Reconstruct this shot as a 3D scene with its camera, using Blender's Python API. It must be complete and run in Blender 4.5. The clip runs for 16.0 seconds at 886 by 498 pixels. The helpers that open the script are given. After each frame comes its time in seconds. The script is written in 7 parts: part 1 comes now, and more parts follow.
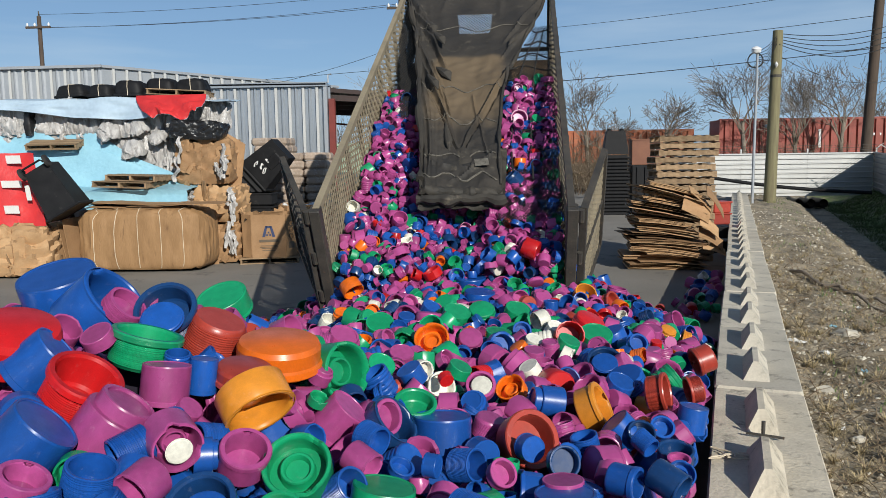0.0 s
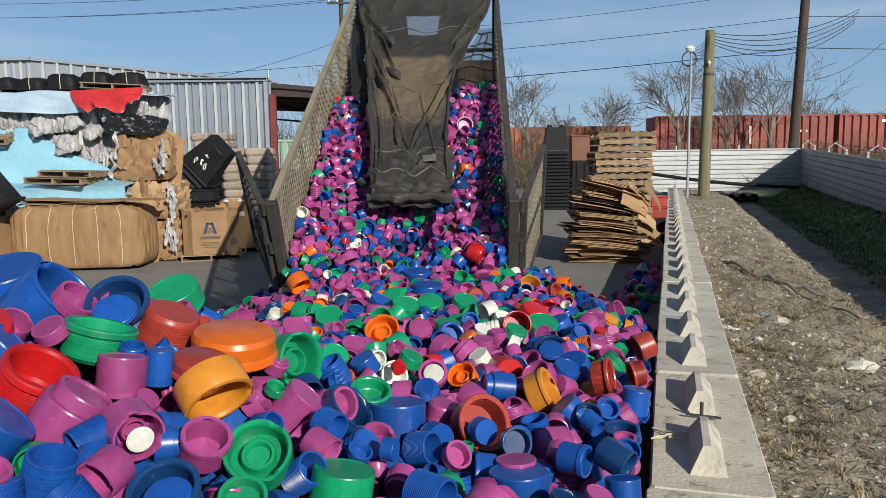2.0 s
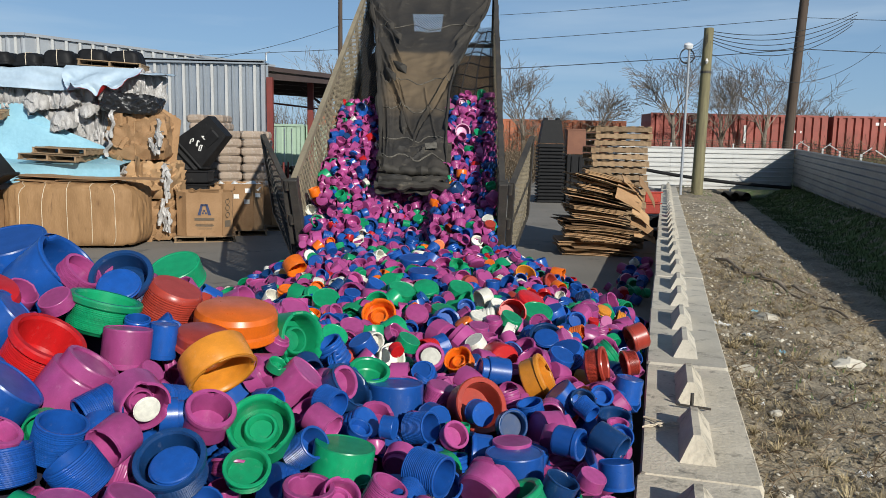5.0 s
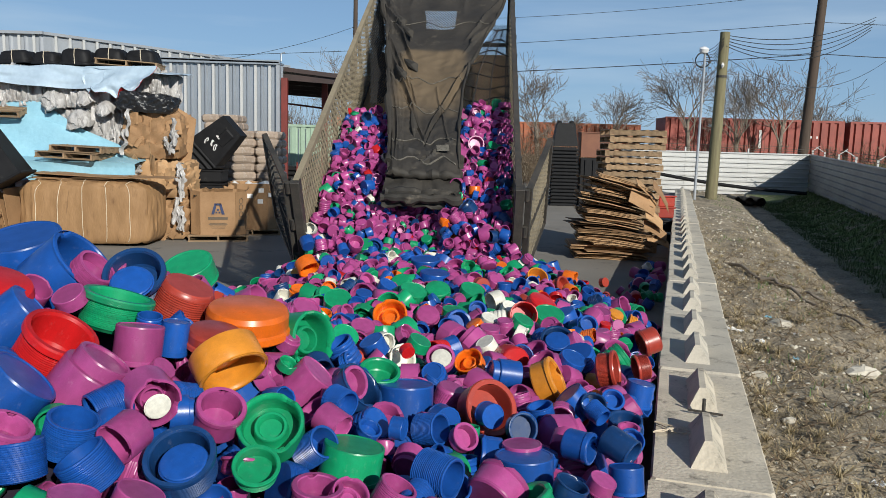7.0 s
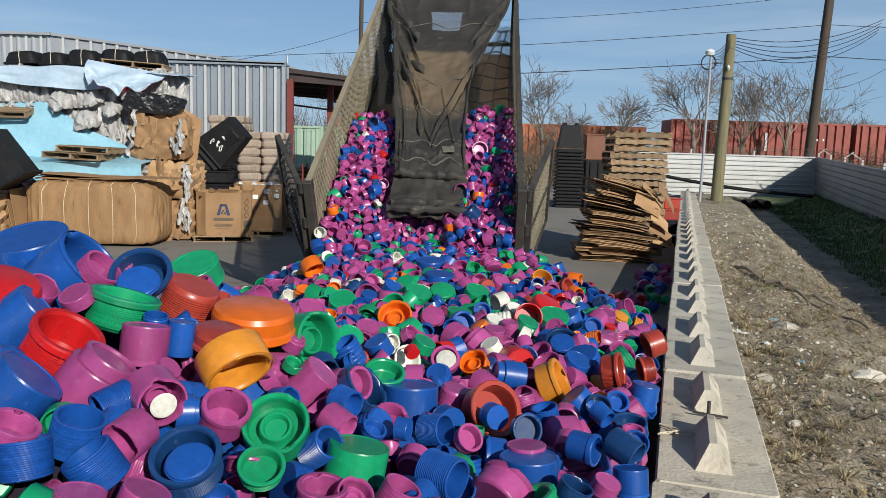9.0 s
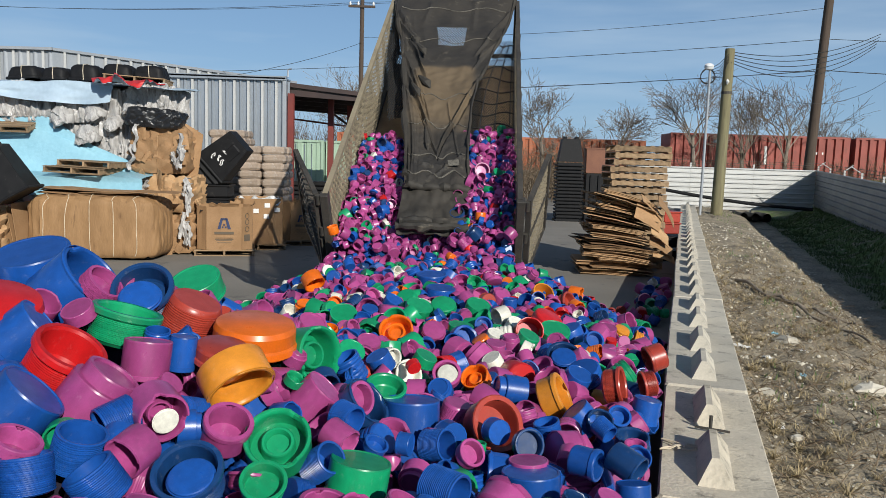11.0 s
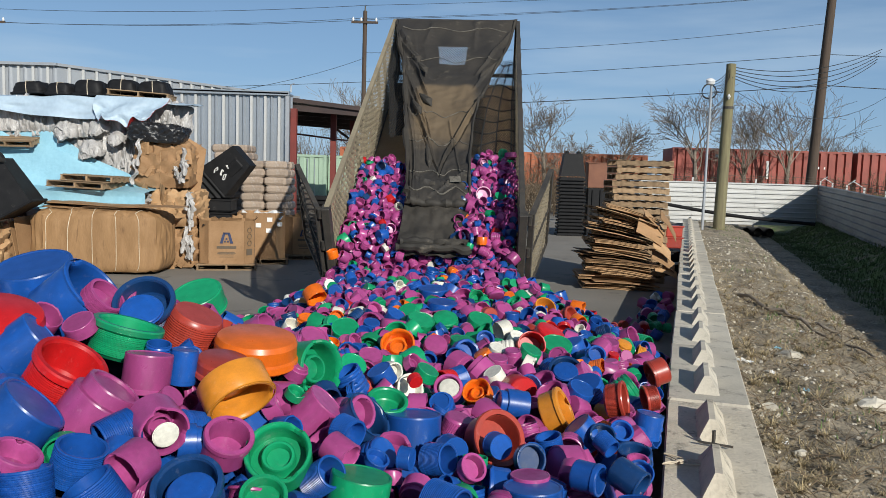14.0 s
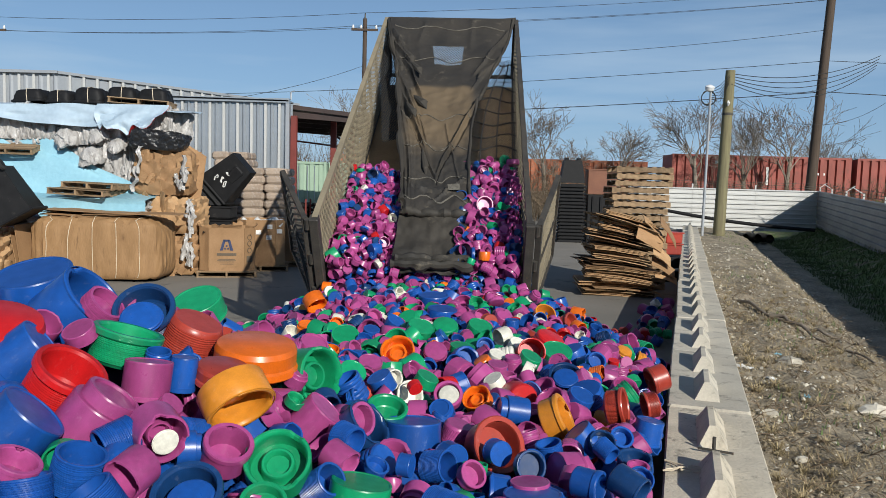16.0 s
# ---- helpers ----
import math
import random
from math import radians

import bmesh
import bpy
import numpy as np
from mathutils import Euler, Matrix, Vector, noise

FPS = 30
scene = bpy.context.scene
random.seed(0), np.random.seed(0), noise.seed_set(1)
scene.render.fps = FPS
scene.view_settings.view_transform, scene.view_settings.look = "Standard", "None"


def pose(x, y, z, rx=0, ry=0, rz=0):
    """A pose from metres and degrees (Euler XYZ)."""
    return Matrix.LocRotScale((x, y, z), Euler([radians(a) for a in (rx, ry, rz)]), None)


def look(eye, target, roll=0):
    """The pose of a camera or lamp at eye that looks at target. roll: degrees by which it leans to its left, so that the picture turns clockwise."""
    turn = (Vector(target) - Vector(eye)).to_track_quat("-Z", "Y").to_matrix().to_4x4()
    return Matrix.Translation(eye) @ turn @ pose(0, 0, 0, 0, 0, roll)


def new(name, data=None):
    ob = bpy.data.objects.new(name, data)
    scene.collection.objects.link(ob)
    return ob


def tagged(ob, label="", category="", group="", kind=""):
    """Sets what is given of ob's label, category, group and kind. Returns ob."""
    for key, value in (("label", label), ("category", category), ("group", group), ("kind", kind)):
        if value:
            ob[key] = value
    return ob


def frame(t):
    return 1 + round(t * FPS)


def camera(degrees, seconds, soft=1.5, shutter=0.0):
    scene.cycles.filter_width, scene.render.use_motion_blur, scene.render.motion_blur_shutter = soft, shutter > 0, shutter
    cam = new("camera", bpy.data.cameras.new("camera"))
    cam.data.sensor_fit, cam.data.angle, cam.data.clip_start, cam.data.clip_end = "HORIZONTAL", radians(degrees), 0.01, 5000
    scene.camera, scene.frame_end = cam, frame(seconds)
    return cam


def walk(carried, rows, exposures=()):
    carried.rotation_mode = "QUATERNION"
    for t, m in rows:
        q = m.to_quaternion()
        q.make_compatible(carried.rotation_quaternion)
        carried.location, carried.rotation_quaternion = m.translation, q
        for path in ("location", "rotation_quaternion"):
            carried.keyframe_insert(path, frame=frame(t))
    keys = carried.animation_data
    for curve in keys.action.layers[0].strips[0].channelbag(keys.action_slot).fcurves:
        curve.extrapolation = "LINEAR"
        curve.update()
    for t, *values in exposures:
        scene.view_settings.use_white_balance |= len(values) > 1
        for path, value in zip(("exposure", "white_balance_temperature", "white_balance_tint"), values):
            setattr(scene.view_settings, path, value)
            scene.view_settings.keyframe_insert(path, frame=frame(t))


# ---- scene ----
cam = camera(59.2, 16.0, 0.6)
PATH = [
    (0, (0.131, 0.213, 2.228), (-0.027, 2.193, 1.994), -0.8),
    (0.5, (0.155, 0.138, 2.236), (0.037, 2.125, 2.042), -0.9),
    (1, (0.145, 0.148, 2.238), (0.071, 2.137, 2.047), -1.0),
    (1.5, (0.106, 0.183, 2.22), (0.07, 2.171, 2.006), -1.0),
    (2, (0.086, 0.122, 2.21), (0.076, 2.107, 1.965), -0.8),
    (2.5, (0.037, 0.095, 2.187), (0.045, 2.078, 1.921), -0.5),
    (3, (0.057, 0.091, 2.196), (0.075, 2.072, 1.923), -0.4),
    (5.5, (0.034, 0.067, 2.19), (0.037, 2.048, 1.92), 1.4),
    (6, (0.038, 0.069, 2.19), (0.029, 2.05, 1.919), 1.6),
    (6.5, (0.039, 0.07, 2.186), (0.023, 2.052, 1.918), 1.6),
    (7, (0.038, 0.074, 2.187), (0.019, 2.056, 1.921), 1.6),
    (7.5, (0.039, 0.068, 2.19), (0.018, 2.05, 1.924), 1.6),
    (8, (0.036, 0.079, 2.186), (0.012, 2.061, 1.921), 1.7),
    (8.5, (0.037, 0.073, 2.185), (0.007, 2.055, 1.921), 1.8),
    (11, (0.03, 0.062, 2.191), (-0.003, 2.049, 1.963), 1.7),
    (11.5, (0.03, 0.062, 2.192), (-0.001, 2.051, 1.981), 1.7),
    (12, (0.036, 0.069, 2.188), (0.003, 2.059, 1.986), 1.6),
    (12.5, (0.034, 0.066, 2.188), (0.0, 2.056, 1.991), 1.6),
    (13, (0.034, 0.064, 2.187), (-0.002, 2.054, 1.991), 1.7),
    (13.5, (0.034, 0.063, 2.188), (-0.004, 2.053, 1.994), 1.7),
    (14, (0.034, 0.061, 2.187), (-0.006, 2.051, 1.996), 1.7),
    (14.5, (0.032, 0.055, 2.189), (-0.008, 2.046, 2.002), 1.7),
    (15, (0.037, 0.051, 2.195), (-0.004, 2.042, 2.011), 1.6),
    (15.5, (0.037, 0.056, 2.189), (-0.005, 2.048, 2.011), 1.6),
    (16, (0.037, 0.056, 2.188), (-0.004, 2.048, 2.014), 1.6),
]
walk(cam, [(t, look(e, g, r)) for t, e, g, r in PATH])

# ---- light ----
SUN_FROM = Vector((1.05, -1.88, 1.0)).normalized()
world = bpy.data.worlds.new("sky")
scene.world = world
world.use_nodes = True
wn, wl = world.node_tree.nodes, world.node_tree.links
sky = wn.new("ShaderNodeTexSky")
sky.sky_type, sky.sun_disc = "NISHITA", False
sky.sun_elevation, sky.sun_rotation = math.asin(SUN_FROM.z), math.atan2(SUN_FROM.x, SUN_FROM.y)
sky.air_density, sky.dust_density, sky.ozone_density = 1.0, 0.15, 3.0
# thin high cirrus
tc, mp, nz, rp, mx = (wn.new("ShaderNode" + k) for k in ("TexCoord", "Mapping", "TexNoise", "ValToRGB", "MixRGB"))
mp.inputs["Scale"].default_value = (1.1, 1.1, 9.0)
mp.inputs["Rotation"].default_value = (0, 0.12, 0)
nz.inputs["Scale"].default_value, nz.inputs["Detail"].default_value = 2.2, 6
rp.color_ramp.elements[0].position, rp.color_ramp.elements[1].position = 0.46, 0.70
rp.color_ramp.elements[1].color = (0.40, 0.40, 0.40, 1)
mx.inputs[2].default_value = (9.5, 12.0, 14.5, 1)
wl.new(tc.outputs["Generated"], mp.inputs["Vector"])
wl.new(mp.outputs[0], nz.inputs["Vector"])
wl.new(nz.outputs[0], rp.inputs[0])
wl.new(rp.outputs[0], mx.inputs[0])
tint = wn.new("ShaderNodeMixRGB")
tint.blend_type = "MULTIPLY"
tint.inputs[0].default_value, tint.inputs[2].default_value = 1.0, (0.83, 0.97, 1.14, 1)
wl.new(sky.outputs[0], tint.inputs[1])
# pale haze that thins with height
sep, hz, hazy = (wn.new("ShaderNode" + k) for k in ("SeparateXYZ", "ValToRGB", "MixRGB"))
wl.new(tc.outputs["Generated"], sep.inputs[0])
wl.new(sep.outputs["Z"], hz.inputs[0])
hz.color_ramp.elements[0].position, hz.color_ramp.elements[0].color = 0.0, (0.62, 0.62, 0.62, 1)
hz.color_ramp.elements[1].position, hz.color_ramp.elements[1].color = 0.55, (0, 0, 0, 1)
mid = hz.color_ramp.elements.new(0.2)
mid.color = (0.38, 0.38, 0.38, 1)
hazy.inputs[2].default_value = (6.2, 10.2, 15.6, 1)
wl.new(hz.outputs[0], hazy.inputs[0])
wl.new(tint.outputs[0], hazy.inputs[1])
wl.new(hazy.outputs[0], mx.inputs[1])
wl.new(mx.outputs[0], wn["Background"].inputs["Color"])
wn["Background"].inputs["Strength"].default_value = 0.056
sun = new("sun", bpy.data.lights.new("sun", "SUN"))
sun.data.energy, sun.data.angle, sun.data.color = 5.1, radians(0.5), (1.0, 0.97, 0.89)
sun.matrix_basis = look((0, 0, 30), Vector((0, 0, 30)) - SUN_FROM)
scene.view_settings.exposure = -0.06


# ---- materials ----
def material(name, c1, c2=None, rough=0.7, metal=0.0, scale=4.0, fine=60.0, bump=0.2, c3=None, spots=0.0, spec=0.5, vary=0.0, stretch=(1, 1, 1), bump_m=0.01):
    """c1 to c2 by a broad noise and a fine grain, c3 in patches; vary: brightness from piece to piece."""
    m = bpy.data.materials.new(name)
    m.use_nodes = True
    n, l = m.node_tree.nodes, m.node_tree.links
    b = n["Principled BSDF"]
    b.inputs["Metallic"].default_value = metal
    b.inputs["Specular IOR Level"].default_value = spec
    c2 = c2 or tuple(v * 0.75 for v in c1)
    co = n.new("ShaderNodeTexCoord")
    mp = n.new("ShaderNodeMapping")
    mp.inputs["Scale"].default_value = stretch
    l.new(co.outputs["Object"], mp.inputs["Vector"])
    a, f = n.new("ShaderNodeTexNoise"), n.new("ShaderNodeTexNoise")
    a.inputs["Scale"].default_value, a.inputs["Detail"].default_value = scale, 5
    f.inputs["Scale"].default_value, f.inputs["Detail"].default_value = fine, 4
    for q in (a, f):
        l.new(mp.outputs[0], q.inputs["Vector"])
    mixv = n.new("ShaderNodeMath")
    mixv.operation = "MULTIPLY_ADD"
    mixv.inputs[1].default_value, mixv.inputs[2].default_value = 0.45, -0.22
    l.new(f.outputs[0], mixv.inputs[0])
    addv = n.new("ShaderNodeMath")
    l.new(a.outputs[0], addv.inputs[0])
    l.new(mixv.outputs[0], addv.inputs[1])
    ramp = n.new("ShaderNodeValToRGB")
    ramp.color_ramp.elements[0].position, ramp.color_ramp.elements[1].position = 0.32, 0.68
    ramp.color_ramp.elements[0].color, ramp.color_ramp.elements[1].color = (*c1, 1), (*c2, 1)
    l.new(addv.outputs[0], ramp.inputs[0])
    out = ramp.outputs[0]
    if c3:
        s_ = n.new("ShaderNodeTexNoise")
        s_.inputs["Scale"].default_value, s_.inputs["Detail"].default_value = scale * 2.3, 8
        s_.inputs["Roughness"].default_value = 0.7
        l.new(mp.outputs[0], s_.inputs["Vector"])
        sr = n.new("ShaderNodeValToRGB")
        sr.color_ramp.elements[0].position, sr.color_ramp.elements[1].position = 0.62 - spots * 0.3, 0.74 - spots * 0.3
        l.new(s_.outputs[0], sr.inputs[0])
        mx = n.new("ShaderNodeMixRGB")
        mx.inputs[2].default_value = (*c3, 1)
        l.new(sr.outputs[0], mx.inputs[0])
        l.new(out, mx.inputs[1])
        out = mx.outputs[0]
    if vary:
        oi, geo = n.new("ShaderNodeObjectInfo"), n.new("ShaderNodeNewGeometry")
        ad = n.new("ShaderNodeMath")
        ad.operation = "ADD"
        l.new(oi.outputs["Random"], ad.inputs[0])
        l.new(geo.outputs["Random Per Island"], ad.inputs[1])
        fr = n.new("ShaderNodeMath")
        fr.operation = "FRACT"
        l.new(ad.outputs[0], fr.inputs[0])
        mr = n.new("ShaderNodeMapRange")
        mr.inputs["To Min"].default_value, mr.inputs["To Max"].default_value = 1 - vary, 1 + vary
        l.new(fr.outputs[0], mr.inputs["Value"])
        hs = n.new("ShaderNodeHueSaturation")
        l.new(mr.outputs[0], hs.inputs["Value"])
        l.new(out, hs.inputs["Color"])
        out = hs.outputs[0]
    l.new(out, b.inputs["Base Color"])
    rr = n.new("ShaderNodeMapRange")
    rr.inputs["To Min"].default_value, rr.inputs["To Max"].default_value = max(rough - 0.12, 0.05), min(rough + 0.12, 1)
    l.new(addv.outputs[0], rr.inputs["Value"])
    l.new(rr.outputs[0], b.inputs["Roughness"])
    if bump:
        bp = n.new("ShaderNodeBump")
        bp.inputs["Strength"].default_value, bp.inputs["Distance"].default_value = bump, bump_m
        l.new(addv.outputs[0], bp.inputs["Height"])
        l.new(bp.outputs[0], b.inputs["Normal"])
    return m


def plastic(name, c, rough=0.33):
    scuff = tuple(min(1, v * 0.85 + 0.045) for v in c)
    return material(name, c, tuple(v * 0.78 for v in c), rough, scale=2.2, fine=34, bump=0.08, c3=scuff, spots=0.13, spec=0.5, vary=0.2, bump_m=0.003)


PURPLE = plastic("purple plastic", (0.37, 0.062, 0.215))
BLUE = plastic("blue plastic", (0.010, 0.080, 0.345))
NAVY = plastic("dark blue plastic", (0.008, 0.045, 0.15))
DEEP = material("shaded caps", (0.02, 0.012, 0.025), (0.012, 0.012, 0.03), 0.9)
GREEN = plastic("green plastic", (0.007, 0.29, 0.12))
RED = plastic("red plastic", (0.52, 0.012, 0.014))
BRICK = plastic("dull red plastic", (0.36, 0.045, 0.028))
ORANGE = plastic("orange plastic", (0.78, 0.15, 0.008))
YELLOW = plastic("amber plastic", (0.66, 0.245, 0.025))
WHITE = plastic("white plastic", (0.74, 0.72, 0.62), 0.45)
COLOURS = {"purple": PURPLE, "blue": BLUE, "dark blue": NAVY, "green": GREEN, "red": RED, "dull red": BRICK, "orange": ORANGE, "amber": YELLOW, "white": WHITE}
COLOUR_NAMES = list(COLOURS)
BLACKPL = material("black plastic", (0.010, 0.010, 0.011), (0.015, 0.015, 0.016), 0.58, c3=(0.05, 0.047, 0.043), spots=0.04, bump=0.1, spec=0.18)
CONCRETE = material("yard concrete", (0.18, 0.165, 0.142), (0.235, 0.215, 0.185), 0.88, scale=0.5, fine=24, bump=0.25, c3=(0.075, 0.073, 0.07), spots=0.12)
BLOCK = material("block concrete", (0.58, 0.53, 0.43), (0.44, 0.40, 0.325), 0.9, scale=2.2, fine=70, bump=0.5, c3=(0.25, 0.235, 0.20), spots=0.22, vary=0.08)
OLDBLOCK = material("weathered block concrete", (0.64, 0.565, 0.44), (0.48, 0.425, 0.33), 0.95, scale=3, fine=45, bump=1.0, c3=(0.24, 0.215, 0.17), spots=0.22)
CARD = material("corrugated cardboard", (0.35, 0.205, 0.10), (0.28, 0.16, 0.075), 0.8, scale=2.5, fine=40, bump=0.15, c3=(0.24, 0.135, 0.06), spots=0.08, vary=0.15)
# dark layers vary the stack's tone and imitate the shade in its gaps
DARKCARD = material("dark gap cardboard", (0.21, 0.115, 0.05), (0.15, 0.08, 0.035), 0.85, scale=3, fine=40, bump=0.15, vary=0.25)
STRAP = material("pale strapping", (0.60, 0.51, 0.38), (0.5, 0.42, 0.3), 0.5, bump=0)
CARDLIGHT = material("pale cardboard", (0.44, 0.275, 0.14), (0.36, 0.215, 0.105), 0.8, scale=3, fine=40, bump=0.15, vary=0.15)
BALECARD = material("pressed cardboard", (0.33, 0.19, 0.085), (0.25, 0.14, 0.06), 0.75, scale=1.6, fine=22, bump=0.5, c3=(0.17, 0.09, 0.04), spots=0.16, stretch=(3, 3, 0.5), bump_m=0.02)
WOOD = material("weathered pallet wood", (0.33, 0.225, 0.13), (0.21, 0.14, 0.078), 0.85, scale=3, fine=30, bump=0.3, c3=(0.13, 0.09, 0.06), spots=0.15, vary=0.28, stretch=(0.3, 4, 4))
POLEWOOD = material("treated pole wood", (0.21, 0.19, 0.10), (0.15, 0.13, 0.075), 0.9, scale=4, fine=30, bump=0.4, stretch=(4, 4, 0.3))
DARKPOLE = material("creosoted pole wood", (0.055, 0.038, 0.027), (0.085, 0.06, 0.045), 0.9, scale=4, fine=30, bump=0.3, stretch=(4, 4, 0.3))
BARK = material("winter bark", (0.25, 0.205, 0.16), (0.17, 0.14, 0.11), 0.95, scale=3, fine=20, bump=0.3)
GALV = material("galvanised sheet", (0.42, 0.45, 0.48), (0.35, 0.38, 0.41), 0.42, metal=0.6, scale=1.2, fine=16, bump=0.05)
SHEDWHITE = material("pale metal siding", (0.36, 0.38, 0.40), (0.30, 0.32, 0.345), 0.5, metal=0.2, scale=0.7, fine=9, bump=0.05)
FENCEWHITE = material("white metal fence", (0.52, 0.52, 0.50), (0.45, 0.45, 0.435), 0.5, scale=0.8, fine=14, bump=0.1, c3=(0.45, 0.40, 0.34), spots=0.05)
# side fence: its shade is put into a darker grey
SHADEFENCE = material("fence sheet greyed for shade", (0.25, 0.255, 0.255), (0.20, 0.205, 0.21), 0.55, metal=0.2, scale=0.8, fine=14, bump=0.1, c3=(0.2, 0.185, 0.165), spots=0.08)
REDSTEEL = material("red oxide steel", (0.20, 0.035, 0.026), (0.14, 0.028, 0.022), 0.6, scale=2, fine=30, bump=0.15)
# dark brown of the fascia; on beams and brace it holds the canopy's shade
BROWNSTEEL = material("dark canopy steel", (0.035, 0.022, 0.02), (0.05, 0.03, 0.026), 0.6, scale=2, fine=30, bump=0.15)
RUSTRED = material("red container paint", (0.30, 0.060, 0.040), (0.22, 0.05, 0.035), 0.6, scale=0.8, fine=9, bump=0.1, c3=(0.16, 0.06, 0.04), spots=0.15)
RUSTORANGE = material("orange container paint", (0.42, 0.13, 0.055), (0.32, 0.10, 0.05), 0.6, scale=0.8, fine=9, bump=0.1, c3=(0.2, 0.08, 0.05), spots=0.15)
PALEGREEN = material("pale green container paint", (0.33, 0.45, 0.33), (0.27, 0.37, 0.28), 0.6, scale=0.8, fine=9, bump=0.1)
STEEL = material("dirty dark steel", (0.045, 0.042, 0.038), (0.085, 0.075, 0.062), 0.6, metal=0.3, scale=5, fine=50, bump=0.3, c3=(0.16, 0.10, 0.06), spots=0.12)
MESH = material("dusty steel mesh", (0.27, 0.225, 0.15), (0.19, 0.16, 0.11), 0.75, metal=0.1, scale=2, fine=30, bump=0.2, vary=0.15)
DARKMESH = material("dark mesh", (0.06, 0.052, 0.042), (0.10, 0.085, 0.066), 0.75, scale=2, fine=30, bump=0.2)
NET = material("black netting", (0.012, 0.012, 0.012), (0.02, 0.019, 0.018), 0.8, scale=4, fine=40, bump=0.1)
TARP = material("dusty black tarpaulin", (0.022, 0.020, 0.017), (0.042, 0.036, 0.028), 0.75, scale=1.3, fine=26, bump=0.35, c3=(0.125, 0.105, 0.078), spots=0.1)
SEAM = material("pale worn seam", (0.15, 0.138, 0.115), (0.09, 0.08, 0.066), 0.85, scale=9, fine=60, bump=0.2, c3=(0.06, 0.055, 0.045), spots=0.45)
BOARD = material("bare bed boards", (0.42, 0.28, 0.145), (0.33, 0.21, 0.11), 0.8, scale=2, fine=30, bump=0.15)
SKYBLUE = material("pale blue plastic sheet", (0.30, 0.55, 0.66), (0.24, 0.47, 0.58), 0.45, scale=1.5, fine=12, bump=0.5, bump_m=0.03)
PALESHEET = material("faded blue-grey sheet", (0.42, 0.53, 0.62), (0.34, 0.44, 0.53), 0.5, scale=1.5, fine=12, bump=0.4, bump_m=0.03)
REDSHEET = material("red plastic sheet", (0.60, 0.035, 0.035), (0.50, 0.028, 0.03), 0.45, scale=2.5, fine=14, bump=0.5, bump_m=0.03)
FILM = material("clear packing film", (0.54, 0.525, 0.51), (0.33, 0.315, 0.30), 0.28, scale=6, fine=34, bump=1.0, c3=(0.27, 0.25, 0.24), spots=0.06, bump_m=0.04, stretch=(1.5, 1.5, 0.5))
BLACKFILM = material("black film", (0.010, 0.010, 0.011), (0.02, 0.02, 0.021), 0.3, scale=5, fine=40, bump=0.7, bump_m=0.02)
WIRE = material("black cable", (0.012, 0.012, 0.012), (0.02, 0.02, 0.02), 0.6, bump=0)
PRINT = material("dark blue print", (0.02, 0.035, 0.09), (0.03, 0.045, 0.11), 0.7, bump=0)
PALEPRINT = material("pale print", (0.75, 0.74, 0.72), (0.66, 0.65, 0.62), 0.7, bump=0)
DARKPRINT = material("grey print", (0.10, 0.075, 0.05), (0.13, 0.10, 0.07), 0.8, bump=0)
RUBBER = material("tyre rubber", (0.016, 0.016, 0.016), (0.03, 0.028, 0.026), 0.85, bump=0.2)
ROCK = material("pale rubble", (0.58, 0.54, 0.45), (0.40, 0.36, 0.29), 0.95, scale=6, fine=40, bump=0.6, vary=0.25)
STRAW = material("dry grass", (0.40, 0.32, 0.18), (0.27, 0.21, 0.12), 0.9, scale=6, fine=30, bump=0, vary=0.35)
WEED = material("green weeds", (0.06, 0.10, 0.025), (0.09, 0.12, 0.04), 0.8, scale=6, fine=30, bump=0, vary=0.35)
BRUSH = material("dry brush", (0.20, 0.145, 0.09), (0.14, 0.10, 0.065), 0.95, scale=2, fine=20, bump=0, vary=0.25)
SACK = material("film-wrapped tan sack", (0.40, 0.315, 0.245), (0.31, 0.24, 0.185), 0.45, scale=4, fine=30, bump=0.5, c3=(0.52, 0.47, 0.42), spots=0.25, vary=0.15, bump_m=0.02)
BROWNBOX = material("rust brown panel", (0.20, 0.075, 0.035), (0.15, 0.055, 0.03), 0.6, scale=2, fine=20, bump=0.1)
GLASSWHITE = material("lamp white", (0.78, 0.78, 0.78), None, 0.4, bump=0)


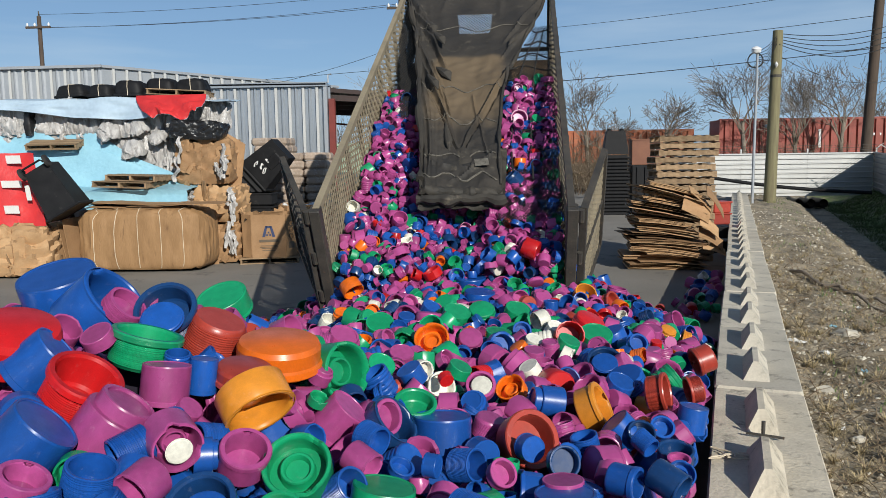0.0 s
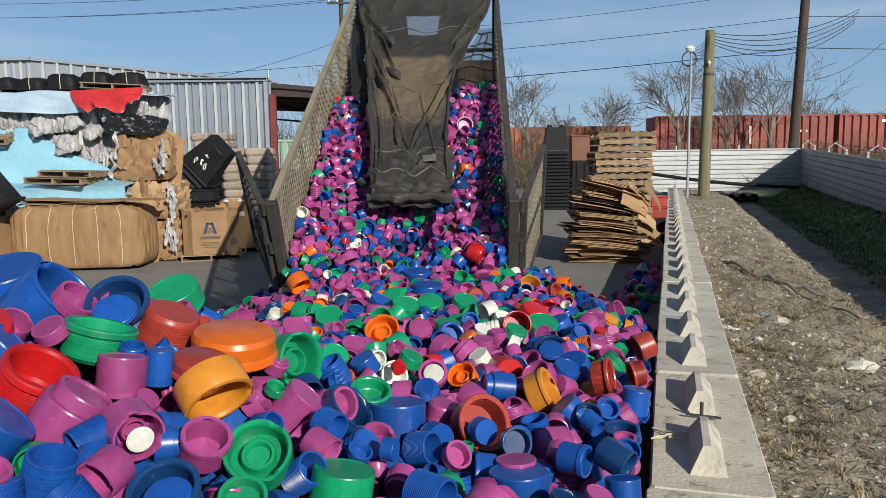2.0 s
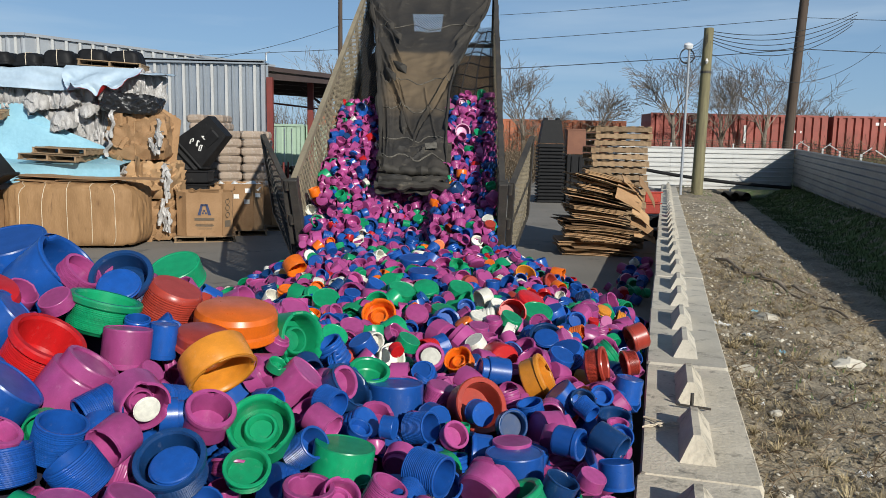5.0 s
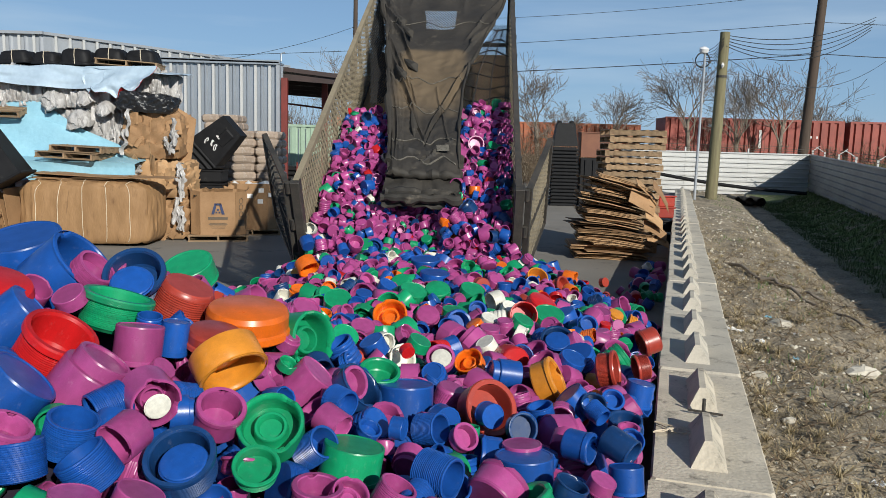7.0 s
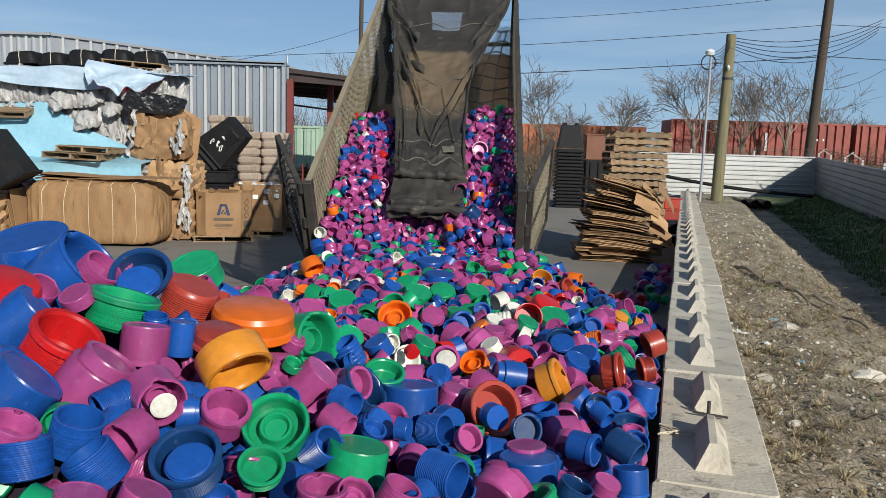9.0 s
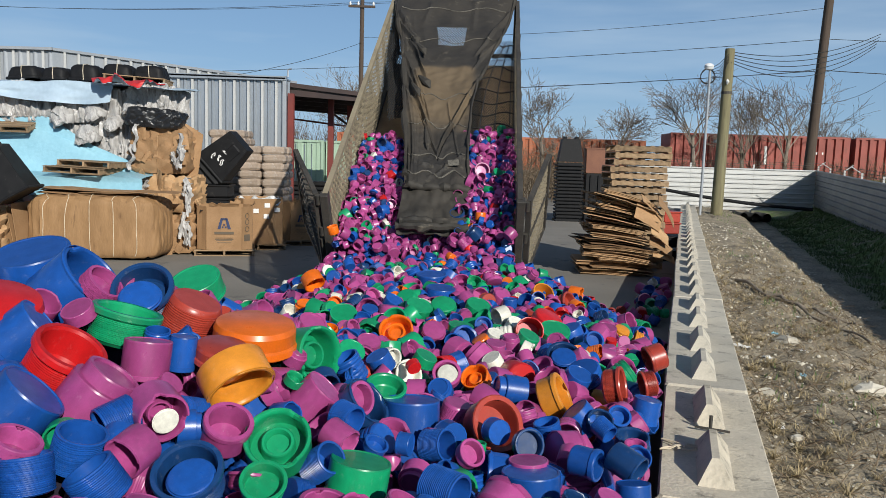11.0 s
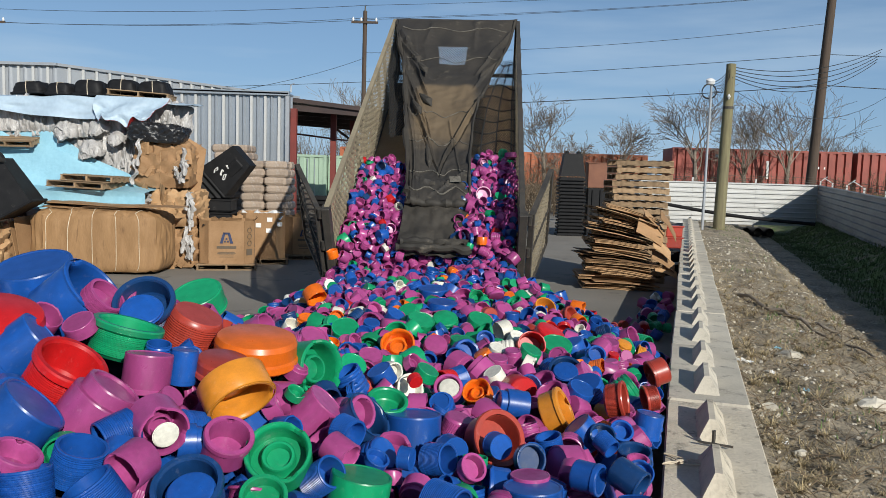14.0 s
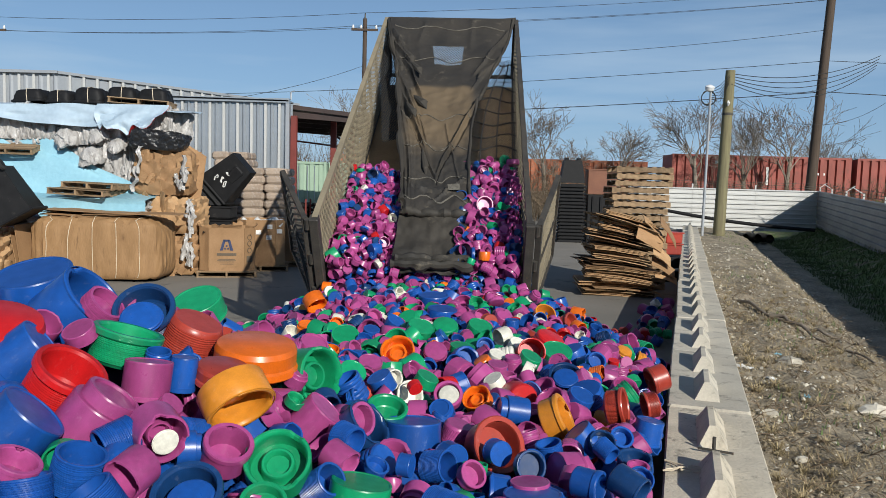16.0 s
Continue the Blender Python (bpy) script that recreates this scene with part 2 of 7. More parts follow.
def dirt_material():
    """Earth with pale gravel, dry straw patches and, low by the fence, green moss."""
    m = material("bare earth", (0.15, 0.122, 0.082), (0.36, 0.30, 0.21), 0.95, scale=1.5, fine=22, bump=1.0, c3=(0.40, 0.355, 0.27), spots=0.20, bump_m=0.06)
    n, l = m.node_tree.nodes, m.node_tree.links
    b = n["Principled BSDF"]
    old = b.inputs["Base Color"].links[0].from_socket
    co = n.new("ShaderNodeTexCoord")
    vo = n.new("ShaderNodeTexVoronoi")
    vo.inputs["Scale"].default_value = 16
    l.new(co.outputs["Object"], vo.inputs["Vector"])
    r = n.new("ShaderNodeValToRGB")
    r.color_ramp.elements[0].position, r.color_ramp.elements[1].position = 0.10, 0.20
    r.color_ramp.elements[0].color, r.color_ramp.elements[1].color = (1, 1, 1, 1), (0, 0, 0, 1)
    l.new(vo.outputs["Distance"], r.inputs[0])
    big = n.new("ShaderNodeTexNoise")
    big.inputs["Scale"].default_value, big.inputs["Detail"].default_value = 1.3, 6
    l.new(co.outputs["Object"], big.inputs["Vector"])
    r2 = n.new("ShaderNodeValToRGB")
    r2.color_ramp.elements[0].position, r2.color_ramp.elements[1].position = 0.56, 0.70
    l.new(big.outputs[0], r2.inputs[0])
    mul = n.new("ShaderNodeMath")
    mul.operation = "MULTIPLY"
    l.new(r.outputs[0], mul.inputs[0])
    l.new(r2.outputs[0], mul.inputs[1])
    # fine pale grit and dark crumbs at two sizes
    for sc, lo, hi, col in ((46, 0.16, 0.26, (0.47, 0.42, 0.33, 1)), (27, 0.20, 0.32, (0.10, 0.08, 0.054, 1))):
        vg = n.new("ShaderNodeTexVoronoi")
        vg.inputs["Scale"].default_value = sc
        l.new(co.outputs["Object"], vg.inputs["Vector"])
        rg = n.new("ShaderNodeValToRGB")
        rg.color_ramp.elements[0].position, rg.color_ramp.elements[1].position = lo, hi
        rg.color_ramp.elements[0].color, rg.color_ramp.elements[1].color = (0.8, 0.8, 0.8, 1), (0, 0, 0, 1)
        l.new(vg.outputs["Distance"], rg.inputs[0])
        mq = n.new("ShaderNodeMixRGB")
        mq.inputs[2].default_value = col
        l.new(rg.outputs[0], mq.inputs[0])
        l.new(old, mq.inputs[1])
        old = mq.outputs[0]
    mx = n.new("ShaderNodeMixRGB")
    mx.inputs[2].default_value = (0.45, 0.42, 0.35, 1)
    l.new(mul.outputs[0], mx.inputs[0])
    l.new(old, mx.inputs[1])
    # moss grows in the strip along the fence
    sp = n.new("ShaderNodeSeparateXYZ")
    l.new(co.outputs["Object"], sp.inputs[0])
    w1 = n.new("ShaderNodeMath")
    w1.operation = "MULTIPLY_ADD"
    w1.inputs[1].default_value = -0.286
    l.new(sp.outputs["Y"], w1.inputs[0])
    l.new(sp.outputs["X"], w1.inputs[2])
    mr = n.new("ShaderNodeMapRange")
    mr.inputs["From Min"].default_value, mr.inputs["From Max"].default_value = 3.5, 4.3
    l.new(w1.outputs[0], mr.inputs["Value"])
    gn = n.new("ShaderNodeTexNoise")
    gn.inputs["Scale"].default_value, gn.inputs["Detail"].default_value = 3.0, 7
    l.new(co.outputs["Object"], gn.inputs["Vector"])
    gr = n.new("ShaderNodeValToRGB")
    gr.color_ramp.elements[0].position, gr.color_ramp.elements[1].position = 0.34, 0.50
    l.new(gn.outputs[0], gr.inputs[0])
    gm = n.new("ShaderNodeMath")
    gm.operation = "MULTIPLY"
    l.new(mr.outputs[0], gm.inputs[0])
    l.new(gr.outputs[0], gm.inputs[1])
    mg = n.new("ShaderNodeMixRGB")
    mg.inputs[2].default_value = (0.085, 0.135, 0.028, 1)
    l.new(gm.outputs[0], mg.inputs[0])
    l.new(mx.outputs[0], mg.inputs[1])
    l.new(mg.outputs[0], b.inputs["Base Color"])
    return m


EARTH = dirt_material()


def stained_tarp():
    """Black tarpaulin with a broad earth stain down its middle, with ragged edges."""
    m = material("stained tarpaulin", (0.020, 0.018, 0.016), (0.040, 0.034, 0.027), 0.76, scale=1.3, fine=26, bump=0.4, c3=(0.11, 0.094, 0.07), spots=0.1)
    n, l = m.node_tree.nodes, m.node_tree.links
    bs = n["Principled BSDF"]
    old = bs.inputs["Base Color"].links[0].from_socket
    co, sp = n.new("ShaderNodeTexCoord"), n.new("ShaderNodeSeparateXYZ")
    l.new(co.outputs["Object"], sp.inputs[0])

    def ramp(src, a, c):
        q = n.new("ShaderNodeMapRange")
        q.interpolation_type = "SMOOTHSTEP"
        q.inputs["From Min"].default_value, q.inputs["From Max"].default_value = a, c
        l.new(src, q.inputs["Value"])
        return q.outputs[0]

    def math_node(op, a, c):
        q = n.new("ShaderNodeMath")
        q.operation = op
        for k, v in ((0, a), (1, c)):
            if isinstance(v, (int, float)):
                q.inputs[k].default_value = v
            else:
                l.new(v, q.inputs[k])
        return q.outputs[0]
    x, y = sp.outputs["X"], sp.outputs["Y"]
    nz = n.new("ShaderNodeTexNoise")
    nz.inputs["Scale"].default_value, nz.inputs["Detail"].default_value = 2.4, 9
    l.new(co.outputs["Object"], nz.inputs["Vector"])
    side = math_node("ABSOLUTE", math_node("ADD", x, 0.0), 0)
    mask = math_node("MULTIPLY", math_node("MULTIPLY", ramp(y, -2.42, -2.68), ramp(y, -5.3, -3.7)), ramp(side, 0.66, 0.36))
    mask = ramp(math_node("ADD", mask, math_node("MULTIPLY", math_node("SUBTRACT", nz.outputs[0], 0.5), 0.9)), 0.12, 0.95)
    mx = n.new("ShaderNodeMixRGB")
    mx.inputs[2].default_value = (0.125, 0.090, 0.053, 1)
    l.new(mask, mx.inputs[0])
    l.new(old, mx.inputs[1])
    l.new(mx.outputs[0], bs.inputs["Base Color"])
    return m


STAINED = stained_tarp()


# ---- mesh helpers ----
class Build:
    """Collects points and faces for one mesh."""

    def __init__(self):
        self.v, self.f, self.mi, self.weld = [], [], [], False

    def add(self, verts, faces, m=None, mi=0):
        k = len(self.v)
        self.v += [tuple(m @ Vector(p)) if m else tuple(p) for p in verts]
        self.f += [tuple(i + k for i in q) for q in faces]
        self.mi += [mi] * len(faces)
        return self

    def box(self, sx, sy, sz, m=None, bevel=0.0, mi=0):
        """A box centred in x and y, standing on z = 0, with bevelled upright and top edges."""
        x, y = sx / 2, sy / 2
        if not bevel:
            v = [(-x, -y, 0), (x, -y, 0), (x, y, 0), (-x, y, 0), (-x, -y, sz), (x, -y, sz), (x, y, sz), (-x, y, sz)]
            f = [(3, 2, 1, 0), (4, 5, 6, 7), (0, 1, 5, 4), (1, 2, 6, 5), (2, 3, 7, 6), (3, 0, 4, 7)]
            return self.add(v, f, m, mi)
        b = min(bevel, x * 0.9, y * 0.9, sz * 0.45)

        def ring(d, z):
            return [(-x + b + d, -y + d, z), (x - b - d, -y + d, z), (x - d, -y + b + d, z), (x - d, y - b - d, z),
                    (x - b - d, y - d, z), (-x + b + d, y - d, z), (-x + d, y - b - d, z), (-x + d, -y + b + d, z)]
        v = ring(b * 0.6, 0) + ring(0, b) + ring(0, sz - b) + ring(b * 0.6, sz)
        f = [tuple(range(7, -1, -1)), tuple(range(24, 32))]
        for k in range(3):
            f += [(k * 8 + i, k * 8 + (i + 1) % 8, k * 8 + 8 + (i + 1) % 8, k * 8 + 8 + i) for i in range(8)]
        return self.add(v, f, m, mi)

    def bar(self, a, b, w, h=None, mi=0):
        """A square bar from a to b."""
        a, b = Vector(a), Vector(b)
        d = b - a
        m = Matrix.Translation(a) @ d.to_track_quat("Z", "Y").to_matrix().to_4x4()
        return self.box(w, h or w, d.length, m, 0, mi)

    def tube(self, points, radii, n=8, mi=0, cap=True):
        pts = [Vector(p) for p in points]
        rad = radii if isinstance(radii, (list, tuple)) else [radii] * len(pts)
        v, f = [], []
        side = None
        for i, p in enumerate(pts):
            d = (pts[min(i + 1, len(pts) - 1)] - pts[max(i - 1, 0)]).normalized()
            side = d.orthogonal() if side is None else (side - d * side.dot(d))
            side.normalize()
            up = d.cross(side)
            v += [p + (side * math.cos(2 * math.pi * k / n) + up * math.sin(2 * math.pi * k / n)) * rad[i] for k in range(n)]
        for i in range(len(pts) - 1):
            f += [(i * n + k, i * n + (k + 1) % n, i * n + n + (k + 1) % n, i * n + n + k) for k in range(n)]
        if cap:
            f += [tuple(range(n - 1, -1, -1)), tuple(range((len(pts) - 1) * n, len(pts) * n))]
        return self.add(v, f, None, mi)

    def grid(self, fn, nu, nv, mi=0, thick=0.0):
        """A sheet fn(u, v), u and v from 0 to 1; thick gives it a back."""
        v = [Vector(fn(i / nu, j / nv)) for j in range(nv + 1) for i in range(nu + 1)]
        f = [(j * (nu + 1) + i, j * (nu + 1) + i + 1, (j + 1) * (nu + 1) + i + 1, (j + 1) * (nu + 1) + i) for j in range(nv) for i in range(nu)]
        if thick:
            normals = []
            for j in range(nv + 1):
                for i in range(nu + 1):
                    a = v[j * (nu + 1) + min(i + 1, nu)] - v[j * (nu + 1) + max(i - 1, 0)]
                    b = v[min(j + 1, nv) * (nu + 1) + i] - v[max(j - 1, 0) * (nu + 1) + i]
                    c = a.cross(b)
                    normals.append(c.normalized() if c.length else Vector((0, 0, 1)))
            k = len(v)
            back = [(q[0] + k, q[3] + k, q[2] + k, q[1] + k) for q in f]
            v = v + [p - q * thick for p, q in zip(v, normals)]
            edge = [(i, i + 1) for i in range(nu)] + [(nv * (nu + 1) + i + 1, nv * (nu + 1) + i) for i in range(nu)]
            edge += [((j + 1) * (nu + 1), j * (nu + 1)) for j in range(nv)] + [(j * (nu + 1) + nu, (j + 1) * (nu + 1) + nu) for j in range(nv)]
            f = f + back + [(b, a, a + k, b + k) for a, b in edge]
        return self.add(v, f, None, mi)

    def mesh(self, name, mats, smooth=False):
        me = bpy.data.meshes.new(name)
        if self.weld:
            known, index = {}, []
            for p in self.v:
                index.append(known.setdefault((round(p[0], 3), round(p[1], 3), round(p[2], 3)), len(known)))
            faces = [tuple(dict.fromkeys(index[i] for i in q)) for q in self.f]
            self.mi = [m for m, q in zip(self.mi, faces) if len(q) > 2]
            self.v, self.f = list(known), [q for q in faces if len(q) > 2]
        me.from_pydata(self.v, [], self.f)
        for q in mats if isinstance(mats, (list, tuple)) else [mats]:
            me.materials.append(q)
        me.polygons.foreach_set("material_index", self.mi)
        if smooth:
            me.polygons.foreach_set("use_smooth", [True] * len(self.f))
            me.set_sharp_from_angle(angle=radians(38))
        me.update()
        return me


def part(name, b, mats, parent=None, label="", m=None, smooth=False):
    ob = new(name, b.mesh(name, mats, smooth) if isinstance(b, Build) else b)
    ob.parent = parent
    if m is not None:
        ob.matrix_basis = m
    return tagged(ob, label)


def thing(name, m, label, category, group="", kind=""):
    ob = new(name)
    ob.matrix_basis = m
    return tagged(ob, label, category, group, kind)


def rnd(a, b):
    return random.uniform(a, b)


def lump(x, y, z, s=1.0):
    return noise.noise(Vector((x, y, z)) * s)


def turn(d, spin=0.0):
    """A turn that sends z to d."""
    return Vector(d).normalized().to_track_quat("Z", "Y").to_matrix().to_4x4() @ pose(0, 0, 0, 0, 0, spin)


# ---- ground, yard, walls ----
SL = 0.286  # the block wall runs along x = SL * y


def earth_z(w, y):
    """Height of the earth; w runs across the wall's line."""
    if w < 0.3:
        return -0.03
    z = 0.15 + 0.007 * min(max(y, 0), 40)
    for w0, w1, dz in ((1.2, 2.5, -0.16), (2.3, 3.1, -0.34), (4.4, 6.2, 0.62)):
        t = min(max((w - w0) / (w1 - w0), 0), 1)
        z += dz * t * t * (3 - 2 * t)
    near = 1 if 0.6 < w < 9 and -1 < y < 42 else 0
    return z + near * (0.05 * lump(w, y, 0, 0.9) + 0.035 * lump(w, y, 3, 2.7) + 0.036 * lump(w, y, 7, 8) + 0.024 * lump(w, y, 11, 17))


def build_ground():
    ws = [-600, -200, -60, -20, -5, -1, 0.25, 0.32] + [0.45 + 0.06 * i for i in range(50)] + [3.46 + 0.11 * i for i in range(37)] + [7.6 + 0.4 * i for i in range(10)] + [14, 20, 40, 120, 600]
    ys = [-40, -15, -5, -2] + [-1, 0, 1, 2] + [2.5 + 0.07 * i for i in range(90)] + [8.82 + 0.14 * i for i in range(51)] + [16 + 0.35 * i for i in range(70)] + [42, 50, 70, 110, 200, 500, 1500]
    b = Build()
    b.v = [(w + SL * min(y, 60), y, earth_z(w, y)) for y in ys for w in ws]
    k = len(ws)
    b.f = [(j * k + i, j * k + i + 1, (j + 1) * k + i + 1, (j + 1) * k + i) for j in range(len(ys) - 1) for i in range(k - 1)]
    b.mi = [0] * len(b.f)
    tagged(part("ground", b, EARTH, smooth=True), "bare earth with gravel and dry weeds", "ground", kind="structure")
    y0, y1 = -10, 58
    yard = Build().add([(-60, y0, 0), (SL * y0 + 0.3, y0, 0), (SL * y1 + 0.3, y1, 0), (-60, y1, 0)], [(0, 1, 2, 3)])
    tagged(part("pavement", yard, CONCRETE), "grey worn concrete yard", "pavement", kind="structure")


def wall_pose(y, across=0.0, z=0.0):
    a = math.degrees(math.atan(-SL))
    return pose(SL * y + 0.27 + across * 0.96, y - across * 0.275, z, 0, 0, a)


def build_block_wall():
    """Interlocking concrete blocks with ridges on top, end to end."""
    body, ridge_b = Build().box(0.575, 2.012, 0.62, None, 0.018), Build()
    x, h, L, c = 0.10, 0.12, 0.66, 0.10
    ridge_b.add([(-x, -L / 2, 0), (x * 0.8, -L / 2, 0), (x * 0.8, L / 2, 0), (-x, L / 2, 0), (-0.034, -L / 2 + c, h), (0.004, -L / 2 + c, h), (0.004, L / 2 - c, h), (-0.034, L / 2 - c, h)],
                [(4, 5, 6, 7), (0, 1, 5, 4), (1, 2, 6, 5), (2, 3, 7, 6), (3, 0, 4, 7)])
    body_m, ridge_m = body.mesh("block", BLOCK), ridge_b.mesh("ridge", BLOCK)
    old_m, oldridge_m = body.mesh("old_block", OLDBLOCK), ridge_b.mesh("old_ridge", OLDBLOCK)
    y = 5.57 - 5 * 1.95
    k = 0
    while y < 31:
        old = y < 5.0
        m = wall_pose(y + 0.975, rnd(-0.008, 0.008), 0.0) @ pose(0, 0, 0, 0, 0, rnd(-0.3, 0.3))
        bl = thing("concrete_block", m, "weathered beige concrete barrier block with ridged top" if old else "grey concrete barrier block with ridged top", "concrete block", "blocks of the yard wall")
        bl.location.z = -0.01 + (0.006 if k % 2 else 0) - (0.0 if not old else 0.004)
        part("body", old_m if old else body_m, None, bl)
        for d in (-0.49, 0.45):
            part("ridge", oldridge_m if old else ridge_m, None, bl, m=pose(rnd(-0.005, 0.005), d, 0.619))
        y += 1.95
        k += 1
    # lifting eye and a scrap of white cord on the near block
    eye = Build().tube([(0, 0, 0), (0, 0, 0.09)], 0.011, 8).bar((-0.09, 0, 0.012), (0.11, -0.03, 0.012), 0.012)
    tagged(part("lifting_bar", eye, STEEL, m=wall_pose(4.64, 0.0, 0.618)), "rusty steel lifting bar in a block's top", "lifting bar")
    pts = [(0.09 * math.cos(a * 0.55) + 0.03 * math.sin(a * 1.7), 0.06 * math.sin(a * 0.8) + 0.004 * a, 0.008 + 0.006 * math.sin(a) ** 2) for a in range(22)]
    tagged(part("cord", Build().tube(pts, 0.005, 6), STRAP, m=wall_pose(4.25, -0.17, 0.612), smooth=True), "tangle of white cord on the block", "cord")


def ribbed_sheet(length, z0, z1, pitch, depth, along_z=True, flat=0.5):
    """A sheet in the xz plane with ribs; along_z: ribs stand upright."""
    b = Build()
    n = max(int((length if along_z else z1 - z0) / pitch), 1)
    prof = []
    for i in range(n):
        for a, d in ((0, 0), (flat, 0), (flat + 0.1, depth), (0.9, depth)):
            prof.append(((i + a) / n, d))
    prof.append((1, 0))
    if along_z:
        v = [(p * length, -d, z) for p, d in prof for z in (z0, z1)] + [(p * length, -d + 0.02, z) for p, d in prof for z in (z0, z1)]
    else:
        v = [(x, -d, z0 + p * (z1 - z0)) for p, d in prof for x in (length, 0)] + [(x, -d + 0.02, z0 + p * (z1 - z0)) for p, d in prof for x in (length, 0)]
    k = len(prof) * 2
    f = [(2 * i, 2 * i + 2, 2 * i + 3, 2 * i + 1) for i in range(len(prof) - 1)]
    f += [(k + q[3], k + q[2], k + q[1], k + q[0]) for q in f]
    return b.add(v, f)


def build_fence():
    """White sheet fence: along the far end and down the side, with steel posts."""
    corner = Vector((16.3, 36.0, 0))
    runs = [((7.6, 35.4), (16.3, 36.0), 0.46, 0.46, 3), ((16.3, 36.0), (16.3 - SL * 30 - 0.1, 6.0), 0.46, -0.32, 10)]
    for r, (a, b, za, zb, n) in enumerate(runs):
        a, b = Vector((*a, 0)), Vector((*b, 0))
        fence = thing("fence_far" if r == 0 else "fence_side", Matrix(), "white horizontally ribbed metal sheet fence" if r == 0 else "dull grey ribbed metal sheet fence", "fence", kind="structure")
        for i in range(n):
            p, q = a.lerp(b, i / n), a.lerp(b, (i + 1) / n)
            z, z2 = za + (zb - za) * i / n, za + (zb - za) * (i + 1) / n
            L = (q - p).length
            d = q - p
            m = Matrix.Translation((p.x, p.y, z)) @ pose(0, 0, 0, 0, -math.degrees(math.atan2(z2 - z, L)), math.degrees(math.atan2(d.y, d.x)))
            # side panels take the grey that holds their shade
            part("panel", ribbed_sheet(L - 0.012, -0.15, 1.74, 0.21, 0.07, False, 0.62), SHADEFENCE if r else FENCEWHITE, fence, m=m)
            post = Build().bar((0, 0.06, -0.3), (0, 0.06, 1.92), 0.06)
            if r:
                post.bar((0, 0.06, 1.9), (-0.0, -0.28 if i % 2 else 0.34, 2.12), 0.03)
            part("post", post, FENCEWHITE, fence, m=m)
        for h in (1.84, 1.94, 2.05):
            w = Build().tube([(a.x, a.y + 0.05, za + h), (b.x, b.y + 0.05, zb + h)], 0.008, 5)
            part("barbed_wire", w, STEEL, fence)


def build_sheds():
    # grey shed with an open red-framed canopy on its side
    shed = thing("metal_shed", Matrix(), "grey ribbed metal shed with a red steel canopy", "shed")
    part("front_wall", ribbed_sheet(6.0, 0, 4.62, 0.46, 0.05, True, 0.72), GALV, shed, m=pose(-11.75, 26, 0))
    part("side_wall", ribbed_sheet(0.5, 0, 4.6, 0.46, 0.05, True, 0.72), GALV, shed, m=pose(-5.73, 26, 0, 0, 0, 90))
    part("eave_trim", Build().box(6.1, 0.16, 0.14), GALV, shed, m=pose(-8.72, 25.93, 4.6))
    part("corner_trim", Build().box(0.12, 0.12, 4.6), SHEDWHITE, shed, m=pose(-5.74, 25.94, 0))
    roof = Build().grid(lambda u, v: (-11.8 + 6.1 * u, 25.85 + 0.8 * v, 4.74 - 0.05 * u), 4, 2, 0, 0.05)
    part("roof", roof, GALV, shed)
    # canopy sheets: the shade of the underside is put into a dark colour
    can = Build()
    for i in range(13):
        can.add([(-12, 26.55 + i * 0.9, 4.78), (-2.9, 26.55 + i * 0.9, 4.30), (-2.9, 27.45 + i * 0.9, 4.30), (-12, 27.45 + i * 0.9, 4.78),
                 (-12, 26.55 + i * 0.9, 4.82), (-2.9, 26.55 + i * 0.9, 4.34), (-2.9, 27.43 + i * 0.9, 4.36), (-12, 27.43 + i * 0.9, 4.84)],
                [(3, 2, 1, 0), (4, 5, 6, 7), (0, 1, 5, 4), (1, 2, 6, 5), (2, 3, 7, 6), (3, 0, 4, 7)])
    part("canopy_roof", can, STEEL, shed, "dark canopy sheeting")
    part("canopy_fascia", Build().bar((-5.7, 26.5, 4.52), (-2.9, 26.5, 4.24), 0.05, 0.14), BROWNSTEEL, shed)
    part("lean_to_roof", Build().grid(lambda u, v: (-7.4 + 2.4 * u, 33 + 3 * v, 3.75 - 0.25 * u + 0.1 * v), 3, 3, 0, 0.05), REDSTEEL, shed)
    for x, y in ((-5.56, 26.1), (-4.58, 28.2), (-4.35, 31.4), (-4.2, 37)):
        part("post", Build().box(0.2, 0.2, 4.2, None, 0.01), REDSTEEL, shed, m=pose(x, y, 0))
    for y in (26.65, 29, 32, 35, 37.4):
        part("beam", Build().bar((-11, y, 4.56), (-2.95, y, 4.12), 0.14, 0.2), BROWNSTEEL, shed)
    part("brace", Build().bar((-4.35, 31.4, 3.4), (-5.5, 31.4, 4.2), 0.09), BROWNSTEEL, shed)
    part("conduit", Build().tube([(-5.62, 25.85, 4.7), (-5.62, 25.85, 4.95), (-5.5, 25.85, 4.98)], 0.03, 8), GALV, shed)

    for i in range(13):
        part("rib_cap", Build().box(0.085, 0.03, 4.6), FENCEWHITE, shed, m=pose(-11.55 + i * 0.461, 25.935, 0))
    hall = thing("metal_hall", Matrix(), "pale ribbed metal warehouse with a low roof", "warehouse")
    a = math.degrees(math.atan2(40, 26))
    part("front_wall", ribbed_sheet(26, 0, 7.1, 0.75, 0.07, True, 0.7), SHEDWHITE, hall, m=pose(-46.7, 40, 0))
    part("side_wall", ribbed_sheet(17, 0, 7.1, 0.75, 0.07, True, 0.7), SHEDWHITE, hall, m=pose(-20.7, 40, 0, 0, 0, a))
    for i in range(34):
        part("rib_cap", Build().box(0.13, 0.04, 7.08), FENCEWHITE, hall, m=pose(-46.1 + i * 0.757, 39.9, 0))
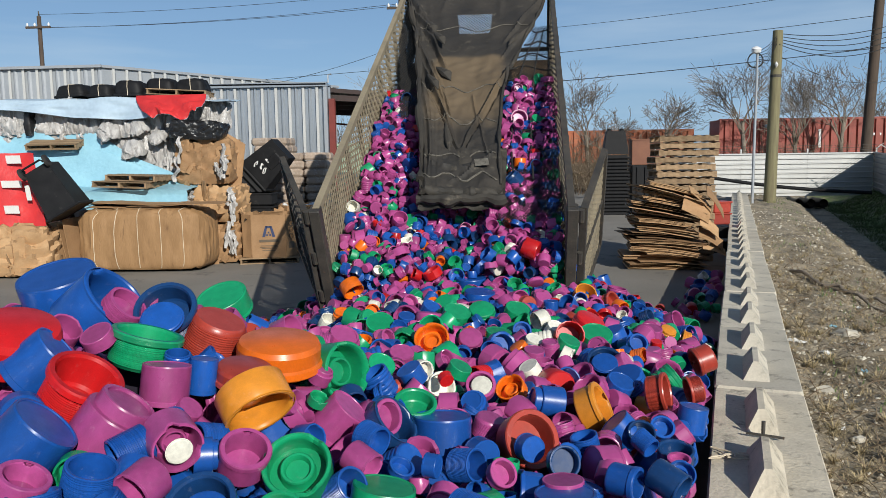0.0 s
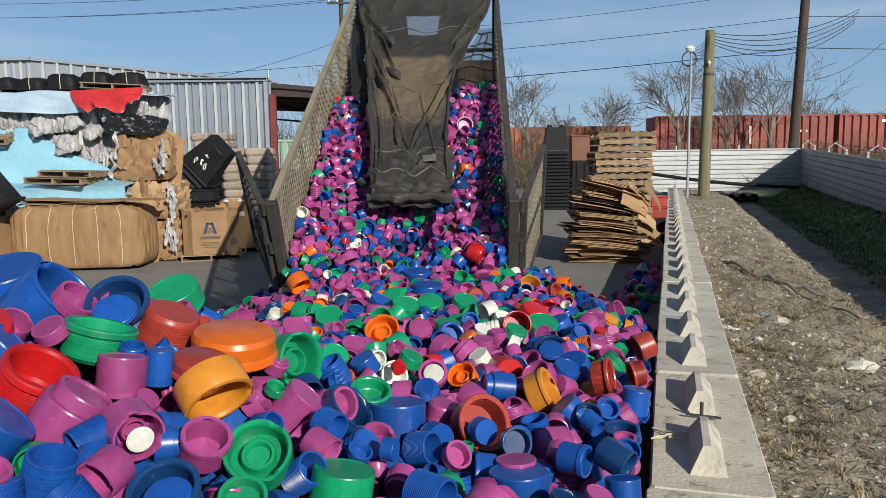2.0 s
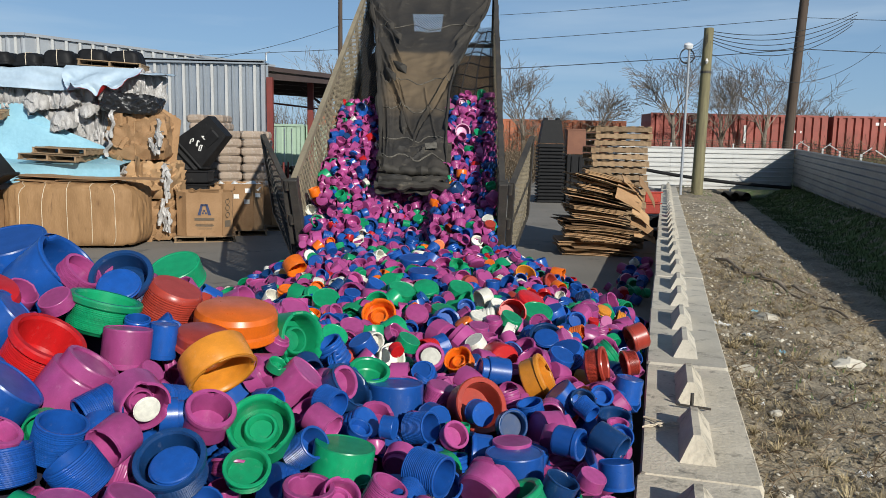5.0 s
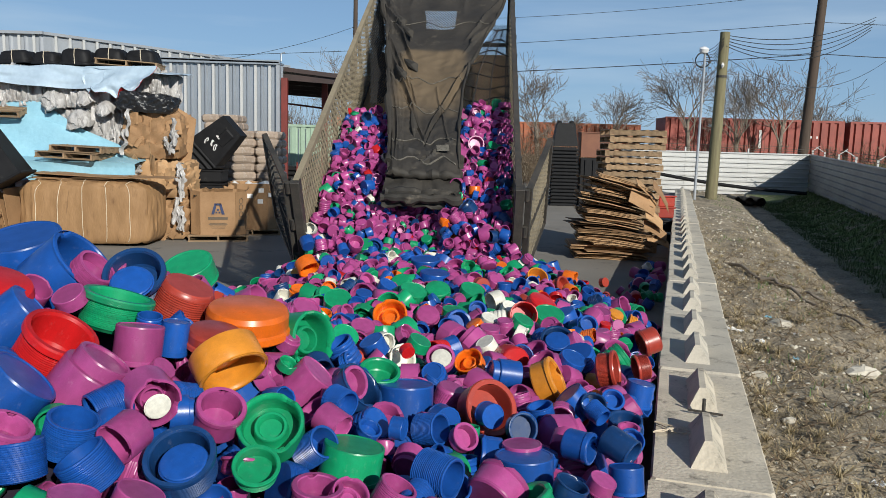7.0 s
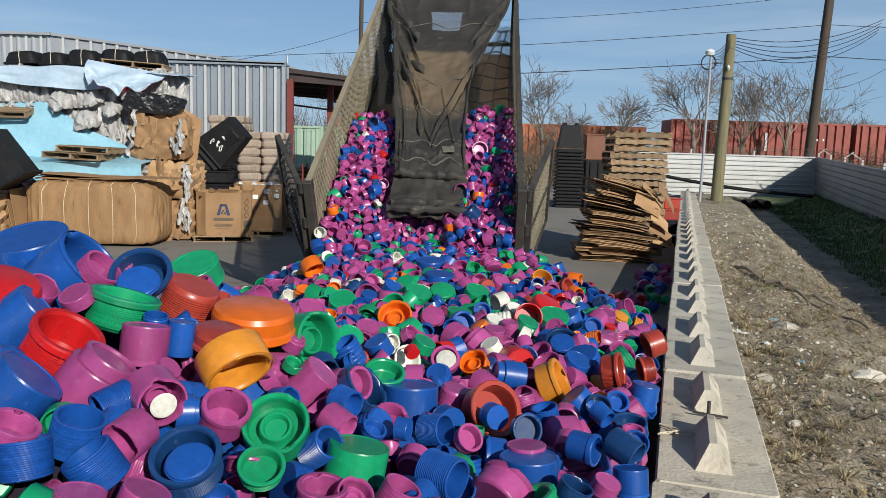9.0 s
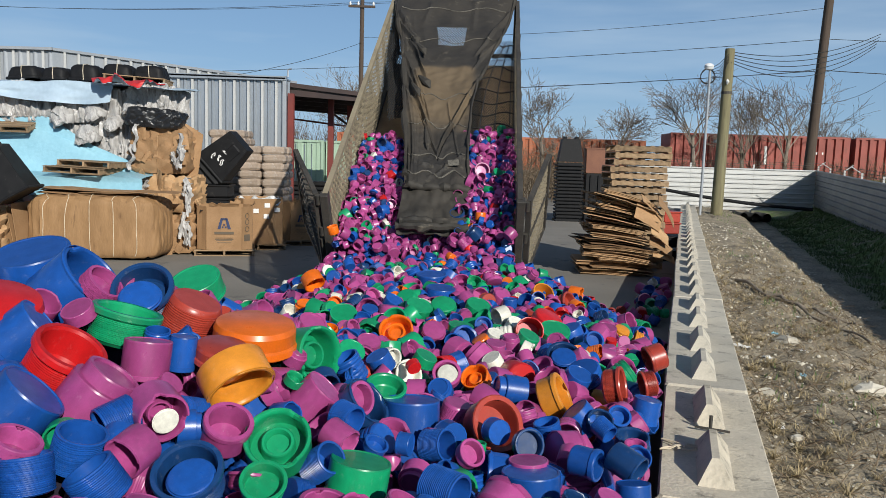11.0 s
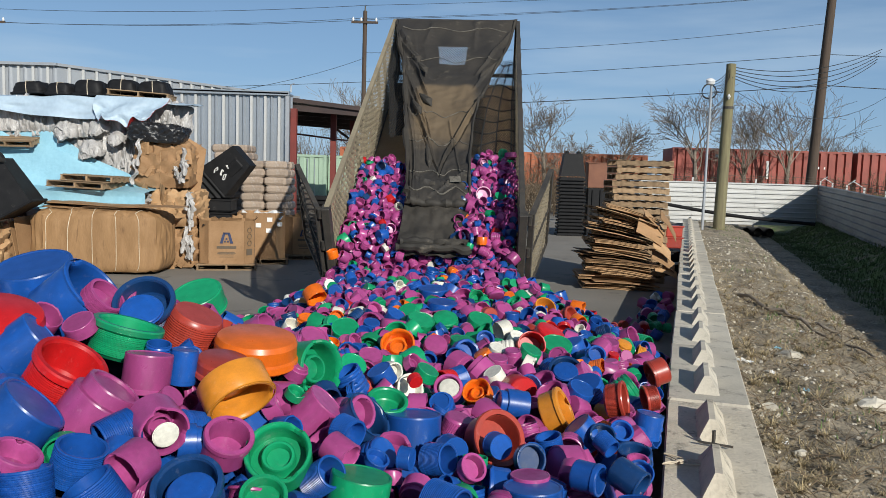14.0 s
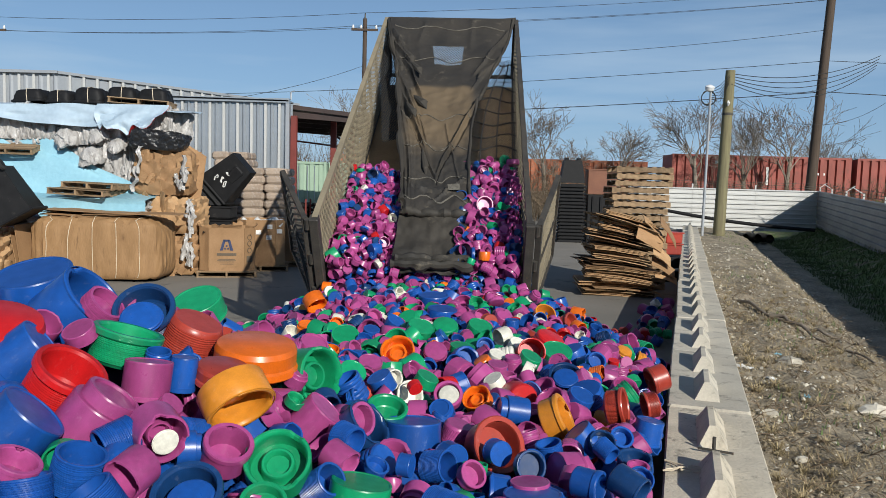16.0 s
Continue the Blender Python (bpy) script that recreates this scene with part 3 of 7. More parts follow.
    for i in range(22):
        part("rib_cap", Build().box(0.13, 0.04, 7.08), FENCEWHITE, hall, m=pose(-20.7, 40, 0, 0, 0, a) @ pose(0.6 + i * 0.757, -0.1, 0))
    part("front_trim", Build().box(26.2, 0.3, 0.14), SHEDWHITE, hall, m=pose(-33.7, 39.9, 7.08))
    part("side_trim", Build().box(17.2, 0.3, 0.14), SHEDWHITE, hall, m=pose(-20.7, 40, 7.08, 0, 0, a) @ pose(8.55, 0, 0))
    e = Vector((-20.7, 40, 0)) + Vector((math.cos(radians(a)), math.sin(radians(a)), 0)) * 17
    top = Build().add([(-46.7, 40, 7.2), (-20.7, 40, 7.2), (e.x, e.y, 7.2), (-46.7, e.y, 7.3)], [(0, 1, 2, 3)])
    part("roof", top, GALV, hall)


def container(m, length, height, mat, label, door=False):
    c = thing("shipping_container", m, label, "container", "freight containers behind the yard")
    L, W, H = length, 2.44, height
    part("front_side", ribbed_sheet(L - 0.2, 0.15, H - 0.12, 0.56 if not door else 0.5, 0.13 if not door else 0.045, True, 0.35), mat, c, m=pose(0.1, 0, 0))
    part("back_side", ribbed_sheet(L - 0.2, 0.15, H - 0.12, 0.5, 0.045), mat, c, m=pose(L - 0.1, W, 0, 0, 0, 180))
    part("roof", Build().box(L, W, 0.06), mat, c, m=pose(L / 2, W / 2, H - 0.1))
    part("floor", Build().box(L - 0.1, W - 0.1, 0.12), mat, c, m=pose(L / 2, W / 2, 0))
    for x in (0.07, L - 0.07):
        part("end_wall", Build().box(0.08, W, H - 0.06), mat, c, m=pose(x, W / 2, 0))
        part("corner_post", Build().box(0.16, 0.16, H), mat, c, m=pose(x, -0.03, 0))
    for z in (0, H - 0.12):
        part("rail", Build().box(L, 0.14, 0.13), mat, c, m=pose(L / 2, -0.02, z))
    if door:
        for x in (0.35, 0.8, 1.3, 1.7):
            part("lock_rod", Build().tube([(x, -0.09, 0.2), (x, -0.09, H - 0.2)], 0.022, 6), GALV, c)
    return c


def build_racks():
    """Dark stacked pipes on racks under the canopy."""
    for i in range(3):
        t = thing("pipe_rack", pose(-6.35 + i * 1.0, 30.5 + i * 0.4, 0), "dark rack with stacked black plastic pallets", "rack", "racks under the canopy")
        for k in range(7):
            part("tray", Build().box(0.92, 1.1, 0.1, None, 0.02).box(0.8, 0.9, 0.06, pose(0, 0, 0.09)), BLACKPL, t, m=pose(0.02 * (k % 2), 0, 0.02 + k * 0.17))
        for dx in (-0.45, 0.45):
            part("upright", Build().box(0.06, 0.06, 1.35), REDSTEEL, t, m=pose(dx, -0.55, 0))


def build_containers():
    bank = Build().grid(lambda u, v: (-6 + 90 * u, 50 + 12 * v, -0.1 + 1.75 * min(1, 3 * v) + 0.1 * lump(u * 40, v * 5, 1)), 60, 6)
    tagged(part("embankment", bank, EARTH, smooth=True), "low earth bank under the containers", "bank", kind="structure")
    x = 14.4
    for i in range(3):
        c = container(pose(x, 54, 1.62, 0, 0, 1.0), 12.2, 2.85, RUSTRED, "rusty red corrugated freight container")
        for k, (dx, w) in enumerate(((3.2, 1.0), (6.6, 0.35), (10.2, 0.5))):
            part("marking", Build().box(w, 0.01, 0.16 if k else 0.2), PALEPRINT, c, "white painted marking", m=pose(dx, -0.055, 2.25 - 0.3 * k))
            if k == 1:
                part("marking", Build().box(0.3, 0.01, 1.2), PALEPRINT, c, m=pose(dx, -0.056, 0.9))
        x += 12.5
    for i, x in enumerate((3.6, -8.8)):
        container(pose(x, 57, 1.35, 0, 0, -1.0), 12.2 if i else 9.8, 2.6, RUSTORANGE, "faded orange corrugated freight container")
    for i, x in enumerate((-9.9, -7.5)):
        container(pose(x, 44 + i * 0.6, 0.45), 2.35, 2.6, PALEGREEN, "pale green freight container with lock rods", True)


def utility_pole(x, y, z, h, r, mat, label, lean=(0, 0), arm=False):
    p = thing("utility_pole", pose(x, y, z), label, "utility pole")
    part("shaft", Build().tube([(0, 0, -0.4), (lean[0] * 0.5, lean[1] * 0.5, h * 0.5), (lean[0], lean[1], h)], [r, r * 0.9, r * 0.78], 14), mat, p, smooth=True)
    if arm:
        for dz in (0.7,):
            part("crossarm", Build().box(1.5, 0.1, 0.12), mat, p, m=pose(lean[0], lean[1] - 0.15, h - dz))
        for dx in (-0.65, -0.2, 0.65):
            part("insulator", Build().tube([(0, 0, 0), (0, 0, 0.08), (0, 0, 0.2)], [0.04, 0.07, 0.03], 8), PALEPRINT, p, m=pose(lean[0] + dx, lean[1] - 0.15, h - 0.58))
        part("top_pin", Build().tube([(0, 0, 0), (0, 0, 0.3)], [0.05, 0.03], 8), STEEL, p, m=pose(lean[0], lean[1], h))
    return p


def cable(name, a, b, sag, r=0.012, label="thin black overhead cable", group="overhead cables"):
    a, b = Vector(a), Vector(b)
    pts = [a.lerp(b, i / 20) - Vector((0, 0, sag * 4 * (i / 20) * (1 - i / 20))) for i in range(21)]
    tagged(part(name, Build().tube(pts, r * 0.75, 5), WIRE), label, "cable", group)


def build_poles():
    p = utility_pole(10.25, 31, 0.33, 6.42, 0.235, POLEWOOD, "greenish treated timber pole with a cable coil", (0.1, 0))
    part("band", Build().tube([(0, 0, 0), (0, 0, 0.1)], 0.215, 14), STEEL, p, m=pose(0.08, 0, 4.7))
    part("coil", Build().tube([(0.28 * math.cos(a * 0.5), 0.05 * math.sin(a), 0.28 * math.sin(a * 0.5) + 0.02 * math.sin(a * 1.3)) for a in range(64)], 0.016, 6), WIRE, p, "coil of black cable", m=pose(-0.72, -0.1, 5.35))
    part("glass_cap", Build().tube([(0, -0.24, 0), (0, -0.27, 0.1), (0, -0.24, 0.2)], [0.02, 0.07, 0.02], 8), PALEPRINT, p, m=pose(0, 0, 5.05))
    for i in range(6):
        part("tie", Build().tube([(-0.6, -0.1, 5.3 + 0.07 * i), (-0.3, -0.15, 5.2 + 0.13 * i), (0.0, -0.22, 5.9 + 0.06 * i)], 0.012, 5), WIRE, p)
    lamp = thing("yard_lamp", pose(9.3, 30, 0.4), "thin white steel lamp post with a round head", "lamp post")
    part("post", Build().tube([(0, 0, -0.2), (0.02, 0, 5.4)], [0.055, 0.045], 10), SHEDWHITE, lamp, smooth=True)
    part("head", Build().tube([(0, 0, -0.05), (0, 0, 0.02), (0, 0, 0.14), (0, 0, 0.2)], [0.06, 0.17, 0.17, 0.05], 14), GLASSWHITE, lamp, m=pose(-0.06, -0.1, 5.45, 20), smooth=True)
    utility_pole(18.5, 42, 0.9, 12.5, 0.27, DARKPOLE, "tall dark creosoted utility pole", (0.55, 0))
    utility_pole(-5.65, 45, 0, 11.2, 0.15, DARKPOLE, "weathered utility pole with a crossarm", (0, 0), True)
    utility_pole(-26.9, 45, 0, 10.7, 0.15, DARKPOLE, "weathered utility pole with a crossarm", (0, 0), True)
    for i in range(5):
        cable("cable", (10.35, 31 - 0.05 * i, 6.65 - 0.11 * i), (18.9, 36.5 + 0.1 * i, 8.4 - 0.13 * i), 0.5 + 0.1 * i, 0.02, "black overhead cable between timber poles")
    cable("cable", (10.3, 31, 5.9), (22, 40, 7.4), 1.5, 0.014)
    cable("cable", (-20, 50, 5.7), (19, 42, 7.4), 0.35, 0.028)
    cable("cable", (-20, 50, 7.1), (19, 42, 9.0), 0.3, 0.02)
    cable("cable", (19, 42, 9.0), (50, 38, 9.6), 0.5, 0.02)
    cable("cable", (19, 42, 7.4), (50, 38, 8.0), 0.6, 0.028)
    cable("cable", (-5.6, 45, 8.9), (19, 42, 10.6), 0.4, 0.016)
    for dx, dz in ((-0.65, 10.75), (0.65, 10.75), (0, 11.5)):
        cable("cable", (-26.9 + dx, 44.9, dz - 0.7), (-5.65 + dx, 44.9, dz), 0.25, 0.016)
        cable("cable", (-5.65 + dx, 44.9, dz), (30, 60, dz + 6), 0.3, 0.016)
    cable("cable", (-5.65, 45, 8.6), (-9.8, 30, 4.9), 0.2, 0.014)


def branch(b, p, d, length, r, depth, rng, droop):
    n = 4
    pts, rad = [p], [r]
    for i in range(n):
        d = (d + Vector((rng.gauss(0, 0.14), rng.gauss(0, 0.14), rng.gauss(0.03, 0.09) - droop * 0.05))).normalized()
        pts.append(pts[-1] + d * length / n)
        rad.append(max(r * (1 - 0.55 * (i + 1) / n), 0.011))
    b.tube(pts, rad, 7 if depth > 3 else 4 if depth > 1 else 3, 0, False)
    if depth == 0:
        return
    for i in range(rng.choice((3, 4, 4, 5))):
        k = rng.choice((2, 3, 4)) if depth < 4 else rng.choice((2, 3, 4))
        side = Vector((rng.gauss(0, 1), rng.gauss(0, 1), rng.gauss(0.25, 0.5))).normalized()
        branch(b, pts[k], (d * 0.9 + side * 0.75).normalized(), length * rng.uniform(0.55, 0.8), rad[k] * 0.75, depth - 1, rng, droop)


def build_trees():
    spots = ((5.6, 52, 7.7, 1, 0.5), (10.6, 53, 6.6, 5, 1.0), (15.2, 51, 8.7, 3, 1.2), (18.7, 52, 7.2, 4, 0.6), (21.4, 52, 8.6, 6, 0.4), (7.3, 56, 5.2, 2, 0.8), (28.5, 62, 6.4, 7, 0.3), (-8.2, 62, 9.5, 8, 0.3), (33, 66, 6.2, 9, 0.4))
    for x, y, h, seed, droop in spots:
        h *= 0.99
        rng = random.Random(seed)
        tree = thing("bare_tree", pose(x, y, 0.6), "leafless winter tree with fine grey-brown twigs", "tree", "bare trees behind the yard")
        t, c = Build(), Build()
        lean = rng.uniform(-0.3, 0.3)
        t.tube([(0, 0, 0), (lean * 0.3, 0, h * 0.22), (lean, 0.1, h * 0.42)], [0.17, 0.14, 0.10], 8)
        part("trunk", t, BARK, tree, smooth=True)
        for k in range(9):
            q = rng.uniform(0.2, 0.42)
            a = rng.uniform(0, 6.28)
            branch(c, Vector((lean * (q - 0.2) * 4, 0, h * q)), Vector((math.cos(a) * 0.6, math.sin(a) * 0.6, 1)).normalized(), h * rng.uniform(0.22, 0.31), 0.05, 3, rng, droop)
        part("crown", c, BARK, tree)
    # dry brush along the bank behind the fence
    rng = random.Random(4)
    b = Build()
    for i in range(3400):
        x, y = rng.uniform(2, 40), rng.uniform(44, 51.5)
        if i % 3 == 0:
            x, y = rng.uniform(-24, 9.5), rng.uniform(47, 55)
        z = 0.0 if y < 50 else 1.0
        if i % 7 == 0:
            x, y = rng.uniform(-15, -5), rng.uniform(58, 62)
        h = (2.2 if i % 7 == 0 else 1) * rng.uniform(0.7, 2.3) * (1.25 if rng.random() < 0.2 else 1)
        a = rng.uniform(0, 6.28)
        q = Vector((x, y, z))
        tip = q + Vector((math.cos(a) * h * 0.35, math.sin(a) * h * 0.2, h))
        b.tube([q, q.lerp(tip, 0.5) + Vector((rng.gauss(0, 0.06), 0, 0.05)), tip], [0.022, 0.016, 0.006], 3, 0, False)
        for k in range(4):
            s_ = q.lerp(tip, rng.uniform(0.35, 0.9))
            b.tube([s_, s_ + Vector((rng.gauss(0, 0.3), rng.gauss(0, 0.2), rng.uniform(0.1, 0.5)))], [0.012, 0.004], 3, 0, False)
    tagged(part("brush", b, BRUSH), "tangle of dry leafless brush", "brush", kind="stuff")


build_ground()
build_block_wall()
build_fence()
build_sheds()
build_racks()
build_containers()
build_poles()
build_trees()

# ---- plastic caps ----
def lathe(profile, n, notch=0.0):
    """Points and quads of a turned body; the rim may have three notches."""
    k = len(profile)
    top = max(z for r, z in profile)
    v = np.zeros((n * k, 3))
    for i in range(n):
        a = 2 * math.pi * i / n
        cut = notch if notch and i % (n // 3) in ((0, 1) if n > 30 else (0,)) else 0
        for j, (r, z) in enumerate(profile):
            v[i * k + j] = (r * math.cos(a), r * math.sin(a), z - cut if z > top - notch * 0.8 and cut else z)
    f = [(i * k + j, ((i + 1) % n) * k + j, ((i + 1) % n) * k + j + 1, i * k + j + 1) for i in range(n) for j in range(k - 1)]
    return v, np.array(f)


def ribs(r, z0, z1, n, d):
    out = []
    for i in range(n):
        z = z0 + (z1 - z0) * i / n
        s = (z1 - z0) / n
        out += [(r - d, z + s * 0.12), (r, z + s * 0.35), (r, z + s * 0.72), (r - d, z + s * 0.95)]
    return out


def profiles(fine):
    n = 13 if fine else 4
    m = 17 if fine else 5
    inner = [(0.86 - 0.02 * (i % 2), 1.36 - i * 0.11) for i in range(9)] if fine else [(0.87, 1.3), (0.86, 0.35)]
    return {
        "cup": ([(0, 0), (0.90, 0), (0.97, 0.05), (1, 0.12), (1.0, 1.45), (0.98, 1.5), (0.91, 1.5), (0.88, 1.46)] + inner + [(0.84, 0.3), (0, 0.28)], 0.12),
        "bowl": ([(0, 0), (0.84, 0), (0.9, 0.05)] + ribs(0.97, 0.08, 0.62, n, 0.026) + [(1.0, 0.64), (1.08, 0.68), (1.08, 0.78), (1.05, 0.82), (0.93, 0.82), (0.88, 0.76), (0.84, 0.22), (0.78, 0.15), (0, 0.13)], 0.0),
        "hub": ([(0, 0), (0.94, 0), (1, 0.06), (1, 0.88), (0.97, 0.92), (0.90, 0.92), (0.87, 0.88)] + [(0.85 - 0.02 * (i % 2), 0.82 - i * 0.1) for i in range(5 if fine else 2)] + [(0.83, 0.16), (0.55, 0.14), (0.52, 0.20), (0.50, 0.56), (0.47, 0.6), (0.40, 0.6), (0.36, 0.5), (0.34, 0.38), (0, 0.36)], 0.13),
        "lid": ([(0, 0.3), (0.84, 0.3), (0.9, 0.24), (0.92, 0), (1.0, 0), (1.03, 0.03), (1.03, 0.12), (0.99, 0.16), (0.985, 0.36), (0.93, 0.44), (0.90, 0.45), (0, 0.46)], 0.0),
        "plug": ([(0, 1.05), (0.8, 1.05), (0.86, 0.95), (0.88, 0.0), (0.985, 0), (1, 0.02), (1, 1.0), (0.98, 1.04), (0.84, 1.05), (0.83, 1.32), (0.81, 1.36), (0.70, 1.36), (0.68, 1.3), (0, 1.3)], 0.0),
        "drum": ([(0, 0.9), (0.82, 0.9), (0.88, 0.8), (0.90, 0.0), (0.99, 0), (1.0, 0.02), (1.0, 0.12), (0.985, 0.13), (0.985, 0.98), (0.965, 1.02), (0.90, 1.02), (0.88, 1.0), (0, 1.0)], 0.0),
        "tube": ([(0, 0), (0.86, 0), (0.92, 0.04)] + ribs(1.0, 0.06, 1.75, m, 0.042) + [(0.98, 1.78), (0.98, 1.85), (0.92, 1.88), (0.85, 1.86), (0.83, 0.5), (0, 0.48)], 0.0),
        "ribbed": ([(0, 0.65), (0.8, 0.65), (0.86, 0.6), (0.88, 0), (0.94, 0)] + ribs(1.0, 0.02, 0.72, n, 0.026) + [(0.95, 0.76), (0.9, 0.80), (0, 0.81)], 0.0),
        "ring": ([(0, 0), (0.9, 0), (0.97, 0.04), (1, 0.1), (1, 0.8), (1.06, 0.84), (1.06, 0.98), (1.02, 1.02), (0.86, 1.02), (0.83, 0.96), (0.80, 0.18), (0, 0.16)], 0.16),
    }


def bare(kind, prof):
    """The profile without the piece that is built on its own."""
    if kind == "hub":
        return [q for q in prof if q[0] > 0.6 or q[1] == 0] + [(0.0, 0.14)]
    if kind == "plug":
        return [q for q in prof if q[1] <= 1.05] + [(0.0, 1.048)]
    return prof


CAP_FINE = {k: lathe(bare(k, p), 36, c) for k, (p, c) in profiles(True).items()}
CAP_MID = {k: lathe(p, 24, c) for k, (p, c) in profiles(True).items()}
CAP_LOW = {k: lathe(p, 15, c * 1.0) for k, (p, c) in profiles(False).items()}
KINDS = list(CAP_FINE)
CAP_WORDS = {"cup": "pipe-end cup with notched rim", "bowl": "flanged ribbed pipe cap", "hub": "pipe cap with raised hub", "lid": "shallow round pipe-end lid", "plug": "collared pipe-end plug",
             "drum": "closed drum-shaped pipe cap", "tube": "ribbed pipe-thread sleeve", "ribbed": "ribbed closed pipe cap", "ring": "notched pipe-end ring cap"}
cap_meshes = {}


def cap_mesh(kind, colour, fine):
    key = (kind, colour, fine)
    if key not in cap_meshes:
        v, f = (CAP_FINE if fine else CAP_MID)[kind]
        me = bpy.data.meshes.new(kind)
        me.from_pydata(v.tolist(), [], f.tolist())
        me.materials.append(COLOURS[colour])
        me.polygons.foreach_set("use_smooth", [True] * len(f))
        me.set_sharp_from_angle(angle=radians(24))
        cap_meshes[key] = me
    return cap_meshes[key]


PIECES = {
    "hub": ("hub", [(0.55, 0.14), (0.52, 0.20), (0.50, 0.56), (0.47, 0.6), (0.40, 0.6), (0.36, 0.5), (0.34, 0.38), (0, 0.36)]),
    "bowl": ("flange", [(0.985, 0.63), (1.085, 0.675), (1.085, 0.785), (1.055, 0.825), (0.925, 0.825)]),
    "plug": ("collar", [(0.84, 1.045), (0.835, 1.325), (0.812, 1.365), (0.70, 1.365), (0.68, 1.3), (0, 1.3)]),
    "ring": ("flange", [(0.985, 0.79), (1.065, 0.835), (1.065, 0.985), (1.025, 1.025), (0.855, 1.025)]),
    "tube": ("mouth_ring", [(0.97, 1.76), (0.99, 1.78), (0.99, 1.86), (0.93, 1.89), (0.84, 1.865)]),
    "lid": ("edge_band", [(0.985, 0.0), (1.04, 0.025), (1.04, 0.125), (0.985, 0.165)]),
    "drum": ("foot_band", [(0.98, 0.0), (1.01, 0.015), (1.01, 0.125), (0.98, 0.14)]),
    "ribbed": ("cover_disc", [(0.90, 0.80), (0.86, 0.83), (0, 0.83)]),
    "cup": ("lip", [(0.995, 1.40), (1.025, 1.42), (1.025, 1.47), (0.99, 1.49)]),
}


def piece_mesh(kind, colour):
    key = ("piece", kind, colour)
    if key not in cap_meshes:
        name, prof = PIECES[kind]
        v, f = lathe(prof, 36)
        me = bpy.data.meshes.new(name)
        me.from_pydata(v.tolist(), [], f.tolist())
        me.materials.append(COLOURS[colour])
        me.polygons.foreach_set("use_smooth", [True] * len(f))
        me.set_sharp_from_angle(angle=radians(24))
        cap_meshes[key] = me
    return cap_meshes[key]


placed = []  # centre and radius of every cap that lies in the heap
cap_count = 0


def cap(kind, colour, x, y, z, d, ax, ay, az, spin=0.0, fine=True, tall=1.0):
    """One cap, centred at x, y, z, of diameter d, its face towards ax, ay, az."""
    global cap_count
    r = d / 2
    h = max(p[1] for p in profiles(False)[kind][0]) * tall
    m = Matrix.Translation((x, y, z)) @ turn((ax, ay, az), spin) @ Matrix.Translation((0, 0, -h * r / 2)) @ Matrix.Diagonal((r, r, r * tall, 1))
    ob = new("thread_protector", cap_mesh(kind, colour, fine))
    ob.matrix_basis = m
    tagged(ob, f"{colour} plastic {CAP_WORDS[kind]} in the heap", "thread protector", "loose thread protectors in the heap")
    if fine:
        part(PIECES[kind][0], piece_mesh(kind, colour), None, ob)
    placed.append((x, y, z, max(r, h * r / 2)))
    cap_count += 1
    return ob


def joined(name, items, low=True):
    """One mesh of many caps; items: kind, colour number, matrix."""
    V, F, MI, k = [], [], [], 0
    lib = CAP_LOW if low else CAP_MID
    for kind, ci, m in items:
        v, f = lib[kind]
        a = np.array(m)
        V.append(v @ a[:3, :3].T + a[:3, 3])
        F.append(f + k)
        MI.append(np.full(len(f), ci))
        k += len(v)
    V, F, MI = np.concatenate(V), np.concatenate(F), np.concatenate(MI)
    me = bpy.data.meshes.new(name)
    me.vertices.add(len(V))
    me.vertices.foreach_set("co", V.astype(np.float32).ravel())
    me.loops.add(F.size)
    me.loops.foreach_set("vertex_index", F.astype(np.int32).ravel())
    me.polygons.add(len(F))
    me.polygons.foreach_set("loop_start", np.arange(0, F.size, 4, dtype=np.int32))
    for c in COLOUR_NAMES:
        me.materials.append(COLOURS[c])
    me.polygons.foreach_set("material_index", MI.astype(np.int32))
    me.polygons.foreach_set("use_smooth", np.ones(len(F), dtype=bool))
    me.update(calc_edges=True)
    me.validate()
    me.set_sharp_from_angle(angle=radians(24))
    return me


MIX = (("purple", 42), ("blue", 23), ("dark blue", 5), ("green", 14), ("red", 3), ("dull red", 1.5), ("orange", 3), ("amber", 1), ("white", 4))
NEARMIX = (("purple", 54), ("blue", 32), ("dark blue", 4), ("green", 7), ("dull red", 1), ("white", 1))
KINDMIX = (("cup", 36), ("bowl", 9), ("hub", 14), ("lid", 4), ("plug", 13), ("drum", 7), ("tube", 8), ("ribbed", 4), ("ring", 8))


def pick(rng, table):
    return rng.choices([k for k, _ in table], [w for _, w in table])[0]


def heap_z(x, y):
    """Top of the heap of caps."""
    a = 1.56 * math.exp(-((x + 1.9) / 2.1) ** 2 - ((y - 3.7) / (2.2 if y > 3.7 else 4.0)) ** 2)
    fade = min(max((11.7 - 0.12 * abs(x + 0.3) - y) / 2.0, 0), 1)
    side = 1.95 + 0.12 * max(y - 5, 0)
    if x > 0.05:
        side = max(1.6, 2.25 - 0.26 * (y - 7.2)) if y > 7.2 else min(side, 2.25)
    c = 0.93 * math.exp(-((x - 0.05) / side) ** 4) * fade * fade * (3 - 2 * fade)
    k = min(max((y + 0.3) / 2.3, 0), 1)
    return (a ** 4 + c ** 4 + 1e-9) ** 0.25 * k * k * (3 - 2 * k)


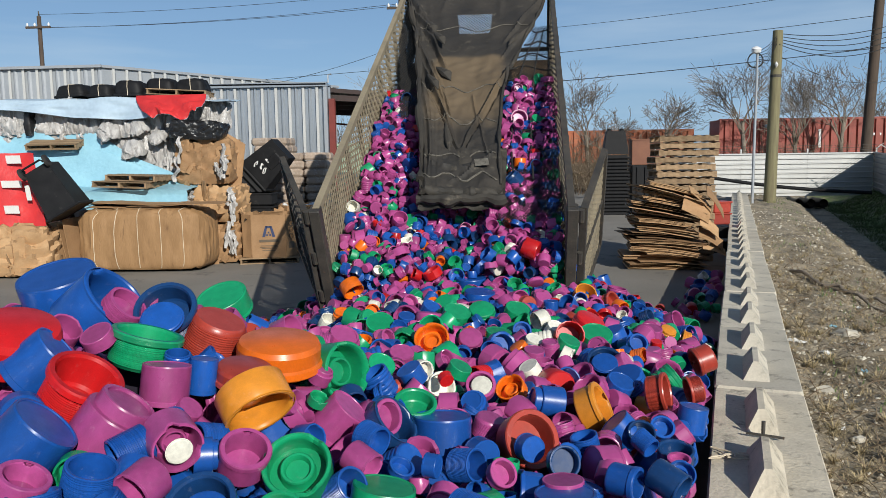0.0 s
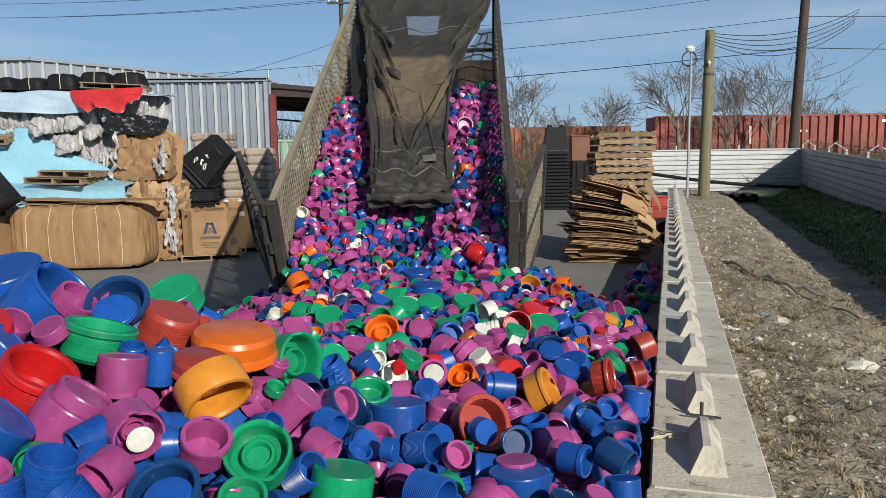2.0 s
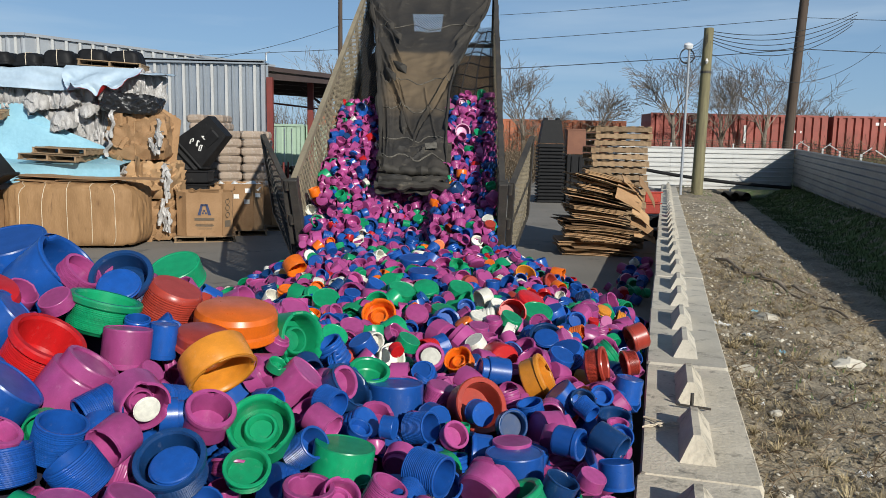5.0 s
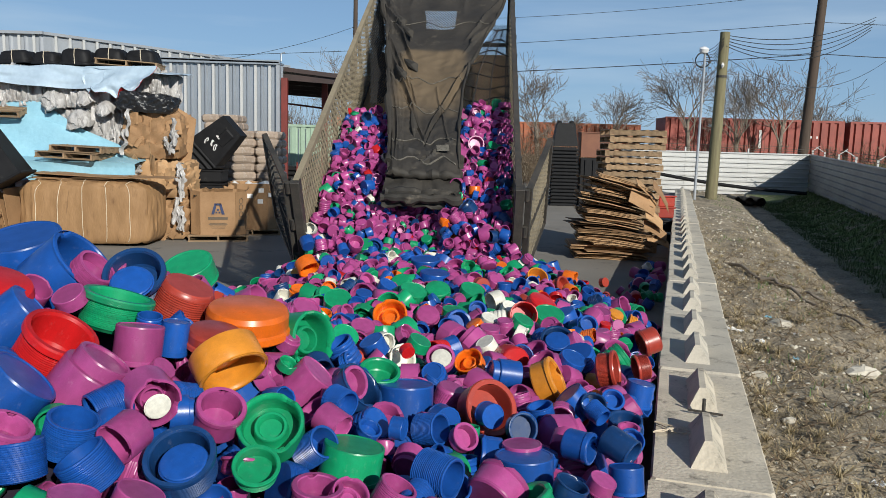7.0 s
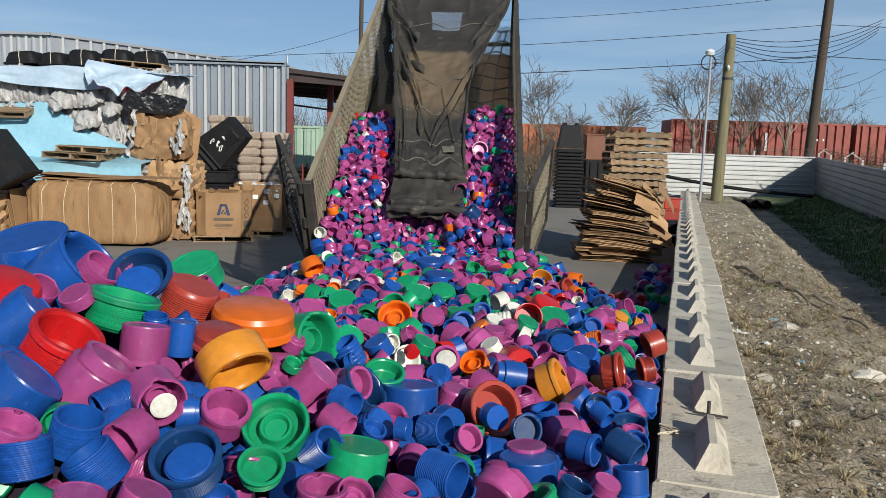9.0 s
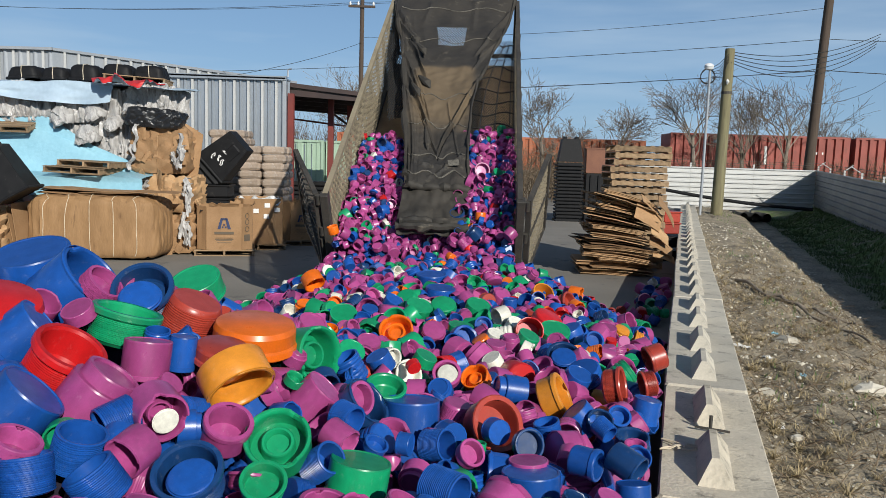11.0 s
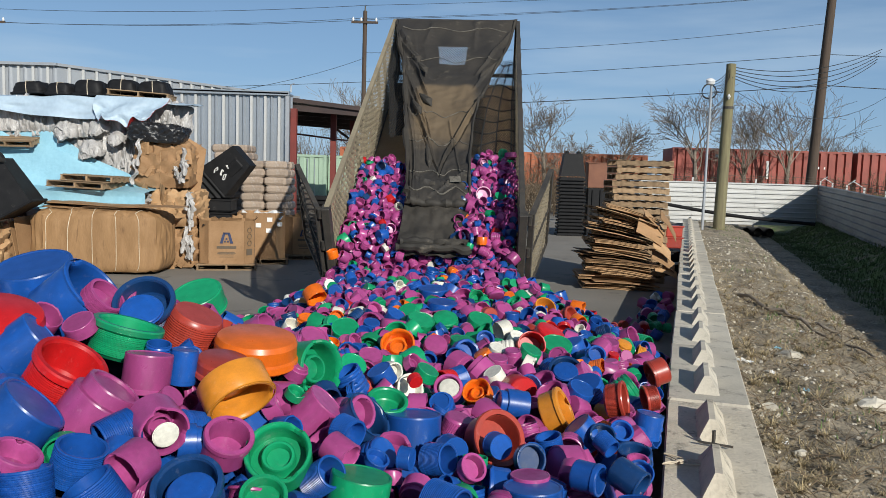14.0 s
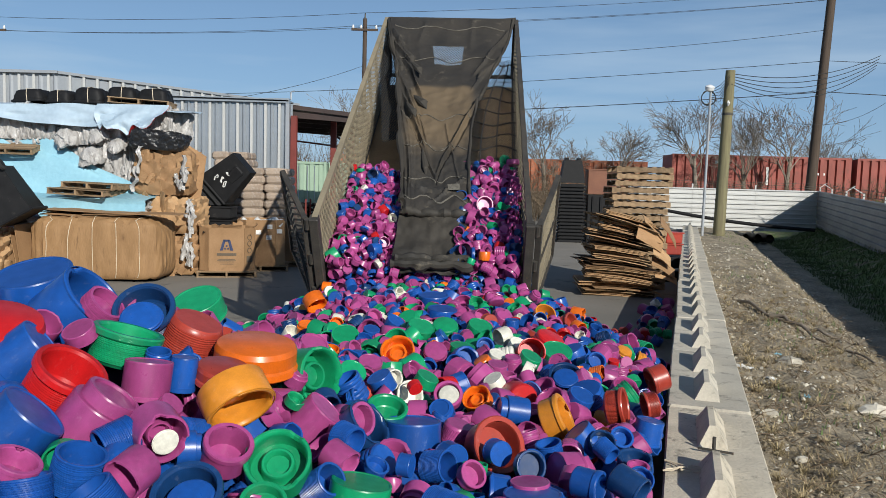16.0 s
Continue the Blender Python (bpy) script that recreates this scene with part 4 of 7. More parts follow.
def cap_matrix(rng, kind, x, y, z, r, up=0.35):
    d = Vector((rng.gauss(0, 1), rng.gauss(-0.25, 1), rng.gauss(up, 1)))
    return Matrix.Translation((x, y, z)) @ turn(d, rng.uniform(0, 360)) @ Matrix.Translation((0, 0, -0.5 * r)) @ Matrix.Scale(r, 4)



# the large caps on top of the heap
cap("lid", "red", -1.747, 3.016, 1.543, 0.327, 0.29, -0.24, 0.93, 67, True, 2)
cap("drum", "blue", -2.046, 3.843, 1.599, 0.374, -0.07, -0.32, 0.95, 134, True, 1)
cap("cup", "blue", -1.770, 3.673, 1.523, 0.346, 0.77, -0.04, 0.63, 201, True, 1)
cap("tube", "purple", -1.601, 3.591, 1.565, 0.193, 0.74, -0.10, 0.66, 268, True, 0.4)
cap("bowl", "dark blue", -1.440, 3.689, 1.513, 0.265, 0.09, -0.72, 0.69, 335, True, 1.2)
cap("lid", "blue", -1.390, 3.512, 1.535, 0.183, 0.15, -0.61, 0.77, 42, True, 0.5)
cap("drum", "green", -1.355, 4.185, 1.469, 0.278, -0.15, -0.44, 0.89, 109, True, 0.8)
cap("ribbed", "dull red", -1.231, 3.716, 1.410, 0.264, 0.42, -0.09, 0.90, 176, True, 1.6)
cap("bowl", "green", -1.370, 3.288, 1.450, 0.275, 0.26, 0.11, 0.96, 243, True, 1.3)
cap("drum", "purple", -1.504, 3.175, 1.524, 0.133, -0.19, -0.49, 0.85, 310, True, 0.8)
cap("bowl", "red", -1.407, 2.838, 1.403, 0.252, 0.56, -0.10, 0.82, 17, True, 1.6)
cap("drum", "purple", -1.180, 3.055, 1.372, 0.188, 0.09, 0.15, 0.99, 84, True, 1.6)
cap("drum", "blue", -1.096, 3.221, 1.359, 0.113, 0.11, 0.06, 0.99, 151, True, 2.5)
cap("hub", "purple", -0.971, 2.628, 1.311, 0.173, 0.62, -0.77, -0.14, 218, True, 1.8)
cap("lid", "white", -0.917, 2.557, 1.298, 0.086, 0.62, -0.77, -0.14, 285, True, 0.4)
cap("plug", "purple", -1.226, 2.715, 1.320, 0.244, 0.59, 0.18, 0.79, 352, True, 1.3)
cap("tube", "blue", -1.121, 2.371, 1.266, 0.160, 0.32, -0.08, 0.95, 59, True, 0.8)
cap("tube", "blue", -1.180, 2.187, 1.259, 0.149, -0.13, 0.18, 0.98, 126, True, 0.8)
cap("tube", "blue", -0.990, 2.221, 1.224, 0.156, -0.49, -0.18, 0.85, 193, True, 0.8)
cap("ring", "purple", -1.256, 2.252, 1.309, 0.144, 0.47, 0.00, 0.88, 260, True, 1)
cap("drum", "blue", -1.613, 2.944, 1.477, 0.212, 0.75, 0.26, 0.61, 327, True, 1.7)
cap("drum", "blue", -1.382, 2.484, 1.343, 0.238, 0.66, 0.24, 0.72, 34, True, 1.5)
cap("cup", "purple", -0.932, 2.334, 1.283, 0.135, -0.35, -0.90, -0.26, 101, True, 1)
cap("bowl", "dark blue", -0.775, 2.382, 1.174, 0.205, -0.01, -0.57, 0.82, 168, True, 1.4)
cap("lid", "blue", -0.756, 2.331, 1.206, 0.144, -0.01, -0.48, 0.88, 235, True, 0.4)
cap("ring", "purple", -0.767, 2.730, 1.209, 0.168, 0.34, -0.43, 0.84, 302, True, 1.3)
cap("cup", "amber", -0.809, 2.993, 1.330, 0.273, 0.55, -0.51, -0.66, 9, True, 0.62)
cap("lid", "orange", -0.895, 3.612, 1.353, 0.383, 0.10, -0.11, 0.99, 76, True, 1.5)
cap("lid", "dull red", -0.949, 3.298, 1.341, 0.240, 0.23, -0.12, 0.97, 143, True, 1.4)
cap("hub", "green", -0.658, 3.753, 1.229, 0.276, 0.80, -0.56, 0.23, 210, True, 1.2)
cap("drum", "green", -0.506, 4.068, 1.167, 0.148, 0.42, -0.48, 0.77, 277, True, 0.7)
cap("drum", "purple", -0.566, 3.323, 1.144, 0.189, 0.69, 0.02, 0.72, 344, True, 1.7)
cap("hub", "green", -0.588, 2.761, 1.158, 0.240, 0.09, -0.66, 0.74, 51, True, 0.9)
cap("bowl", "green", -0.564, 2.449, 1.137, 0.141, 0.17, -0.55, 0.81, 118, True, 1)
cap("tube", "blue", -0.429, 2.751, 1.094, 0.124, 0.66, -0.48, 0.57, 185, True, 1.1)
cap("cup", "purple", -0.388, 2.878, 1.143, 0.121, 0.81, -0.46, -0.36, 252, True, 1.2)
cap("drum", "green", -0.298, 2.771, 1.039, 0.228, 0.16, 0.09, 0.98, 319, True, 1.1)
cap("tube", "blue", -0.392, 3.110, 1.143, 0.126, 0.80, -0.58, -0.13, 26, True, 0.8)
cap("cup", "dark blue", -0.367, 3.385, 1.095, 0.227, 0.69, -0.23, 0.68, 93, True, 0.7)
cap("ring", "purple", -0.379, 3.377, 1.138, 0.144, 0.77, -0.54, 0.33, 160, True, 0.8)
cap("drum", "blue", -0.152, 3.557, 0.991, 0.266, 0.01, 0.12, 0.99, 227, True, 1.4)
cap("bowl", "green", -0.283, 3.658, 1.090, 0.182, 0.16, -0.34, 0.93, 294, True, 1)
cap("hub", "orange", -0.370, 5.450, 0.968, 0.244, -0.05, -0.72, 0.69, 1, True, 1)
cap("drum", "blue", -0.356, 4.161, 1.097, 0.139, -0.44, -0.24, 0.86, 68, True, 1.3)
cap("cup", "white", -0.311, 4.234, 1.105, 0.111, 0.63, -0.78, 0.01, 135, True, 0.7)
cap("drum", "red", -0.177, 4.126, 1.089, 0.078, 0.41, -0.82, -0.40, 202, True, 1)
cap("drum", "green", -0.135, 4.572, 1.012, 0.140, 0.44, -0.17, 0.88, 269, True, 0.9)
cap("ring", "purple", 0.002, 4.223, 1.019, 0.150, -0.01, -0.75, 0.66, 336, True, 0.9)
cap("lid", "white", 0.005, 4.194, 1.035, 0.110, -0.01, -0.75, 0.66, 43, True, 0.8)
cap("hub", "orange", 0.164, 4.262, 0.992, 0.161, -0.37, -0.56, 0.74, 110, True, 1)
cap("plug", "blue", 0.340, 4.063, 0.998, 0.153, -0.96, -0.21, 0.17, 177, True, 1.5)
cap("ring", "amber", 0.571, 4.059, 0.962, 0.234, 0.85, -0.25, 0.45, 244, True, 0.95)
cap("ring", "dull red", 0.221, 3.529, 0.985, 0.247, 0.44, -0.77, 0.47, 311, True, 1)
cap("drum", "blue", 0.231, 3.384, 1.011, 0.113, 0.45, -0.88, 0.14, 18, True, 1.2)
cap("tube", "blue", 0.489, 3.585, 0.934, 0.125, -0.24, -0.07, 0.97, 85, True, 1.1)
cap("cup", "dark blue", 0.362, 3.275, 0.994, 0.133, 0.35, -0.87, 0.34, 152, True, 0.5)
cap("drum", "blue", 0.680, 3.796, 0.937, 0.161, -0.68, 0.03, 0.74, 219, True, 1.6)
cap("tube", "blue", 0.728, 3.514, 0.993, 0.092, 0.58, -0.70, -0.41, 286, True, 1)
cap("ring", "blue", 0.862, 3.817, 0.948, 0.110, 0.07, -0.69, 0.72, 353, True, 0.8)
cap("cup", "dark blue", 0.747, 3.708, 0.955, 0.124, 0.09, -0.69, 0.72, 60, True, 0.6)
cap("bowl", "dull red", 0.965, 4.452, 0.924, 0.203, 0.91, -0.35, 0.23, 127, True, 1.3)
cap("ring", "dull red", 1.476, 5.535, 0.831, 0.189, -0.93, -0.17, -0.33, 194, True, 1.3)
cap("bowl", "dull red", 1.194, 4.584, 0.906, 0.154, -0.98, -0.08, -0.19, 261, True, 1.3)
cap("drum", "blue", 1.109, 4.278, 0.842, 0.156, 0.17, 0.04, 0.99, 328, True, 1.7)
cap("cup", "dark blue", 0.865, 3.537, 0.928, 0.154, 0.01, -0.20, 0.98, 35, True, 0.6)
cap("ring", "purple", 0.854, 3.417, 0.951, 0.094, 0.00, -0.19, 0.98, 102, True, 0.6)
cap("hub", "blue", 0.828, 3.261, 0.954, 0.114, -0.01, -0.72, 0.69, 169, True, 0.8)
cap("ring", "blue", 0.584, 3.120, 0.986, 0.124, 0.83, -0.55, -0.01, 236, True, 1.8)
cap("cup", "dark blue", 0.745, 3.111, 0.992, 0.126, 0.71, -0.63, -0.30, 303, True, 1.4)
cap("drum", "purple", 0.349, 3.082, 0.971, 0.163, -0.03, 0.07, 1.00, 10, True, 0.8)
cap("ring", "purple", 0.112, 3.102, 1.011, 0.111, 0.49, -0.65, 0.59, 77, True, 0.9)
cap("ribbed", "purple", 0.051, 3.680, 0.997, 0.140, 0.28, -0.12, 0.95, 144, True, 1.6)
cap("tube", "blue", -0.024, 3.145, 1.028, 0.132, 0.80, -0.55, 0.24, 211, True, 0.9)
cap("drum", "blue", -0.147, 3.032, 1.070, 0.093, 0.96, -0.28, -0.03, 278, True, 1.1)
cap("ring", "blue", -0.256, 2.957, 1.087, 0.094, 0.43, -0.28, 0.86, 345, True, 0.7)
cap("bowl", "dark blue", 0.744, 4.997, 0.944, 0.201, -0.01, -0.58, 0.82, 52, True, 0.9)
cap("lid", "blue", 0.736, 4.919, 0.969, 0.157, -0.06, -0.53, 0.85, 119, True, 0.4)
cap("drum", "green", 0.774, 5.754, 0.908, 0.233, 0.12, -0.39, 0.91, 186, True, 1.2)
cap("lid", "red", 0.783, 6.218, 0.944, 0.243, 0.38, -0.28, 0.88, 253, True, 1.2)
cap("drum", "green", 0.079, 5.693, 0.934, 0.190, 0.13, -0.10, 0.99, 320, True, 1.2)
cap("plug", "purple", 0.430, 5.395, 0.935, 0.133, 0.02, -0.19, 0.98, 27, True, 1.2)
cap("drum", "green", 0.554, 5.465, 0.949, 0.159, 0.39, -0.25, 0.89, 94, True, 1)
cap("ring", "blue", 0.249, 5.745, 0.975, 0.130, 0.17, -0.81, 0.56, 161, True, 0.8)
cap("drum", "white", 0.499, 5.875, 0.953, 0.153, 0.37, -0.37, 0.86, 228, True, 1)
cap("drum", "white", 0.325, 5.474, 0.961, 0.127, 0.24, -0.32, 0.91, 295, True, 1)
cap("lid", "orange", 0.219, 5.269, 0.973, 0.123, -0.50, -0.20, 0.84, 2, True, 1.6)
cap("drum", "green", -0.847, 6.139, 0.918, 0.223, 0.14, -0.53, 0.84, 69, True, 1)
cap("ring", "purple", -0.680, 5.377, 1.009, 0.111, 0.75, -0.54, 0.39, 136, True, 1)
cap("ring", "purple", -0.703, 6.888, 0.965, 0.142, 0.59, -0.68, 0.44, 203, True, 0.8)
cap("drum", "blue", -0.224, 8.223, 0.883, 0.322, 0.01, -0.11, 0.99, 270, True, 1.3)
cap("drum", "blue", -0.106, 7.360, 0.915, 0.289, 0.06, -0.09, 0.99, 337, True, 1)
cap("lid", "green", -0.060, 6.544, 0.968, 0.219, 0.05, -0.44, 0.89, 44, True, 1)
cap("drum", "green", -0.270, 6.444, 0.936, 0.234, 0.29, -0.33, 0.90, 111, True, 1)
cap("cup", "orange", -1.461, 8.118, 0.893, 0.224, 0.54, -0.53, -0.66, 178, True, 0.8)
cap("plug", "orange", -1.354, 7.133, 0.796, 0.166, 0.07, -0.33, 0.94, 245, True, 1)
cap("lid", "purple", -0.108, 5.494, 0.982, 0.168, 0.10, -0.65, 0.75, 312, True, 1)
cap("drum", "purple", 0.833, 4.981, 0.915, 0.166, 0.75, -0.29, 0.59, 19, True, 1.7)
cap("ring", "blue", 1.049, 5.612, 0.919, 0.130, 0.20, -0.79, 0.57, 86, True, 0.8)
cap("drum", "red", 1.211, 5.799, 0.863, 0.084, 0.05, -0.21, 0.98, 153, True, 1.6)
cap("lid", "white", 0.873, 5.083, 0.945, 0.125, 0.18, -0.33, 0.93, 220, True, 1.2)
cap("lid", "amber", 1.437, 6.479, 0.817, 0.132, 0.29, -0.40, 0.87, 287, True, 1.2)
cap("drum", "purple", 1.254, 6.265, 0.834, 0.181, 0.05, -0.22, 0.97, 354, True, 1.3)
cap("drum", "green", 0.227, 6.559, 0.939, 0.219, 0.25, -0.35, 0.90, 61, True, 1)
cap("drum", "blue", 0.524, 6.872, 0.922, 0.130, -0.01, -0.03, 1.00, 128, True, 2)
cap("drum", "blue", -0.655, 6.291, 0.947, 0.137, 0.17, -0.31, 0.93, 195, True, 1)
cap("drum", "blue", -0.506, 6.681, 0.944, 0.165, 0.45, -0.32, 0.84, 262, True, 1.2)
cap("cup", "white", 0.399, 6.020, 1.000, 0.148, -0.83, -0.51, -0.23, 329, True, 0.9)
cap("cup", "blue", 1.308, 7.159, 0.857, 0.124, 0.31, -0.42, 0.85, 36, True, 0.9)
cap("plug", "purple", -0.704, 3.613, 1.251, 0.105, 0.50, -0.10, 0.86, 103, True, 1)
cap("drum", "purple", -0.722, 3.138, 1.266, 0.078, 0.96, -0.13, 0.24, 170, True, 1)
cap("cup", "purple", 1.633, 7.247, 0.724, 0.178, 0.67, -0.59, 0.45, 237, True, 1)
cap("drum", "white", 0.278, 4.737, 0.973, 0.124, -0.48, -0.28, 0.83, 304, True, 1)
cap("drum", "purple", 0.313, 5.155, 0.949, 0.135, 0.11, -0.19, 0.98, 11, True, 1.3)
cap("drum", "blue", 0.766, 4.537, 0.930, 0.158, 0.32, -0.34, 0.88, 78, True, 1.2)
cap("cup", "purple", 0.599, 4.399, 0.939, 0.166, -0.49, -0.34, 0.80, 145, True, 1)
cap("hub", "green", -0.643, 3.298, 1.235, 0.087, 0.50, -0.18, 0.85, 212, True, 1)
cap("drum", "purple", -0.479, 4.663, 1.066, 0.149, 0.18, -0.39, 0.91, 279, True, 1)
cap("hub", "purple", -0.223, 4.731, 1.026, 0.124, 0.71, -0.45, 0.55, 346, True, 1)
cap("ring", "purple", -0.366, 2.426, 1.065, 0.156, 0.13, -0.08, 0.99, 53, True, 1)
cap("tube", "purple", -0.138, 2.551, 0.998, 0.136, 0.46, -0.01, 0.89, 120, True, 1)
cap("tube", "blue", 0.014, 2.714, 1.028, 0.151, 0.82, -0.58, -0.04, 187, True, 1)
cap("drum", "purple", -0.959, 2.046, 1.198, 0.137, 0.21, 0.09, 0.97, 254, True, 1)
cap("drum", "blue", 0.349, 2.967, 0.937, 0.233, -0.02, 0.08, 1.00, 321, True, 1.1)
cap("drum", "blue", 0.743, 2.949, 0.924, 0.136, -0.04, 0.20, 0.98, 28, True, 1.5)
cap("cup", "dark blue", 0.488, 2.754, 0.949, 0.126, 0.37, -0.09, 0.93, 95, True, 1)
cap("drum", "purple", 0.617, 2.807, 0.962, 0.104, 0.31, -0.21, 0.93, 162, True, 1)
cap("drum", "purple", -0.823, 2.132, 1.163, 0.143, 0.41, 0.12, 0.91, 229, True, 1.2)
cap("hub", "purple", -0.265, 2.440, 1.056, 0.126, 0.37, -0.47, 0.80, 296, True, 1)


def build_heap():
    rng = random.Random(11)
    cells = {}

    def put(x, y, z, r):
        cells.setdefault((int(x // 0.4), int(y // 0.4)), []).append((x, y, z, r))

    def free(x, y, z, r, slack):
        i, j = int(x // 0.4), int(y // 0.4)
        for a in (-1, 0, 1):
            for b in (-1, 0, 1):
                for p in cells.get((i + a, j + b), ()):
                    if (x - p[0]) ** 2 + (y - p[1]) ** 2 + (z - p[2]) ** 2 < (slack * (r + p[3])) ** 2:
                        return False
        return True

    heroes = list(placed)
    for p in placed:
        put(*p)
    single, rest = [], []
    for layer, tries, slack in ((0, 16000, 0.80), (1, 14000, 0.76), (2, 12000, 0.70)):
        for i in range(tries):
            y = 11.8 * rng.random() ** 1.1
            x = rng.uniform(-6.0, SL * y - 0.1)
            h = heap_z(x, y)
            if h < 0.05:
                continue
            big = max(0, 1 - abs(y - 3) / 4)
            r = rng.choice((0.052, 0.06, 0.065, 0.07, 0.075, 0.085)) * (1 + 0.25 * big) if rng.random() < 0.8 - 0.25 * big else rng.uniform(0.085, 0.125) - 0.04 * (y < 4.6)
            z = h - (0.02, 0.09, 0.17)[layer] - 0.02 * (y < 4.6) + rng.uniform(-0.03, 0.03)
            z = max(z, r * 0.8)
            if x > SL * y - 0.05 - r or not free(x, y, z, r, slack - 0.08 * (y < 4.6)):
                continue
            if any((x - a) ** 2 + (y - b_) ** 2 < (0.95 * q + 0.5 * r) ** 2 and z + 1.2 * r > c - 0.8 * q for a, b_, c, q in heroes):
                continue
            # nothing right in front of a large cap's face
            if any((x - a) ** 2 + (y - b_ + 0.9 * q) ** 2 < (0.9 * q) ** 2 and z + r > c - 0.5 * q and q > 0.06 for a, b_, c, q in heroes):
                continue
            put(x, y, z, r)
            colour = pick(rng, NEARMIX if y < 4.6 else MIX)
            kind = "tube" if "blue" in colour and rng.random() < 0.22 else pick(rng, KINDMIX)
            it = (kind, colour, x, y, z, r / (1.12 if kind in ("cup", "tube", "plug") else 1.0))
            (single if layer == 0 else rest).append(it)
    single.sort(key=lambda q: q[3])
    keep = max(0, 300 - cap_count)
    near = [q for q in single if q[3] > 2.3]
    rest += [q for q in single if q[3] <= 2.3] + near[keep:]
    for kind, colour, x, y, z, r in near[:keep]:
        d = Vector((rng.gauss(0, 1), rng.gauss(-0.3, 1), rng.gauss(0.35, 1)))
        cap(kind, colour, x, y, z, 2 * r, d.x, d.y, d.z, rng.uniform(0, 360), False)
    items = [(k, COLOUR_NAMES.index(c), cap_matrix(rng, k, x, y, z, r)) for k, c, x, y, z, r in rest]
    # loose strays along the wall's foot and on the yard
    for i in range(46):
        y = rng.uniform(10.6, 13.6)
        items.append((pick(rng, KINDMIX), COLOUR_NAMES.index(pick(rng, MIX)), cap_matrix(rng, "cup", SL * y - rng.uniform(0.12, 0.55), y, rng.uniform(0.06, 0.22), rng.uniform(0.06, 0.1))))
    for x, y in ((2.3, 11.2), (2.62, 11.7), (2.15, 10.6), (-2.7, 11.1), (-2.3, 11.7), (1.6, 11.4), (-3.2, 10.2), (2.05, 11.9)):
        items.append(("drum", COLOUR_NAMES.index(pick(rng, MIX)), cap_matrix(rng, "drum", x, y, 0.07, 0.07)))
    ob = new("pipe_cap_heap", joined("pipe_cap_heap", items))
    tagged(ob, "heap of mixed purple, blue and green plastic pipe caps", "pipe caps", kind="stuff")
    # near-black sheet below the caps, coloured as the shade in their gaps
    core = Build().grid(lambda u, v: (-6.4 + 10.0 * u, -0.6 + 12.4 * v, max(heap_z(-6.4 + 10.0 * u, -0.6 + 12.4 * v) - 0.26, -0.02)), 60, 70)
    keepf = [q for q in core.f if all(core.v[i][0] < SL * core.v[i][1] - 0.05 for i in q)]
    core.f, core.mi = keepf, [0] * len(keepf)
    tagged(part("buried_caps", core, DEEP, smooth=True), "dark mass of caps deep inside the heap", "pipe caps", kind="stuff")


# ---- the tipping trailer ----
YAW = -2.4
TIP = ((0, -0.467, 8.45, 31.4, -1.54), (0.5, -0.469, 8.43, 31.3, -1.72), (1, -0.472, 8.45, 31.3, -1.89), (1.5, -0.456, 8.6, 31.3, -2.06), (2, -0.459, 8.87, 31.2, -2.24), (2.5, -0.458, 9.19, 31.2, -2.41),
       (3, -0.447, 9.48, 31.1, -2.59), (5.5, -0.438, 10.15, 31.6, -2.51), (6, -0.45, 9.65, 31.5, -2.46), (6.5, -0.45, 9.48, 31.6, -2.41), (7.5, -0.443, 9.49, 31.2, -2.31), (8, -0.439, 9.5, 31.3, -2.26),
       (8.5, -0.454, 9.71, 31.7, -2.21), (11, -0.396, 10.75, 33.7, -2.65), (11.5, -0.404, 11.11, 33.7, -2.64), (12, -0.402, 11.09, 33.3, -2.63), (13, -0.405, 10.98, 33.0, -2.62), (13.5, -0.413, 10.89, 32.9, -2.61),
       (14, -0.398, 10.68, 32.8, -2.39), (14.5, -0.387, 10.19, 32.7, -2.17), (15, -0.431, 9.78, 32.7, -1.95), (16, -0.393, 9.81, 32.8, -1.5))
SLIDE = ((0, 0), (1, 0.06), (1.5, 0.13), (3, 0.6), (5.5, 0.82), (7, 1.08), (8.5, 1.18), (11, 1.47), (12.5, 1.68), (14.5, 1.72), (16, 1.76))
BED_L, BED_H, FRONT_H, HALF = 7.34, 1.24, 1.15, 1.237


def between(rows, t, k=1):
    for a, b in zip(rows, rows[1:]):
        if t <= b[0]:
            return a[k] + (b[k] - a[k]) * (t - a[0]) / (b[0] - a[0])
    return rows[-1][k]


def tip_pose(t):
    return pose(between(TIP, t, 1), between(TIP, t, 2) - 0.05, 0.625, between(TIP, t, 3) - 2.7, 0, between(TIP, t, 4))


